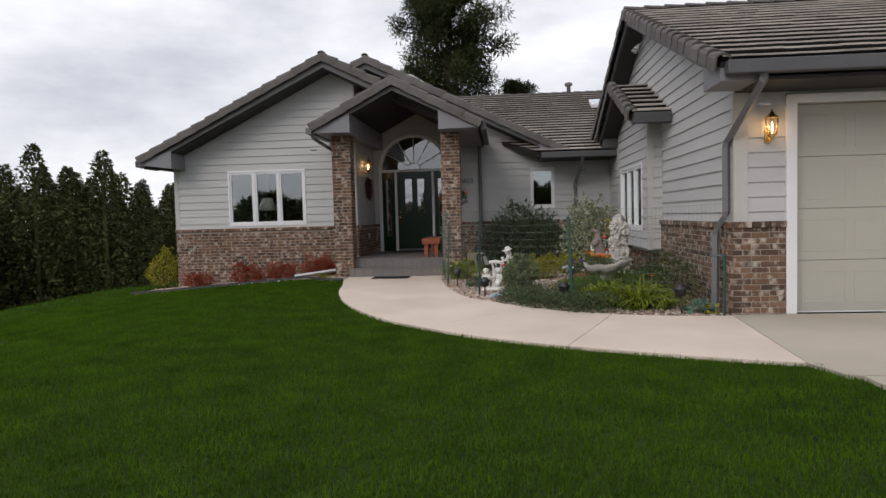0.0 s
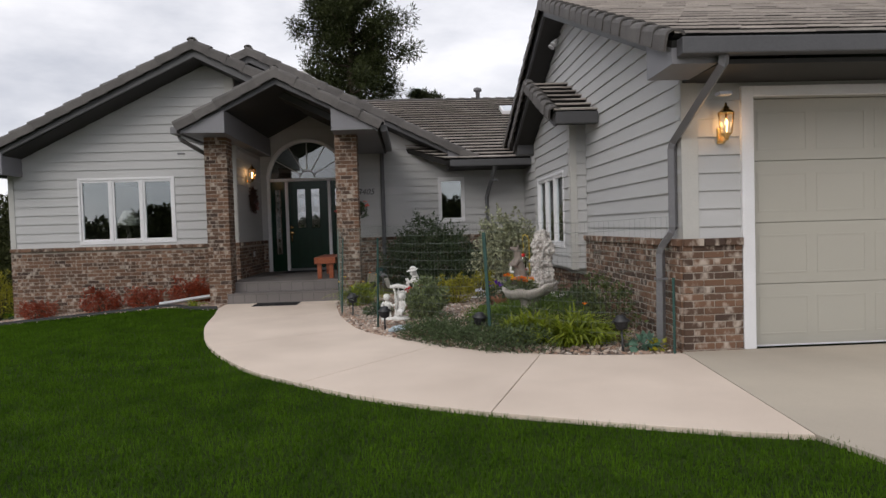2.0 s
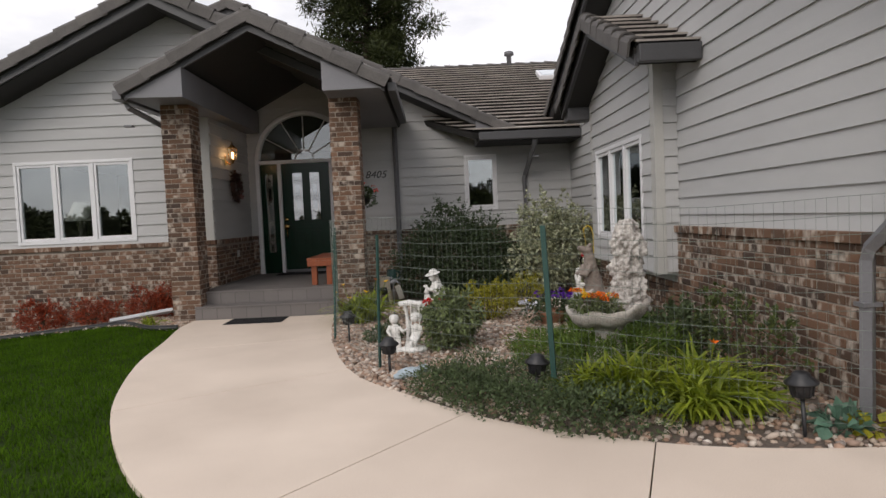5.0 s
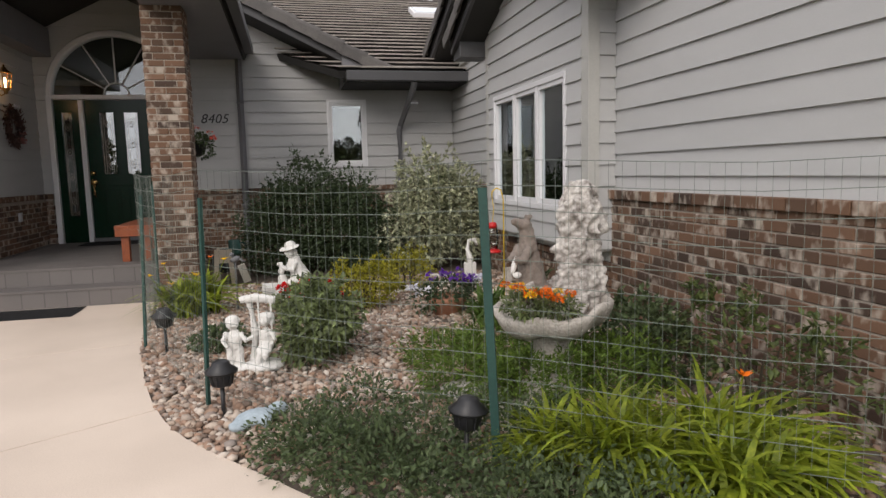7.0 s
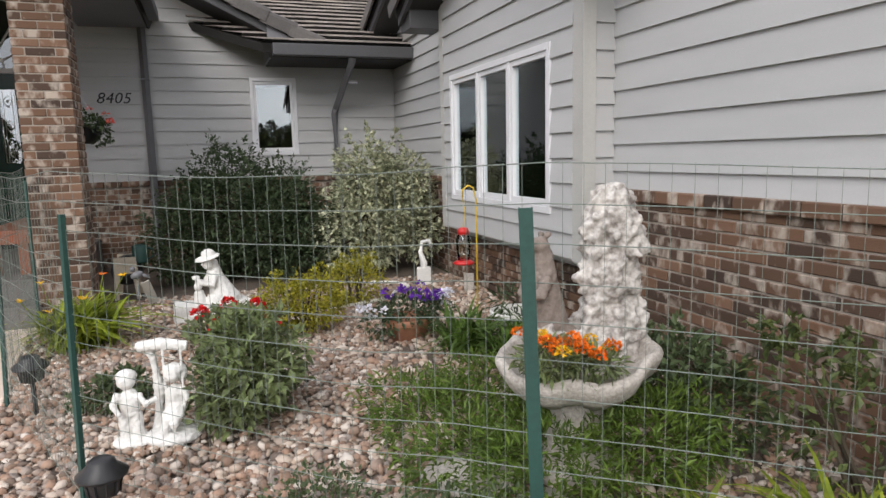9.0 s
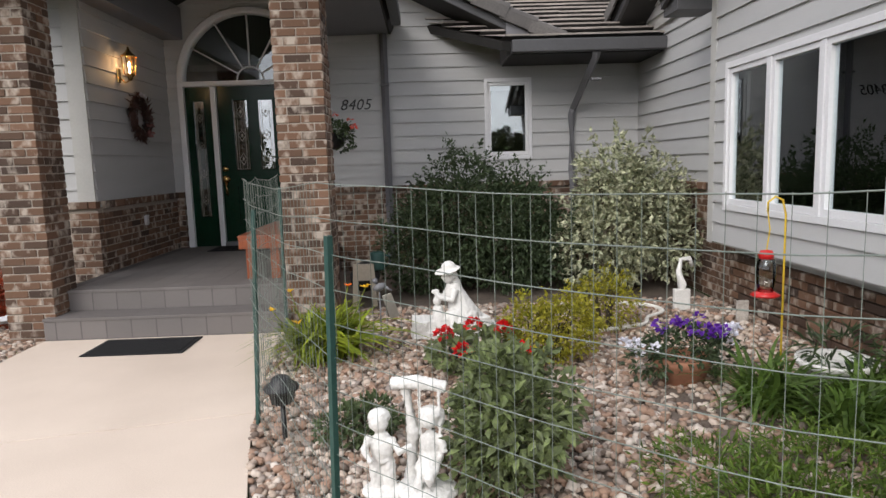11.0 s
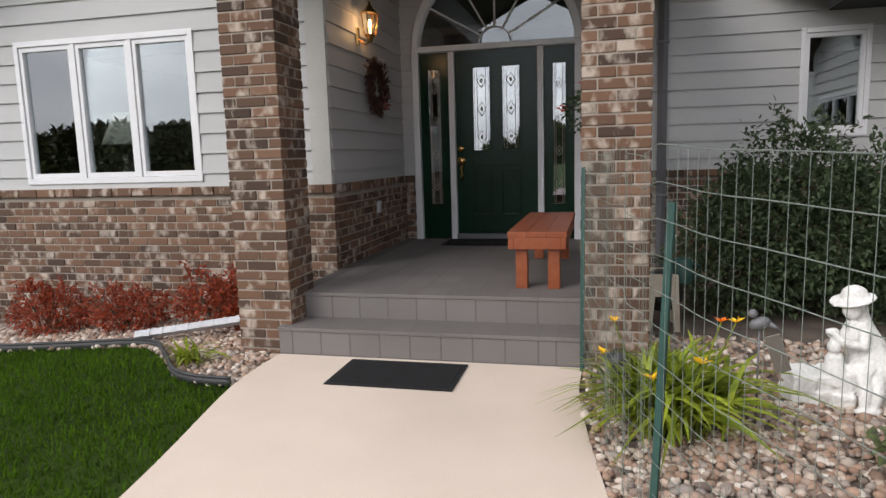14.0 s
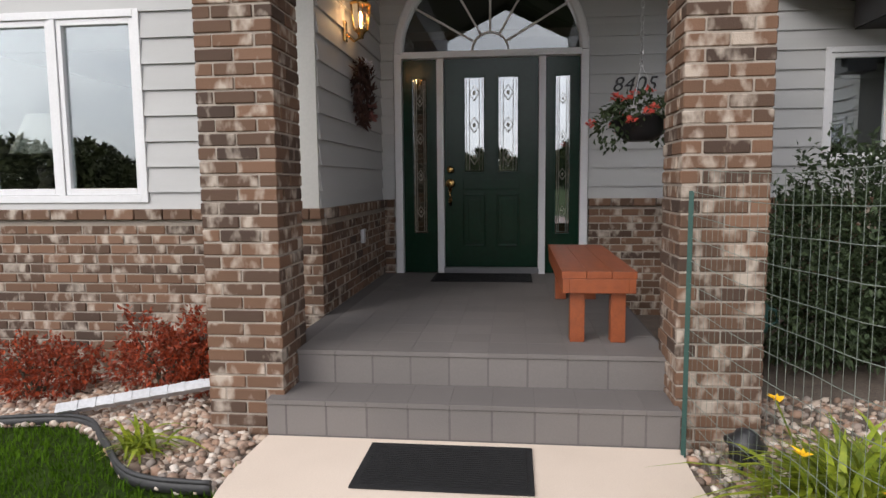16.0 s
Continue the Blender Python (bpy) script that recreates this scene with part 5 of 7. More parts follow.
# wreath on the porch wall
wreath = thing("wreath", (-2.22, 16.02, 1.95), "dark brown twig wreath with dried pink flowers on grey siding", "wreath", turn=90)
a = rng.uniform(0, 2 * np.pi, 900)
rr = 0.19 + rng.normal(0, 0.022, 900)
P = np.stack([rr * np.cos(a), -0.03 + rng.normal(0, 0.02, 900), rr * np.sin(a) * 1.1], -1)
V, F = leaves(P, np.stack([-np.sin(a), np.zeros(900), np.cos(a)], -1), 0.07, 0.3, 0.5)
G_WREATH = leaf_mat("dried_twigs", (0.12, 0.062, 0.05), (0.055, 0.03, 0.025))
part("twig_ring", np_mesh("twig_ring", V, F), G_WREATH, wreath)
bloom_set(wreath, [(0.13, -0.06, -0.17), (0.06, -0.07, -0.2), (0.16, -0.06, -0.09)], 0.05, petal_mat("dusty_pink_petal", (0.36, 0.16, 0.15)), "dried_flower", "dusty pink dried flower")
bloom_set(wreath, [(0.0, -0.05, 0.22)], 0.06, PALE, "bow", "pale ribbon bow")

# outdoor socket on the porch brick
outlet = thing("wall_socket", (-2.222, 15.97, 0.81), "small pale weatherproof socket cover on the brick", "socket", turn=90)
part("cover", boxed(-0.035, 0.035, -0.03, 0.0, -0.055, 0.055, 0.008), WORN_WHITE, outlet)
part("hinge", boxed(-0.037, 0.037, -0.034, -0.02, 0.046, 0.06, 0.003), WORN_WHITE, outlet)

# hanging basket
basket = thing("hanging_basket", (-0.07, 15.7, 1.53), "hanging basket of coral flowers on a metal chain", "hanging basket")
part("pot", lathe(bmesh.new(), [(0.1, 0.0), (0.17, 0.05), (0.2, 0.16), (0.21, 0.17), (0.19, 0.17)], 20), BLACK, basket, "dark round pot")
P, D = lump_points(900, [(0, 0, 0.2, 0.27, 0.27, 0.14), (-0.2, -0.05, 0.1, 0.14, 0.14, 0.16), (0.17, 0, 0.12, 0.13, 0.13, 0.15)])
V, F = leaves(P, D, 0.05, 0.6, 0.7, 0.6)
bushel = part("foliage", np_mesh("foliage", V, F), G_DARK, basket, kind="stuff")
P, D = lump_points(19, [(0, 0, 0.2, 0.3, 0.3, 0.16), (-0.2, -0.05, 0.1, 0.17, 0.17, 0.18)], 0.95)
bloom_set(bushel, P, 0.045, CORAL, "flower", "coral-red flower", 16)
for i in range(22):
    z = 0.55 + i * 0.052
    bm = bmesh.new()
    bmesh.ops.create_circle(bm, segments=10, radius=0.02)
    pts = [v.co.copy() for v in bm.verts]
    bm.free()
    bm = tube(bmesh.new(), [(p.x * 0.7, 0, p.y * 1.6) for p in pts] + [(pts[0].x * 0.7, 0, pts[0].y * 1.6)], 0.004, 5)
    link = part("chain_link", bm, STEEL, basket)
    link.matrix_basis = pose(0, 0, z, 0, 0, 90 * (i % 2) + 20)
for i in range(3):
    a = 2.1 * i
    part("wire", tube(bmesh.new(), [(0.19 * math.cos(a), 0.19 * math.sin(a), 0.17), (0, 0, 0.54)], 0.003, 4), STEEL, basket)


# ---- garden fence ----
FENCE = [(-0.2, 13.72), (-0.03, 12.36), (0.045, 11.8), (0.65, 10.38), (1.955, 9.215), (3.56, 8.03)]
fence = thing("garden_fence", (0.69, 10.48, -0.02), "green welded-wire fence on green steel posts round the garden", "fence")
FO = Vector((0.69, 10.48, -0.02))
for i, (x, y) in enumerate(FENCE):
    if i == 1:
        continue
    w = (0.006, 0.006, 0.007, 0.009, 0.018, 0.01)[i]
    h = (1.22, 1.2, 1.16, 1.17, 1.21, 0.74)[i]
    bm = prism([(-w, -0.003), (w, -0.003), (w, 0.018), (w - 0.004, 0.018), (w - 0.004, 0.003), (-w + 0.004, 0.003), (-w + 0.004, 0.018), (-w, 0.018)], "z", 0, h)
    p = part("post", bm, POST, fence, "green steel U-post")
    p.matrix_basis = pose(x - FO.x, y - FO.y, 0, (0, 0, 1.5, 2.5, 1.2, 0)[i], (1, 0, 2, 0, -2.0, 0)[i], (70, 60, 60, 40, -25, -45)[i])
WZ = [0.08 + 0.1016 * k for k in range(13)]
zig = random.Random(3)
for (x0, y0), (x1, y1), nz in zip(FENCE, FENCE[1:], (13,) * 5):
    a, b = Vector((x0, y0, 0)), Vector((x1, y1, 0))
    length = (b - a).length
    sag = 0.03
    nrm = Vector((-(b - a).y, (b - a).x, 0)).normalized()
    wob = [zig.uniform(-0.025, 0.025) for _ in range(7)]

    def on(t, z):
        k = t * 6
        i = min(int(k), 5)
        w = wob[i] * (1 - (k - i)) + wob[i + 1] * (k - i)
        return a.lerp(b, t) + nrm * w * math.sin(math.pi * t) + Vector((0, 0, z - sag * math.sin(math.pi * t) + 0.3 * w * math.sin(9 * t))) - FO

    for z in WZ[:nz]:
        part("line_wire", tube(bmesh.new(), [on(t / 14, z) for t in range(15)], 0.0015, 4), WIRE, fence)
    n = int(length / 0.0508)
    for i in range(1, n):
        t = i / n
        part("picket_wire", tube(bmesh.new(), [on(t, WZ[0] - 0.03), on(t, (WZ[0] + WZ[nz - 1]) / 2), on(t, WZ[nz - 1] + 0.004)], 0.0008, 4), WIRE, fence)


# ---- security light under the garage gable ----
spot = thing("security_light", (3.715, 12.95, 4.36), "white twin-head security light on grey siding under the gable", "light")
part("base", lathe(bmesh.new(), [(0.05, 0.0), (0.055, 0.015), (0.03, 0.03)], 16, pose(0, 0, 0, 0, -90, 0)), WHITE, spot)
for dy in (-0.09, 0.09):
    part("arm", tube(bmesh.new(), [(-0.02, 0, 0), (-0.06, dy * 0.6, -0.01), (-0.08, dy, -0.04)], 0.012, 8), WHITE, spot)
    part("head", lathe(bmesh.new(), [(0.02, 0.0), (0.032, -0.03), (0.055, -0.1), (0.058, -0.11), (0.04, -0.1)], 16, pose(-0.08, dy, -0.03, 0, 35, 0)), WHITE, spot, "white lamp head")


# ---- path lights ----
def path_light(x, y, label, tip=(0, 0), h=0.3):
    ob = thing("path_light", (x, y, -0.02), label, "garden light", "solar path lights")
    ob.rotation_euler = (radians(tip[0]), radians(tip[1]), 0)
    part("stake", lathe(bmesh.new(), [(0.004, 0.0), (0.012, 0.03), (0.012, h - 0.09)], 8), BLACK, ob)
    lens = part("lens", lathe(bmesh.new(), [(0.015, h - 0.095), (0.05, h - 0.08), (0.06, h - 0.02), (0.058, h - 0.01)], 20), BLACK, ob, "dark ribbed lens")
    for i in range(10):
        a = 0.628 * i
        part("rib", tube(bmesh.new(), [(0.053 * math.cos(a), 0.053 * math.sin(a), h - 0.08), (0.064 * math.cos(a), 0.064 * math.sin(a), h - 0.01)], 0.004, 4), BLACK, lens)
    part("cap", lathe(bmesh.new(), [(0.085, h - 0.012), (0.088, h), (0.05, h + 0.03), (0.046, h + 0.045), (0.03, h + 0.055), (0.001, h + 0.06)], 20), BLACK, ob, "flat black cap")


path_light(0.74, 10.24, "black solar path light standing in river pebbles", h=0.25)
path_light(0.22, 11.62, "black solar path light near the fence post", (3, 0))
path_light(1.83, 9.28, "black solar path light sunk in ground cover", (0, 4), 0.26)
path_light(3.14, 8.25, "black solar path light near the garage corner", (0, -3), 0.32)
path_light(-0.02, 13.55, "black solar path light at the foot of the column", (0, 8), 0.16)


# ---- garden bed ----
BED = [p.xy for p in INNER] + [Vector(p) for p in ((3.67, 8.2), (3.67, 14.2), (3.72, 16.98), (-0.18, 16.98), (-0.18, 14.3), (0.19, 14.3), (0.19, 13.85), (-0.1, 13.83))]
bed = setting("ground_bed", prism([tuple(p) for p in BED], "z", -0.08, -0.018), MULCH, "brown soil bed of the front garden", "ground")
SIDE_BED = [(-7.2, 13.97), (-3.36, 13.95), (-2.96, 13.62), (-2.68, 13.32), (-2.48, 13.22), (-2.21, 13.2), (-2.21, 13.79), (-2.52, 13.88), (-2.52, 14.94), (-7.2, 14.94)]
bm = bmesh.new()
cols = np.linspace(-7.2, -2.2, 26)
for xa, xb in zip(cols, cols[1:]):
    lo = [float(np.interp(x, [-7.2, -3.36, -2.96, -2.68, -2.48, -2.2], [13.97, 13.95, 13.62, 13.32, 13.22, 13.2])) for x in (xa, xb)]
    hi = [14.94 if x < -2.53 else 13.84 for x in (xa + 0.01, xb)]
    bm.faces.new([bm.verts.new((x, y, float(ground_z(np.array(x), np.array(y))) + 0.012)) for x, y in ((xa, lo[0]), (xb, lo[1]), (xb, hi[1]), (xa, hi[0]))])
setting("ground_bed", bm, MULCH, "brown soil under the barberry row", "ground")
strip = curve_through([(-7.2, 13.97), (-5.5, 13.96), (-4.2, 13.96), (-3.36, 13.95), (-2.96, 13.62), (-2.68, 13.32), (-2.48, 13.22), (-2.21, 13.2)])
strip = [(p.x, p.y, float(ground_z(np.array(p.x), np.array(p.y))) + 0.035) for p in strip]
edging = thing("lawn_edging", (-4, 13.96, 0), "dark plastic edging strip between lawn and gravel", "edging")
part("strip", tube(bmesh.new(), [Vector(p) - Vector((-4, 13.96, 0)) for p in strip], 0.018, 6, (0.6, 1.6)), EDGING, edging)
part("bead", tube(bmesh.new(), [Vector(p) - Vector((-4, 13.96, -0.03)) for p in strip], 0.011, 8), EDGING, edging)

# river pebbles
bm = bmesh.new()
bmesh.ops.create_icosphere(bm, subdivisions=1, radius=1)
SV1 = np.array([v.co for v in bm.verts])
SF1 = np.array([[v.index for v in f.verts] for f in bm.faces])
bm.free()
bm = bmesh.new()
bmesh.ops.create_icosphere(bm, subdivisions=2, radius=1)
SV = np.array([v.co for v in bm.verts])
SF = np.array([[v.index for v in f.verts] for f in bm.faces])
bm.free()
SV = SV * (1 + 0.1 * np.sin(SV[:, [1]] * 4 + 1) + 0.08 * np.cos(SV[:, [0]] * 5))


def pebbles(poly, n, box4, r0, r1, lift=0.0):
    P = np.stack([rng.uniform(box4[0], box4[1], n), rng.uniform(box4[2], box4[3], n)], -1)
    P = P[inside(P, poly)]
    m = len(P)
    r = rng.uniform(r0, r1, m) * np.where(rng.random(m) < 0.12, 1.4, 1.0)
    S = np.stack([r * rng.uniform(0.9, 1.45, m), r, r * rng.uniform(0.5, 0.8, m)], -1)
    R = rot_z(rng.uniform(0, 6.28, m)) @ rot_x(rng.normal(0, 0.35, m)) @ rot_y(rng.normal(0, 0.35, m)) * S[:, None, :]
    z = np.where(P[:, 0] > -2.2, -0.018, ground_z(P[:, 0], P[:, 1]) + 0.012) + r * rng.uniform(0.1, 0.55, m) + lift
    return R, np.concatenate([P, z[:, None]], 1)


def lay_pebbles(name, label, sets, near):
    R = np.concatenate([s[0] for s in sets])
    T = np.concatenate([s[1] for s in sets])
    ob = thing(name, (0, 0, 0), label, "gravel")
    pick = near(T) & (rng.random(len(T)) < 0.5)
    pick[np.flatnonzero(pick)[280:]] = False
    base = np_mesh("pebble", SV, SF, True)
    base.materials.append(STONE_PIECE)
    for r, t in zip(R[pick], T[pick]):
        o = new("pebble", base)
        o.parent = ob
        m = Matrix(r.tolist()).to_4x4()
        m.translation = t
        o.matrix_basis = m
    V, F = scatter(SV1 * 1.08, SF1, R[~pick], T[~pick])
    part("pebbles", np_mesh("pebbles", V, F, True), STONE, ob, kind="stuff")
    tagged(ob, kind="stuff")


bed_xy = [tuple(p) for p in BED]
lay_pebbles("river_gravel", "mixed tan and grey river pebbles over the garden bed",
            [pebbles(bed_xy, 13500, (-0.2, 3.7, 9.3, 14.6), 0.013, 0.025), pebbles(bed_xy, 6500, (-0.2, 2.2, 9.6, 13.4), 0.011, 0.024, 0.008), pebbles(bed_xy, 1500, (1.2, 3.7, 8.0, 9.4), 0.012, 0.024)],
            lambda T: (T[:, 0] > 0.2) & (T[:, 0] < 1.6) & (T[:, 1] > 11) & (T[:, 1] < 13.2))
lay_pebbles("river_gravel", "pale river pebbles along the barberry row", [pebbles(SIDE_BED, 11500, (-7.2, -2.2, 13.2, 14.95), 0.013, 0.025)],
            lambda T: (T[:, 0] > -3.4) & (T[:, 1] < 14.3))


# ---- statues and ornaments ----
def figure(name, place, shapes, m, label, voxel=0.011, turn=0, category="statue"):
    """A carved figure as one melted mesh. shapes: ('b' or 'x', centre, size, turn) or ('t', points, radii)."""
    bm = bmesh.new()
    for s in shapes:
        if s[0] == "b":
            blob(bm, s[1], s[2], s[3] if len(s) > 3 else (0, 0, 0))
        elif s[0] == "x":
            box(bm, -s[2][0], s[2][0], -s[2][1], s[2][1], -s[2][2], s[2][2], 0, pose(*s[1], *s[3]))
        else:
            tube(bm, s[1], s[2], 10)
    ob = part(name, bm, m)
    ob.matrix_basis = pose(*place, 0, 0, turn)
    sculpted(ob, voxel, 0.01, 0.018)
    return tagged(ob, label, category)


def grown(s, k, long):
    """A shape of a figure, larger, and longer along x where it lies low."""
    f = lambda p: (p[0] * (long if p[2] < 0.15 else k), p[1] * k, p[2] * k)
    if s[0] != "t":
        z = s[2] if not isinstance(s[2], tuple) else tuple(v * k for v in s[2])
        return (s[0], f(s[1]), z if isinstance(z, tuple) else z * k, *s[3:])
    return ("t", [f(p) for p in s[1]], [r * k for r in s[2]])


pile = random.Random(6)
girl = [("x", (-0.28 + 0.094 * i, pile.uniform(-0.02, 0.02), 0.04 + 0.072 * k), (pile.uniform(0.042, 0.056), pile.uniform(0.07, 0.09), pile.uniform(0.032, 0.042)), (pile.uniform(-9, 9), pile.uniform(-9, 9), pile.uniform(-16, 16))) for i in range(7) for k in range(2 if i not in (3, 6) else 1)]
girl += [("t", [(0.07, -0.02, 0.05), (0.06, -0.01, 0.16), (0.03, 0, 0.26), (0.0, 0, 0.33), (-0.01, 0, 0.385)], [0.12, 0.115, 0.078, 0.064, 0.045]),
         ("b", (0.13, -0.03, 0.12), (0.06, 0.06, 0.1), (0, 20, 0)), ("b", (-0.01, -0.06, 0.17), (0.07, 0.07, 0.05)),
         ("b", (-0.045, -0.015, 0.435), (0.043, 0.043, 0.05)), ("b", (-0.082, -0.02, 0.43), 0.012),
         ("b", (-0.045, -0.01, 0.478), (0.098, 0.092, 0.011), (6, -14, 0)), ("b", (-0.035, -0.005, 0.5), (0.054, 0.052, 0.042)),
         ("b", (0.0, 0.015, 0.42), (0.035, 0.045, 0.05)), ("b", (0.025, 0.02, 0.36), (0.033, 0.04, 0.075), (0, -12, 0)), ("b", (0.04, 0.02, 0.29), (0.026, 0.03, 0.06), (0, -12, 0)),
         ("t", [(-0.005, -0.055, 0.35), (-0.03, -0.085, 0.28), (-0.1, -0.075, 0.3), (-0.135, -0.06, 0.325)], [0.027, 0.025, 0.019, 0.017]),
         ("t", [(-0.02, 0.045, 0.35), (-0.08, 0.0, 0.29), (-0.14, -0.03, 0.325)], [0.025, 0.022, 0.017]), ("b", (-0.14, -0.045, 0.34), (0.03, 0.025, 0.018)),
         ("t", [(-0.125, -0.04, 0.1), (-0.12, -0.04, 0.18), (-0.125, -0.045, 0.24)], [0.05, 0.045, 0.032]), ("b", (-0.13, -0.05, 0.275), (0.03, 0.032, 0.034)),
         ("t", [(-0.03, -0.09, 0.17), (-0.03, -0.13, 0.09), (-0.045, -0.14, 0.02)], [0.034, 0.027, 0.02]), ("t", [(0.03, -0.09, 0.17), (0.02, -0.135, 0.09), (0.0, -0.145, 0.02)], [0.034, 0.027, 0.02]),
         ("b", (-0.06, -0.155, 0.015), (0.035, 0.025, 0.015)), ("b", (-0.015, -0.16, 0.015), (0.035, 0.025, 0.015))]
figure("garden_statue", (1.16, 13.48, -0.01), [grown(q, 1.12, 1.0) for q in girl], STATUE, "white cast statue of a seated child in a sun hat", 0.0065, 8)
swing = [("b", (0.08, -0.02, 0.025), (0.14, 0.12, 0.04)), ("b", (-0.1, -0.02, 0.015), (0.1, 0.09, 0.025)), ("t", [(-0.145, -0.04, 0.26), (-0.165, -0.075, 0.21), (-0.13, -0.1, 0.17)], [0.02, 0.017, 0.013]), ("b", (0.09, -0.045, 0.135), (0.055, 0.06, 0.03), (20, 0, 0)), ("b", (-0.1, -0.03, 0.16), (0.045, 0.036, 0.03)), ("b", (-0.14, -0.045, 0.012), (0.025, 0.045, 0.02)), ("b", (-0.07, -0.045, 0.012), (0.025, 0.045, 0.02)), ("t", [(0.12, -0.02, 0.13), (0.1, -0.1, 0.1), (0.1, -0.1, 0.04)], [0.024, 0.02, 0.017]), ("t", [(0.14, -0.02, 0.25), (0.16, -0.05, 0.2), (0.14, -0.03, 0.17)], [0.016, 0.015, 0.012]), ("t", [(0.0, 0.05, 0.0), (0.02, 0.05, 0.25), (-0.01, 0.04, 0.46)], [0.04, 0.032, 0.03]), ("t", [(-0.06, 0.03, 0.46), (0.05, 0.0, 0.475), (0.17, 0.0, 0.455)], [0.026, 0.03, 0.024]),
         ("t", [(-0.13, -0.03, 0.02), (-0.13, -0.03, 0.15)], [0.025, 0.028]), ("t", [(-0.07, -0.03, 0.02), (-0.075, -0.03, 0.15)], [0.025, 0.028]), ("b", (-0.1, -0.03, 0.21), (0.052, 0.04, 0.07)), ("b", (-0.11, -0.03, 0.315), 0.043), ("b", (-0.11, -0.02, 0.335), (0.05, 0.046, 0.035)),
         ("t", [(-0.06, -0.04, 0.25), (-0.02, -0.08, 0.21), (0.03, -0.06, 0.23)], [0.017, 0.016, 0.014]),
         ("t", [(0.09, -0.02, 0.13), (0.06, -0.08, 0.1), (0.05, -0.09, 0.05)], [0.024, 0.02, 0.018]), ("b", (0.1, -0.01, 0.16), (0.055, 0.05, 0.035)), ("b", (0.1, -0.01, 0.225), (0.04, 0.034, 0.055)), ("b", (0.095, -0.02, 0.325), 0.04), ("b", (0.1, -0.01, 0.345), (0.052, 0.045, 0.035)),
         ("b", (0.14, 0.0, 0.33), (0.022, 0.025, 0.045)), ("t", [(0.06, -0.02, 0.14), (0.06, -0.02, 0.46)], [0.007, 0.007]), ("t", [(0.14, -0.02, 0.14), (0.14, -0.02, 0.46)], [0.007, 0.007])]
figure("garden_statue", (0.85, 11.06, -0.01), swing, STATUE, "white cast statue of two children at a swing", 0.0055, -8)
figure("garden_ornament", (0.92, 10.02, -0.01), [("b", (0, 0, 0.04), (0.12, 0.07, 0.045)), ("b", (0.13, 0.02, 0.05), (0.06, 0.04, 0.04)), ("b", (-0.1, -0.03, 0.03), (0.06, 0.05, 0.03)), ("b", (0.02, -0.07, 0.03), 0.035)],
       mat("pale_blue_cast_stone", (0.42, 0.5, 0.55), 0.8, (0.3, 0.36, 0.4), scale=14, bump=0.3), "weathered pale blue cast ornament among pebbles", 0.012, 25, "ornament")

# fountain: shell basin, rockwork and a bear
ft = thing("fountain", (2.55, 10.03, 0.13), "weathered cast-stone fountain with rockwork and a standing bear", "fountain")
ft.scale = (0.9, 0.9, 0.9)
part("pedestal", lathe(bmesh.new(), [(0.2, -0.18), (0.21, -0.1), (0.15, -0.04), (0.12, 0.08), (0.12, 0.18), (0.15, 0.25), (0.18, 0.3)], 28), FOUNTAIN, ft)
bm = lathe(bmesh.new(), [(0.1, 0.26), (0.2, 0.265), (0.28, 0.29), (0.335, 0.34), (0.362, 0.395), (0.368, 0.425), (0.35, 0.44), (0.325, 0.43), (0.31, 0.4), (0.25, 0.36), (0.05, 0.35)], 48)
for v in bm.verts:
    a = math.atan2(v.co.y, v.co.x)
    r = v.co.xy.length
    if r > 0.27:
        v.co.z += 0.014 * math.sin(5 * a) + 0.05 * v.co.x / 0.36 + 0.03 * v.co.y / 0.36 + 0.008 * math.sin(11 * a)
        v.co.xy *= 1 + 0.03 * math.sin(7 * a)
bs = part("basin", bm, FOUNTAIN, ft, "scalloped pale stone basin")
rocks = bmesh.new()
rr = random.Random(21)
# an upright crag: jagged rings, each ledge cut back from the one below
ring_n, rings = 26, []
for i in range(40):
    f = i / 39
    z = 0.34 + 0.84 * f
    wide = (0.185 - 0.095 * f ** 0.7 + 0.03 * math.exp(-((f - 0.72) / 0.13) ** 2)) * (1 if f < 0.93 else 1 - 7 * (f - 0.93))
    row = []
    for k in range(ring_n):
        a = 2 * math.pi * k / ring_n
        n1 = noise.noise(Vector((3.2 * math.cos(a), 3.2 * math.sin(a), 6.0 * z + 3)))
        n2 = noise.noise(Vector((7.5 * math.cos(a), 7.5 * math.sin(a), 17.0 * z)))
        ledge = 0.1 * ((z * 9 + 1.3 * n1) % 1.0 - 0.5)
        r = wide * (1 + 0.55 * n1 + 0.45 * n2 - 2.2 * ledge)
        row.append(rocks.verts.new((0.19 + 0.02 * f + 1.05 * r * math.cos(a), 0.03 + 0.8 * r * math.sin(a), z)))
    rings.append(row)
for p, q in zip(rings, rings[1:]):
    for k in range(ring_n):
        rocks.faces.new((p[k], p[(k + 1) % ring_n], q[(k + 1) % ring_n], q[k]))
rocks.faces.new(rings[0][::-1])
rocks.faces.new(rings[-1])
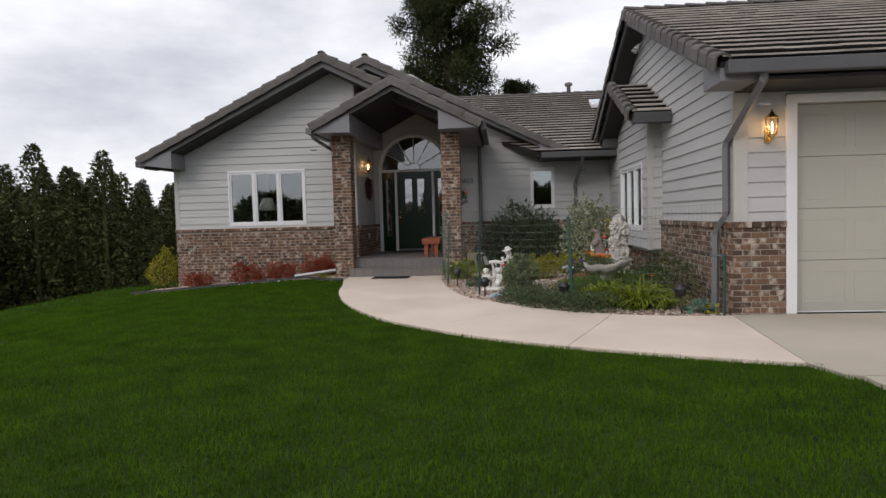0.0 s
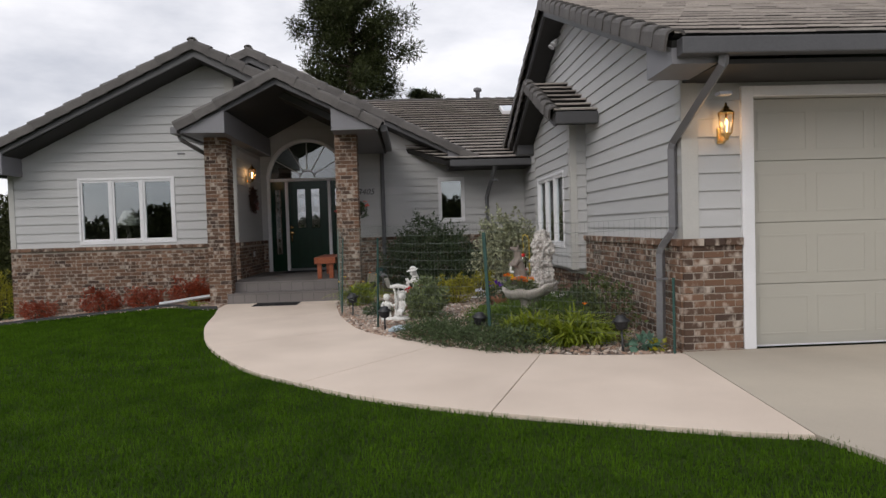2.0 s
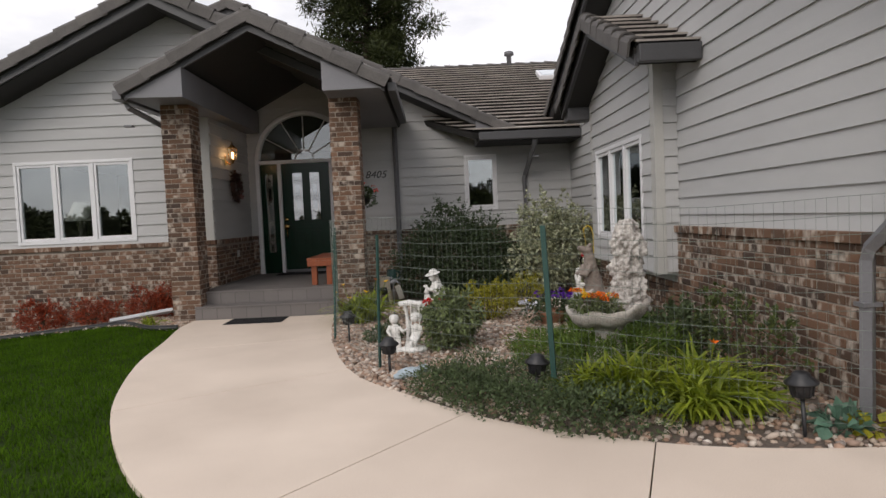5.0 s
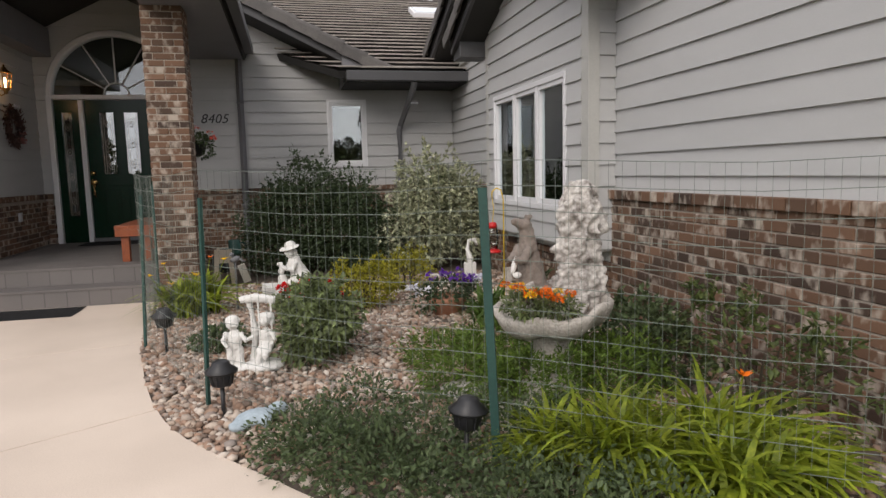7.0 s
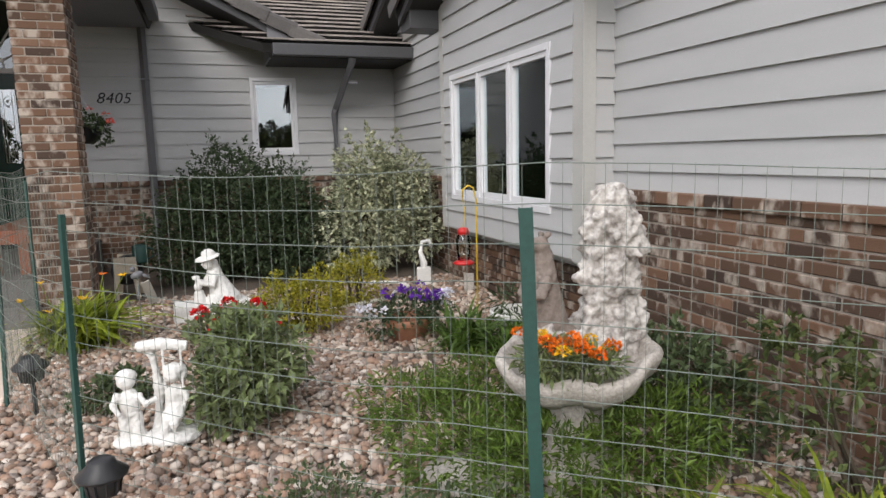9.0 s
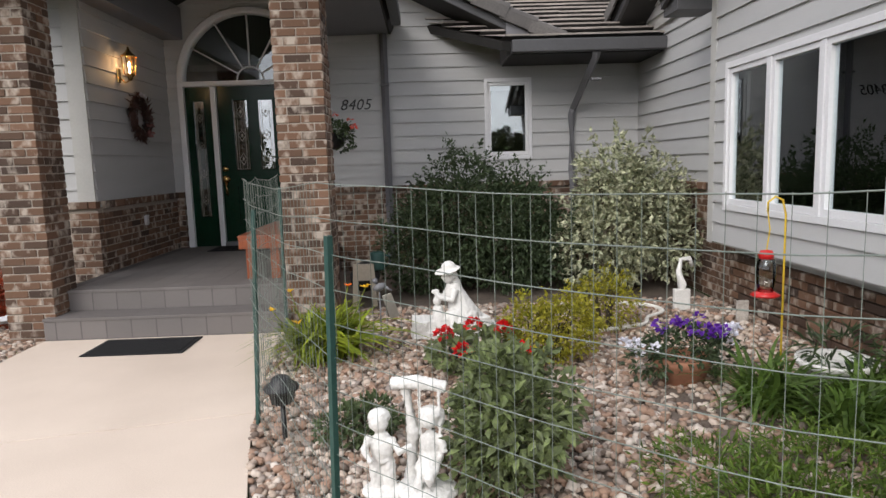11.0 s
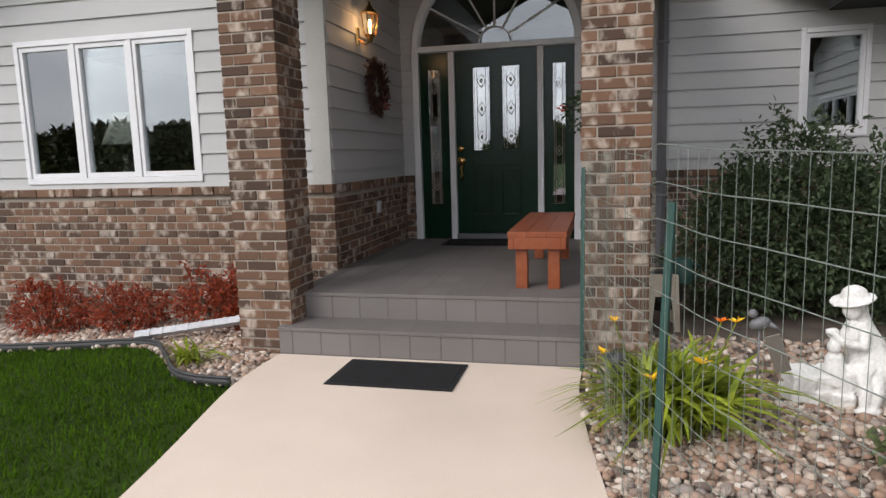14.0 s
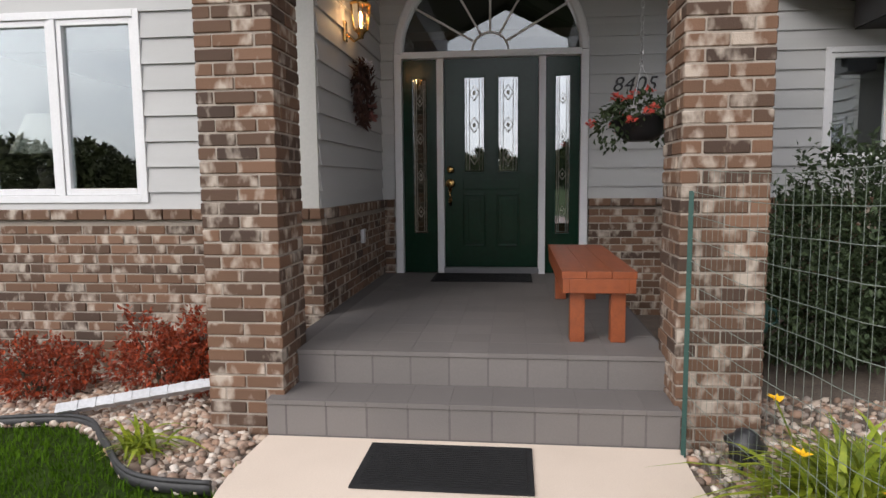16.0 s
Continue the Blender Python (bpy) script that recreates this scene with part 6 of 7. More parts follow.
# a low shelf of broken rock behind the flowers
for i in range(22):
    blob(rocks, (rr.uniform(-0.2, 0.3), rr.uniform(-0.03, 0.2), rr.uniform(0.38, 0.52)), (rr.uniform(0.04, 0.11), rr.uniform(0.04, 0.09), rr.uniform(0.02, 0.06)), (rr.uniform(-30, 30), rr.uniform(-30, 30), rr.uniform(0, 180)), 1)
crag = mat("pale_rockwork", (0.66, 0.63, 0.59), 0.85, (0.17, 0.145, 0.13), scale=8, fine=40, bump=0.6)
sculpted(part("rockwork", rocks, crag, ft, "pale and grey jagged upright rockwork"), 0.0085, 0.035, 0.035)
def bear_moved(ob):
    ob.matrix_basis = pose(-0.05, -0.02, 0.07)
    return ob


bear = tube(bmesh.new(), [(-0.03, 0.1, 0.4), (-0.055, 0.1, 0.52), (-0.075, 0.1, 0.66), (-0.085, 0.09, 0.75), (-0.095, 0.085, 0.82)], [0.09, 0.086, 0.068, 0.053, 0.045], 14)
for c, z in (((-0.108, 0.08, 0.84), (0.05, 0.046, 0.045)), ((-0.075, 0.125, 0.89), 0.018), ((-0.085, 0.045, 0.895), 0.018), ((-0.1, 0.03, 0.4), (0.06, 0.06, 0.04)), ((0.0, 0.06, 0.42), (0.08, 0.06, 0.06)), ((-0.13, 0.02, 0.39), (0.05, 0.07, 0.03))):
    blob(bear, c, z)
tube(bear, [(-0.13, 0.07, 0.85), (-0.17, 0.055, 0.865), (-0.195, 0.045, 0.87)], [0.036, 0.027, 0.02], 10)
tube(bear, [(-0.09, 0.03, 0.7), (-0.15, 0.0, 0.63), (-0.2, 0.01, 0.64)], [0.03, 0.027, 0.021], 10)
tube(bear, [(-0.12, 0.14, 0.7), (-0.18, 0.1, 0.63), (-0.21, 0.05, 0.64)], [0.03, 0.027, 0.021], 10)
sculpted(bear_moved(part("bear_figure", bear, BEAR, ft, "brown cast bear")), 0.009, 0.018, 0.03)
part("fish", blob(blob(bmesh.new(), (-0.24, 0.02, 0.67), (0.018, 0.02, 0.06), (0, 15, 0)), (-0.225, 0.01, 0.61), (0.03, 0.01, 0.02)), STATUE, ft, "white fish")
mari = thing("marigold_plant", (2.43, 9.86, 0.495), "orange and yellow marigolds growing in the fountain basin", "flowers")
P, D = lump_points(900, [(-0.08, 0.02, 0.05, 0.15, 0.13, 0.07), (0.06, -0.06, 0.04, 0.12, 0.1, 0.06)])
V, F = leaves(P, D, 0.045, 0.35, 0.8)
mari_leaf = part("foliage", np_mesh("foliage", V, F), G_MID, mari, kind="stuff")
PM = np.array([(-0.2 + 0.075 * a + 0.03 * (b % 2), -0.13 + 0.075 * b, 0.1) for a in range(5) for b in range(4)]) + rng.uniform(-0.018, 0.018, (20, 3))
PM[:, 2] += 0.3 * np.maximum(-0.02 - PM[:, 0], 0)
PM = rng.permutation(PM)
bloom_set(mari_leaf, PM[:12], 0.038, ORANGE, "flower", "orange marigold", 64)
bloom_set(mari_leaf, PM[12:18], 0.034, YELLOW, "flower", "yellow marigold", 64)

# pots
pot = thing("flower_pot", (2.48, 12.28, -0.05), "terracotta pot of purple and white petunias on the pebbles", "flower pot")
part("pot", lathe(bmesh.new(), [(0.12, 0.0), (0.155, 0.14), (0.17, 0.15), (0.175, 0.2), (0.16, 0.2), (0.15, 0.17)], 28), TERRACOTTA, pot)
P, D = lump_points(1100, [(0, 0, 0.25, 0.25, 0.22, 0.12), (-0.2, -0.05, 0.2, 0.15, 0.14, 0.12), (0.22, 0, 0.2, 0.15, 0.14, 0.12)])
V, F = leaves(P, D, 0.05, 0.5, 0.8)
pot_leaf = part("foliage", np_mesh("foliage", V, F), G_DARK, pot, kind="stuff")
PM = np.stack([rng.uniform(-0.16, 0.24, 16), rng.uniform(-0.16, 0.1, 16), rng.uniform(0.33, 0.42, 16)], -1)
bloom_set(pot_leaf, PM, 0.045, PURPLE, "flower", "purple petunia", 14)
PM = np.concatenate([np.stack([rng.uniform(-0.36, -0.2, 9), rng.uniform(-0.15, 0.05, 9), rng.uniform(0.2, 0.34, 9)], -1), np.stack([rng.uniform(0.2, 0.36, 9), rng.uniform(-0.12, 0.1, 9), rng.uniform(0.24, 0.36, 9)], -1)])
bloom_set(pot_leaf, PM, 0.04, PALE, "flower", "white petunia", 14)
wpot = thing("flower_pot", (3.25, 12.0, -0.02), "low white pot of trailing green stems by the brick", "flower pot")
part("pot", lathe(bmesh.new(), [(0.13, 0.0), (0.19, 0.16), (0.21, 0.17), (0.21, 0.2), (0.19, 0.2), (0.17, 0.15)], 28), STATUE, wpot, "weathered white pot")
P, D = lump_points(160, [(0, 0, 0.24, 0.2, 0.2, 0.12)])
V, F = leaves(P, D, 0.12, 0.14, 0.6, 0.8)
part("foliage", np_mesh("foliage", V, F), G_DARK, wpot, kind="stuff")
ger = thing("flower_pot", (1.22, 12.6, -0.02), "red geranium in a dark pot before the seated statue", "flower pot")
part("pot", lathe(bmesh.new(), [(0.1, 0.0), (0.14, 0.16), (0.145, 0.17), (0.12, 0.17)], 20), BLACK, ger)
P, D = lump_points(760, [(0, 0, 0.15, 0.3, 0.26, 0.13), (0.18, -0.12, 0.1, 0.2, 0.2, 0.1)])
V, F = leaves(P, D, 0.06, 0.95, 0.7)
ger_leaf = part("foliage", np_mesh("foliage", V, F), G_MID, ger, kind="stuff")
bloom_set(ger_leaf, [(-0.17, -0.05, 0.27), (0.02, 0.02, 0.3), (0.22, -0.02, 0.28), (-0.06, -0.2, 0.2), (0.3, -0.14, 0.18)], 0.075, RED, "flower", "red geranium head", 70, 0.8)

# hummingbird feeder on a yellow crook
feeder = thing("bird_feeder", (2.92, 11.98, 0.03), "red and clear hummingbird feeder on a yellow crook", "bird feeder")
YEL = mat("yellow_painted_steel", (0.72, 0.5, 0.04), 0.45, bump=0.03)
REDP = mat("red_plastic", (0.55, 0.015, 0.015), 0.35, bump=0.02)
part("pole", tube(bmesh.new(), [(0, 0, 0), (0, 0, 0.98), (-0.02, 0, 1.06), (-0.06, 0, 1.08), (-0.1, 0, 1.05), (-0.1, 0, 1.0)], 0.006, 8), YEL, feeder, "yellow steel crook")
part("hanger", tube(bmesh.new(), [(-0.1, 0, 1.0), (-0.085, 0, 0.9), (-0.1, 0, 0.78)], 0.004, 5), YEL, feeder)
part("bottle", lathe(bmesh.new(), [(0.045, 0.56), (0.05, 0.62), (0.055, 0.7), (0.04, 0.74), (0.03, 0.75)], 18, pose(-0.1, 0, 0)), CLEAR, feeder, "clear bottle").visible_shadow = False
part("cap", lathe(bmesh.new(), [(0.038, 0.74), (0.04, 0.765), (0.03, 0.785), (0.005, 0.79)], 18, pose(-0.1, 0, 0)), REDP, feeder, "red cap")
part("tray", lathe(bmesh.new(), [(0.03, 0.52), (0.07, 0.53), (0.078, 0.54), (0.05, 0.555), (0.03, 0.56)], 20, pose(-0.1, 0, 0)), REDP, feeder, "red feeding tray")

# smaller ornaments
orn = thing("garden_ornament", (3.2, 14.1, -0.02), "whitewashed goose-neck ornament standing on pebbles", "ornament")
part("neck", tube(bmesh.new(), [(0, 0, 0.0), (0.0, 0, 0.24), (-0.03, 0, 0.36), (-0.01, 0, 0.46), (0.06, 0, 0.47), (0.09, 0, 0.4)], [0.035, 0.04, 0.025, 0.022, 0.024, 0.016], 10), STATUE, orn)
part("foot", boxed(-0.07, 0.07, -0.03, 0.03, 0.0, 0.2, 0.01), STATUE, orn)
tagd = thing("garden_ornament", (3.5, 13.6, -0.02), "small grey plaque leaning at the brick wall", "ornament")
part("plaque", boxed(-0.05, 0.05, -0.012, 0.012, 0.0, 0.19, 0.008), FOUNTAIN, tagd)
bird = thing("bird_stake", (0.61, 13.1, -0.02), "grey metal bird on a stake with a hanging tag", "ornament")
part("stake", tube(bmesh.new(), [(0, 0, 0), (0, 0, 0.48)], 0.005, 6), SPOUT, bird)
bb = blob(blob(bmesh.new(), (0, 0, 0.5), (0.05, 0.03, 0.03), (0, -20, 0)), (-0.03, 0, 0.545), 0.022)
tube(bb, [(0.04, 0, 0.5), (0.09, 0, 0.47)], [0.015, 0.006], 6)
part("bird", bb, SPOUT, bird, "grey cast bird")
tg = part("tag", boxed(-0.035, 0.035, -0.003, 0.003, -0.18, 0.0, 0.002), LEAD, bird)
tg.matrix_basis = pose(0.05, -0.02, 0.45, 0, -18, 0)
reel = thing("hose_reel", (0.34, 14.9, -0.02), "beige plastic hose reel with a green watering can", "hose reel")
BEIGE = mat("beige_plastic", (0.5, 0.43, 0.33), 0.5, bump=0.05)
for y in (-0.14, 0.14):
    bm = prism([(-0.12, 0.0), (-0.08, 0.0), (-0.055, 0.26), (0.055, 0.26), (0.08, 0.0), (0.12, 0.0), (0.1, 0.42), (-0.1, 0.42)], "y", y - 0.015, y + 0.015)
    part("side_frame", bm, BEIGE, reel)
part("drum", lathe(bmesh.new(), [(0.05, -0.12), (0.14, -0.11), (0.14, 0.11), (0.05, 0.12)], 20, pose(0, 0, 0.28, 90, 0, 0)), BLACK, reel)
can = thing("watering_can", (0.47, 14.82, 0.33), "green plastic watering can hung on the hose reel", "watering can")
part("body", lathe(bmesh.new(), [(0.07, 0.0), (0.075, 0.02), (0.07, 0.17), (0.05, 0.18)], 18), POST, can)
part("handle", tube(bmesh.new(), [(0.06, 0, 0.15), (0.12, 0, 0.13), (0.13, 0, 0.06), (0.07, 0, 0.03)], 0.01, 8), POST, can)
hose = thing("garden_hose", (2.6, 13.8, -0.02), "pale hose looping over the pebbles", "hose")
part("hose", tube(bmesh.new(), [p for p in curve_through([(0.1, 0.6, 0.03), (0.35, 0.45, 0.03), (0.4, 0.2, 0.03), (0.2, 0.0, 0.03), (0.05, -0.25, 0.03), (-0.5, -0.42, 0.03)])], 0.016, 8), SHADE, hose)
for x, y, s, t in ((2.12, 10.12, 0.2, 0), (2.25, 9.72, 0.17, 30)):
    st = thing("stepping_stone", (x, y, -0.02), "flat tan stepping stone half hidden in greenery", "stone", "flat stepping stones", t)
    bm = lathe(bmesh.new(), [(s * 0.95, 0.0), (s, 0.03), (s * 0.96, 0.05), (s * 0.2, 0.055)], 11)
    for v in bm.verts:
        v.co.x *= 1 + 0.18 * math.sin(3 * math.atan2(v.co.y, v.co.x))
    part("stone", bm, FOUNTAIN, st)


# ---- plants ----
def strap_clump(name, place, n, length, m, label, wide=0.016, spread=1.0, category="plant", blooms=(), group=""):
    """Arching strap leaves from one crown."""
    ob = thing(name, place, label, category, group)
    k = 6
    a = rng.uniform(0, 2 * np.pi, n)
    L = length * rng.uniform(0.55, 1.1, n)
    lean = rng.uniform(0.25, 1.0, n) * spread
    t = np.linspace(0, 1, k)[None]
    out = (L * lean)[:, None] * (0.35 * t + 0.65 * t * t)
    up = L[:, None] * (1.05 * t - (0.25 + 0.75 * lean[:, None]) * t * t * 0.95)
    w = wide * np.sin(np.pi * (0.12 + 0.86 * t)) * rng.uniform(0.7, 1.2, n)[:, None]
    c, s = np.cos(a)[:, None], np.sin(a)[:, None]
    bx, by = rng.normal(0, length * 0.13, (n, 1)), rng.normal(0, length * 0.13, (n, 1))
    mid = np.stack([bx + out * c, by + out * s, np.maximum(up, 0.012)], -1)
    side = np.stack([-s * w, c * w, 0 * w + 0.15 * w], -1)
    V = np.stack([mid - side, mid + side], 2).reshape(n, -1, 3)
    q = np.array([(2 * i, 2 * i + 2, 2 * i + 3, 2 * i + 1) for i in range(k - 1)])
    for i in range(n):
        part("leaf", np_mesh("leaf", V[i], q, True), m, ob)
    for x, y, z, mm in blooms:
        stalk = part("stalk", tube(bmesh.new(), [(x * 0.2, y * 0.2, 0), (x * 0.7, y * 0.7, z * 0.6), (x, y, z)], 0.004, 5), G_LILY, ob)
        d = np.stack([np.cos(np.arange(6) * 1.047), np.sin(np.arange(6) * 1.047), np.full(6, 0.7)], -1)
        V, F = leaves(np.repeat([[x, y, z]], 6, 0), d, 0.045, 0.5, 0.1, 0.0)
        part("flower", np_mesh("flower", V, F), mm, stalk, "trumpet daylily flower")
    return ob


strap_clump("daylily", (0.21, 13.0, -0.02), 420, 0.66, G_LILY, "arching green daylily with yellow flowers in pebbles", 0.016, 0.95, "plant",
            [(-0.3, -0.2, 0.42, YELLOW), (0.1, -0.3, 0.42, YELLOW), (0.3, 0.1, 0.5, YELLOW), (-0.25, 0.15, 0.48, YELLOW), (0.2, -0.1, 0.55, ORANGE), (-0.1, -0.35, 0.36, YELLOW)], "daylilies")
for x, y, s in ((2.42, 9.0, 0.6), (2.85, 8.95, 0.62), (3.02, 8.72, 0.4), (2.72, 8.68, 0.5), (2.2, 9.15, 0.45)):
    strap_clump("daylily", (x, y, -0.02), 270, s, G_LILY, "bright green arching daylily clump at the walk's edge", 0.0135, 0.95, "plant", [(0.1, 0.0, 0.4, ORANGE)] if s > 0.61 else [], "daylilies")
for x, y, s in ((2.75, 11.75, 0.55), (3.1, 11.5, 0.5), (2.9, 11.35, 0.45), (3.3, 11.8, 0.45)):
    strap_clump("grassy_perennial", (x, y, -0.02), 170, s, G_STRAP, "dark green strap-leaved clump below the bay window", 0.013, 1.0, "plant", [], "strap-leaved clumps")
strap_clump("daylily", (-2.72, 13.55, -0.03), 60, 0.3, G_LILY, "small yellow-green daylily in pale gravel", 0.009, 1.0, "plant", [], "daylilies")

shrub("shrub", (1.4, 15.5, -0.02), [(0, 0, 0.68, 0.85, 0.7, 0.58), (-0.52, -0.1, 0.48, 0.52, 0.5, 0.44), (0.5, 0.0, 0.56, 0.62, 0.6, 0.52), (0.0, 0.1, 1.08, 0.5, 0.42, 0.4), (0.4, -0.25, 0.36, 0.65, 0.5, 0.36), (-0.4, -0.2, 0.3, 0.5, 0.5, 0.3), (0.95, -0.1, 0.42, 0.44, 0.45, 0.4), (0.55, 0.1, 0.88, 0.45, 0.42, 0.38), (-0.35, 0.05, 0.85, 0.36, 0.36, 0.3)], 20000, 0.058, G_DARK,
      "large dense dark green shrub against the brick wall", sprigs=80, stems=14)
shrub("variegated_shrub", (3.05, 15.2, -0.02), [(0, 0, 0.75, 0.6, 0.55, 0.55), (-0.15, -0.1, 1.1, 0.45, 0.4, 0.4), (0.25, 0.0, 0.95, 0.42, 0.4, 0.42), (-0.25, -0.1, 0.45, 0.55, 0.5, 0.42), (0.35, -0.1, 0.5, 0.35, 0.45, 0.4)], 7000, 0.085, G_VARIEG,
      "cream and green variegated dogwood shrub in the corner", sprigs=24, stems=10)
shrub("rose_bush", (1.27, 11.18, -0.02), [(0, 0, 0.25, 0.27, 0.36, 0.22), (-0.06, -0.14, 0.17, 0.2, 0.28, 0.15), (0.14, 0.1, 0.28, 0.22, 0.28, 0.18), (0.07, -0.2, 0.3, 0.2, 0.22, 0.15), (0.0, 0.2, 0.34, 0.2, 0.2, 0.15), (0.02, 0.02, 0.42, 0.2, 0.25, 0.12)], 2600, 0.062, G_MID,
      "leafy grey-green rose bush amid river pebbles", sprigs=16)
shrub("shrub", (1.78, 12.75, -0.02), [(0, 0, 0.22, 0.34, 0.3, 0.2), (0.12, 0.1, 0.3, 0.24, 0.24, 0.16), (-0.15, 0, 0.28, 0.2, 0.2, 0.14)], 3600, 0.037, G_LIME, "low yellow-green shrub beside the seated statue", sprigs=10, group="yellow-green shrubs")
shrub("shrub", (2.35, 13.55, -0.02), [(0, 0, 0.2, 0.3, 0.28, 0.2), (0.0, 0.05, 0.32, 0.2, 0.2, 0.16)], 1800, 0.035, G_LIME, "low yellow-green shrub by the hose", sprigs=8, group="yellow-green shrubs")
shrub("perennial", (0.56, 11.6, -0.02), [(0, 0, 0.09, 0.2, 0.17, 0.09), (0.1, 0.08, 0.1, 0.15, 0.14, 0.1)], 900, 0.045, G_COVER, "small dark green perennial in pebbles", "plant", stems=3)
cover = [(1.15, 9.72), (1.35, 9.5), (1.6, 9.35), (1.85, 9.15), (2.1, 8.85), (1.45, 9.9), (1.75, 9.7), (2.0, 9.5), (2.25, 9.3), (1.5, 9.1), (1.8, 8.85), (2.3, 8.55), (1.25, 9.45), (1.2, 9.5), (1.4, 9.25), (1.62, 8.98), (1.95, 8.68), (2.1, 8.58)]
shrub("ground_cover", (1.7, 9.3, -0.02), [(x - 1.7, y - 9.3, 0.05, 0.3, 0.28, 0.15 + 0.03 * (i % 3)) for i, (x, y) in enumerate(cover)], 21000, 0.031, G_COVER, "dense low grey-green ground cover spilling to the walk", "plant", stems=6)
shrub("ground_cover", (2.2, 10.6, -0.02), [(0, 0, 0.06, 0.42, 0.4, 0.17), (0.35, 0.3, 0.08, 0.4, 0.36, 0.16), (-0.1, 0.4, 0.05, 0.3, 0.35, 0.13), (0.3, -0.35, 0.07, 0.36, 0.3, 0.16), (0.65, 0.0, 0.08, 0.3, 0.3, 0.16), (0.1, -0.75, 0.14, 0.34, 0.3, 0.2), (0.42, -0.85, 0.16, 0.3, 0.26, 0.2), (-0.1, -0.5, 0.1, 0.3, 0.3, 0.17), (0.7, -0.7, 0.15, 0.3, 0.3, 0.22)], 14000, 0.05, G_GRASSY, "soft mid-green mound before the fountain", "plant", 0.25, 4)
shrub("perennial", (3.3, 10.3, -0.02), [(0, 0, 0.24, 0.28, 0.3, 0.2), (-0.05, -0.35, 0.2, 0.25, 0.25, 0.18), (0.0, 0.3, 0.2, 0.25, 0.25, 0.2)], 1900, 0.055, G_COVER, "dark leafy perennial by the brick base", "plant", sprigs=10)
shrub("perennial", (3.3, 9.35, -0.02), [(0, 0, 0.3, 0.28, 0.35, 0.26), (0.05, -0.35, 0.26, 0.24, 0.3, 0.24), (0.0, 0.3, 0.4, 0.2, 0.25, 0.2)], 750, 0.05, leaf_mat("mixed_perennial_leaf", (0.13, 0.16, 0.045), (0.05, 0.075, 0.03)), "loose green and yellowing perennial against the brick", "plant", sprigs=16)
shrub("hosta", (3.36, 8.3, -0.02), [(0, 0, 0.06, 0.12, 0.1, 0.06)], 60, 0.09, leaf_mat("blue_hosta_leaf", (0.13, 0.24, 0.17), (0.09, 0.17, 0.12)), "small blue-green hosta by the downspout", "plant", 0.8, 2)
shrub("hosta", (3.48, 8.24, -0.02), [(0, 0, 0.05, 0.08, 0.07, 0.05)], 40, 0.07, G_LIME, "small yellowing hosta by the downspout", "plant", 0.8, 2)
for x, s in ((-5.9, 0.8), (-4.75, 1.1), (-3.95, 0.9), (-3.1, 1.15), (-2.8, 0.8)):
    z = float(ground_z(np.array(x), np.array(14.5)))
    shrub("barberry_bush", (x, 14.5, z), [(0, 0, 0.16 * s, 0.36 * s, 0.26, 0.17 * s), (-0.15, 0.0, 0.26 * s, 0.2, 0.18, 0.15 * s), (0.18, 0, 0.24 * s, 0.2, 0.18, 0.16 * s)], int(2600 * s), 0.036, G_BARB, "low red-leaved barberry bush before the brick wall", "shrub", sprigs=18, group="red barberry bushes")
shrub("shrub", (-7.15, 15.3, float(ground_z(np.array(-7.15), np.array(15.3)))), [(0, 0, 0.4, 0.4, 0.4, 0.35), (0.1, 0, 0.65, 0.3, 0.3, 0.25)], 1800, 0.06, G_LIME, "yellow-green shrub at the house corner", sprigs=10)

# ---- lawn ----
LAWN = [(-15, -3), (3.58, -3), (3.58, 5.2), (3.46, 5.6)] + [tuple(p.xy) for p in OUTER[::-1]] + [(-2.21, 13.2), (-2.48, 13.2), (-2.68, 13.3), (-2.96, 13.6), (-3.36, 13.93), (-7.25, 13.95), (-7.4, 17), (-15, 17)]
bladeV = np.array([(-0.5, 0, 0), (0.5, 0, 0), (0.32, 0.22, 0.62), (-0.32, 0.22, 0.62), (0.05, 0.6, 1.0)], float)
bladeF = np.array([(0, 1, 2), (0, 2, 3), (3, 2, 4)])


def blades(n, box4, h, w):
    P = np.stack([rng.uniform(box4[0], box4[1], n), rng.uniform(box4[2], box4[3], n)], -1)
    P = P[inside(P, LAWN)]
    m = len(P)
    H = h * rng.uniform(0.55, 1.15, m)
    R = rot_z(rng.uniform(0, 6.28, m)) @ rot_x(rng.normal(0, 0.35, m)) * np.stack([w * rng.uniform(0.7, 1.3, m), H, H], -1)[:, None, :]
    return scatter(bladeV, bladeF, R, np.concatenate([P, ground_z(P[:, 0], P[:, 1])[:, None] - 0.004], 1))


sets = [blades(230000, (-5, 3.6, 1.8, 8.0), 0.046, 0.006), blades(130000, (-7.5, 1, 8.0, 14.2), 0.05, 0.008), blades(80000, (-15, -5, 2, 17), 0.06, 0.013)]
V, F, o = [], [], 0
for v, f in sets:
    V.append(v)
    F.append(f + o)
    o += len(v)
grass = part("grass", np_mesh("grass", np.concatenate(V), np.concatenate(F)), GRASS)
tagged(grass, "short mown deep green lawn", "grass", kind="stuff")

# ---- trees ----
def needle_clumps(C, r, n, length):
    """Tufts of needles about the points C."""
    k = np.repeat(np.arange(len(C)), n)
    d = rng.normal(0, 1, (len(k), 3))
    d[:, 2] += 0.35
    d /= np.linalg.norm(d, axis=1)[:, None]
    P = C[k] + d * (r * rng.random(len(k)) ** 0.5)[:, None]
    return leaves(P, d, length, 0.22, 0.35, 0.0, True)


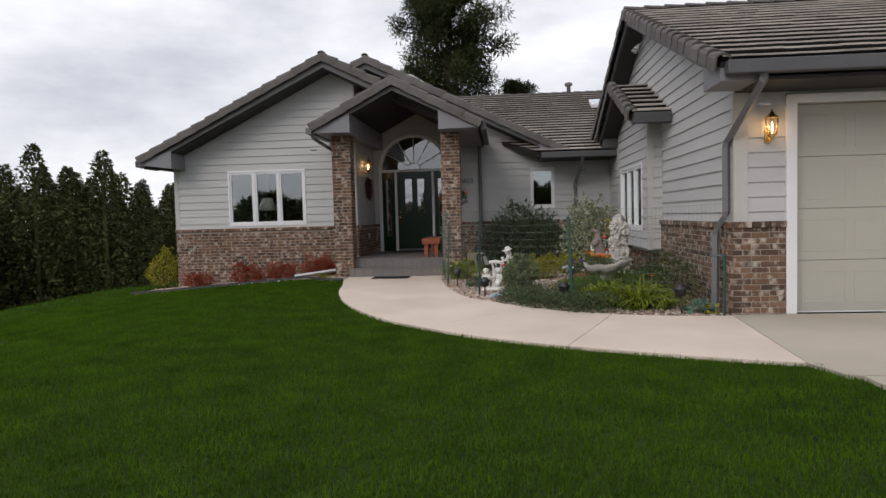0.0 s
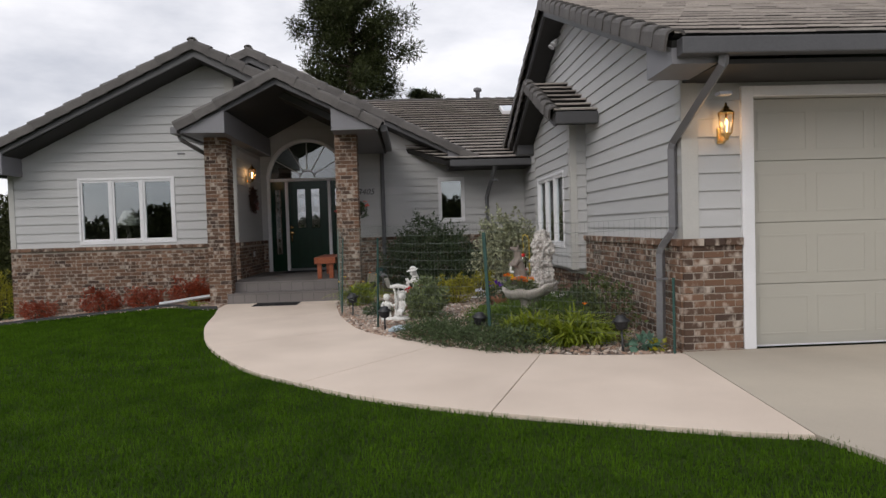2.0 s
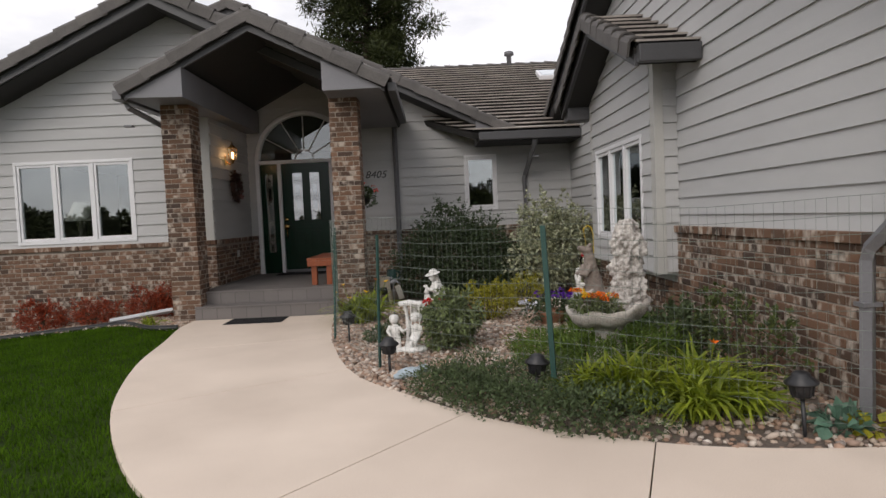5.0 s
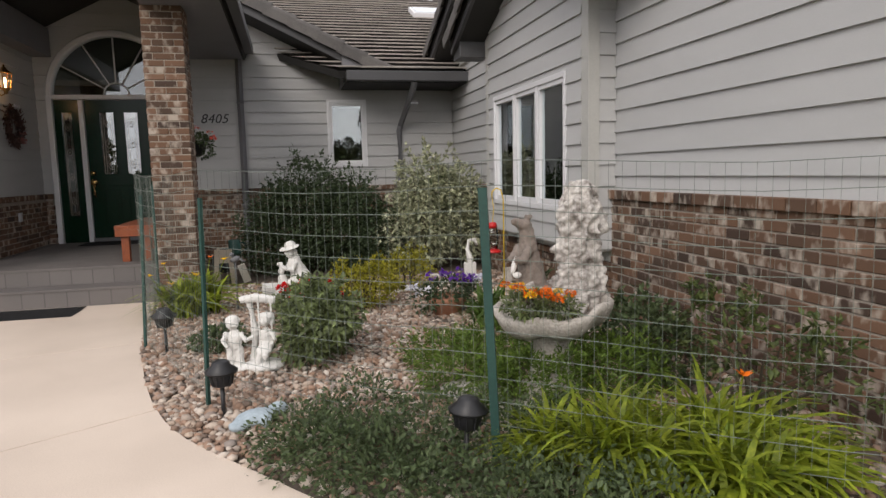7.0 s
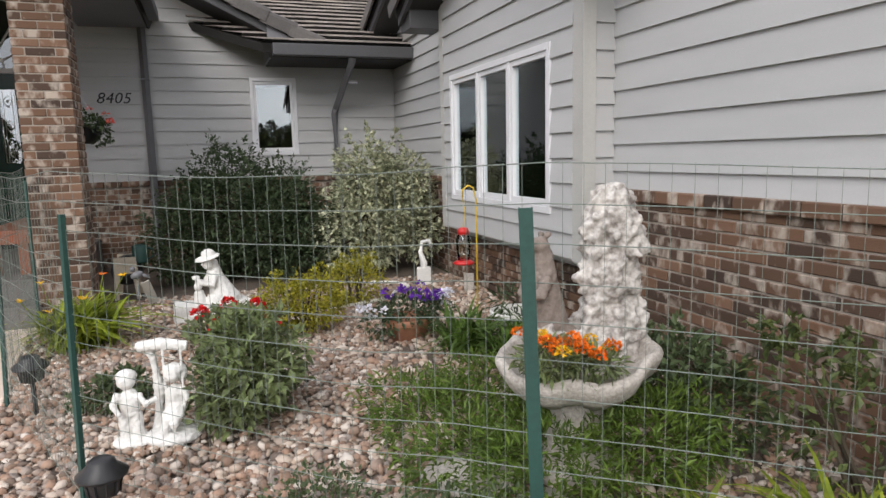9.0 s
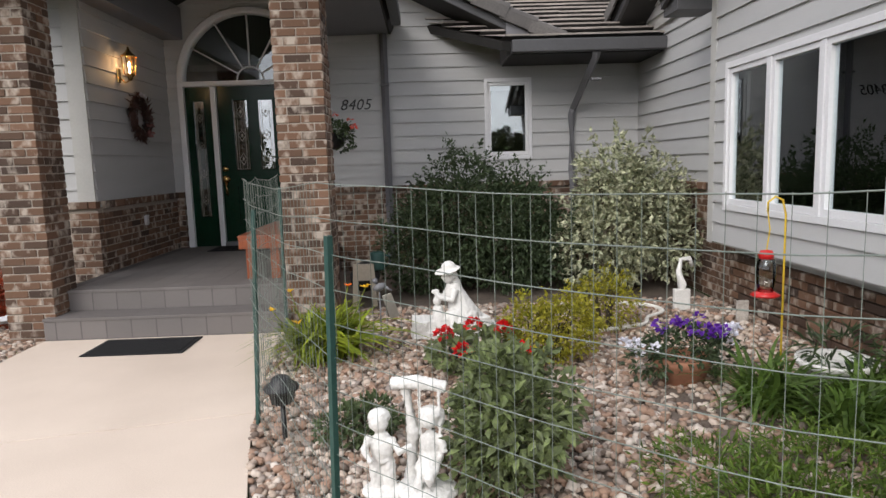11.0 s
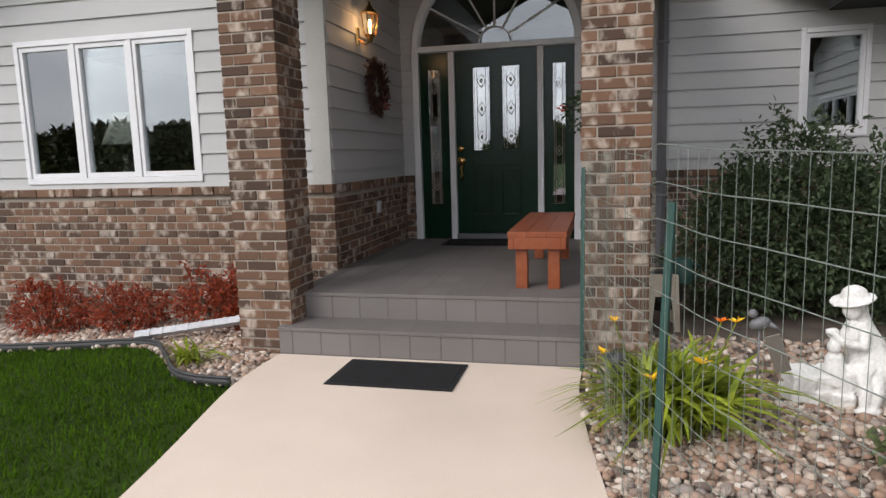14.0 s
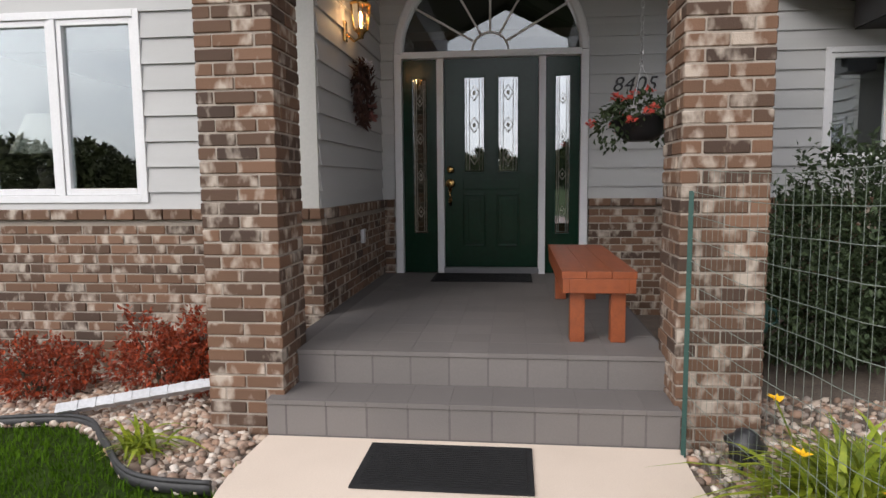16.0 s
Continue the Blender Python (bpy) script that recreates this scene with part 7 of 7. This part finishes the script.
def pine(place, height, crown, base, label, seed, clump=0.5, tufts=40):
    r = random.Random(seed)
    ob = thing("pine_tree", place, label, "tree", "tall pines behind the house")
    lean = [(r.uniform(-0.2, 0.2) * i / 5, r.uniform(-0.2, 0.2) * i / 5, height * i / 6) for i in range(7)]
    part("trunk", tube(bmesh.new(), lean, [0.32 * (1 - i / 7.2) + 0.03 for i in range(7)], 10), BARK, ob)
    C = []
    n = int((height - base) * 7)
    for i in range(n):
        z = base + (height - base) * (i + r.random()) / n
        f = (z - base) / (height - base)
        reach = crown * (0.55 + 0.6 * math.sin(math.pi * min(1, f * 0.85 + 0.18))) * r.uniform(0.45, 1.0) * (1 - 0.55 * f ** 3)
        a = r.uniform(0, 6.28)
        e = Vector((math.cos(a) * reach, math.sin(a) * reach, z + r.uniform(-0.3, 0.7)))
        s = Vector((0, 0, z - 0.3))
        mid = s.lerp(e, 0.55) + Vector((0, 0, -0.15))
        part("limb", tube(bmesh.new(), [s, mid, e], [0.07, 0.045, 0.015], 5), BARK, ob)
        for t in (0.45, 0.62, 0.78, 0.9, 1.0):
            p = s.lerp(e, t)
            for _ in range(4):
                C.append((p.x + r.uniform(-0.5, 0.5), p.y + r.uniform(-0.5, 0.5), p.z + r.uniform(-0.2, 0.45)))
    V, F = needle_clumps(np.array(C), clump, tufts, 0.26)
    part("crown", np_mesh("crown", V, F), G_PINE, ob, kind="stuff")
    return ob


pine((-1.85, 38, -1.2), 19.5, 3.05, 5.0, "tall ponderosa pine with a ragged dark crown", 5, 0.46, 70)
pine((2.2, 42, -1.5), 10.5, 1.3, 4.0, "pine top showing above the far ridge", 6, 0.35, 60)

# woods beyond the lawn, and all round
wood = random.Random(17)


def conifer_arrays(h, w, n, leaf=0.62):
    z = rng.random(n) ** 0.8
    a = rng.uniform(0, 6.28, n)
    rr2 = w * (1 - z ** 1.7) ** 0.7 * rng.uniform(0.4, 1.0, n) * (1 + 0.25 * np.sin(3 * a + 9 * z)) + 0.12
    P = np.stack([rr2 * np.cos(a), rr2 * np.sin(a), h * (0.1 + 0.9 * z)], -1)
    D = np.stack([np.cos(a), np.sin(a), np.full(n, 0.25)], -1)
    V, F = leaves(P, D, leaf, 0.5, 0.8, 0.3, True)
    tv = np.array([(0.16 * math.cos(t), 0.16 * math.sin(t), zz) for zz in (0, h * 0.9) for t in (0, 2.1, 4.2)])
    tf = np.array([(0, 1, 4), (0, 4, 3), (1, 2, 5), (1, 5, 4), (2, 0, 3), (2, 3, 5)])
    return np.concatenate([V, tv]), np.concatenate([F, tf + len(V)])


KINDS = [conifer_arrays(13.5, 2.5, 2200, 0.36), conifer_arrays(15, 2.2, 2200, 0.36), conifer_arrays(12.5, 2.8, 2200, 0.36)]
BACK = [conifer_arrays(9.5, 2.6, 620, 0.85), conifer_arrays(8.5, 2.8, 620, 0.85), conifer_arrays(11, 2.6, 620, 0.85)]
VV, FF, o = [], [], 0
spots = [(wood.uniform(-100, -24), wood.uniform(42, 66)) for _ in range(270)] + [(wood.uniform(-62, -32), wood.uniform(6, 42)) for _ in range(90)] + [(wood.uniform(-20, 40), wood.uniform(52, 80)) for _ in range(14)]
spots += [(wood.uniform(-110, 70), wood.uniform(-84, -66)) for _ in range(460)] + [(wood.uniform(-100, -55), wood.uniform(-66, 6)) for _ in range(60)]
for x, y in spots:
    if x > -22 and y > 20 and wood.random() < 0.6:
        continue
    v, f = (KINDS if y > 20 and -0.9 < x / y < -0.22 else BACK)[wood.randrange(3)]
    s = wood.uniform(0.72 if y > -60 else 0.86, 1.0) * (0.6 if y > 50 and x > -20 else (1.45 if x < -60 else 1.2 if x < -25 else 0.6) if y < -60 else 1.3 if not (y > 20 and -0.9 < x / y < -0.22) else 0.95 if y < -20 else 0.92 if y < 42 else 1.08)
    s = 0.52 * s + 0.41 if x < -20 and y > 0 else s
    a = wood.uniform(0, 6.28)
    m = np.array([[s * math.cos(a), -s * math.sin(a), 0], [s * math.sin(a), s * math.cos(a), 0], [0, 0, s]])
    VV.append(v @ m.T + (x, y, float(ground_z(np.array(x), np.array(y))) - 0.2))
    FF.append(f + o)
    o += len(v)
woods = part("woods", np_mesh("woods", np.concatenate(VV), np.concatenate(FF)), G_WOOD)
tagged(woods, "dense dark pine woods beyond the lawn", "woods", kind="stuff")
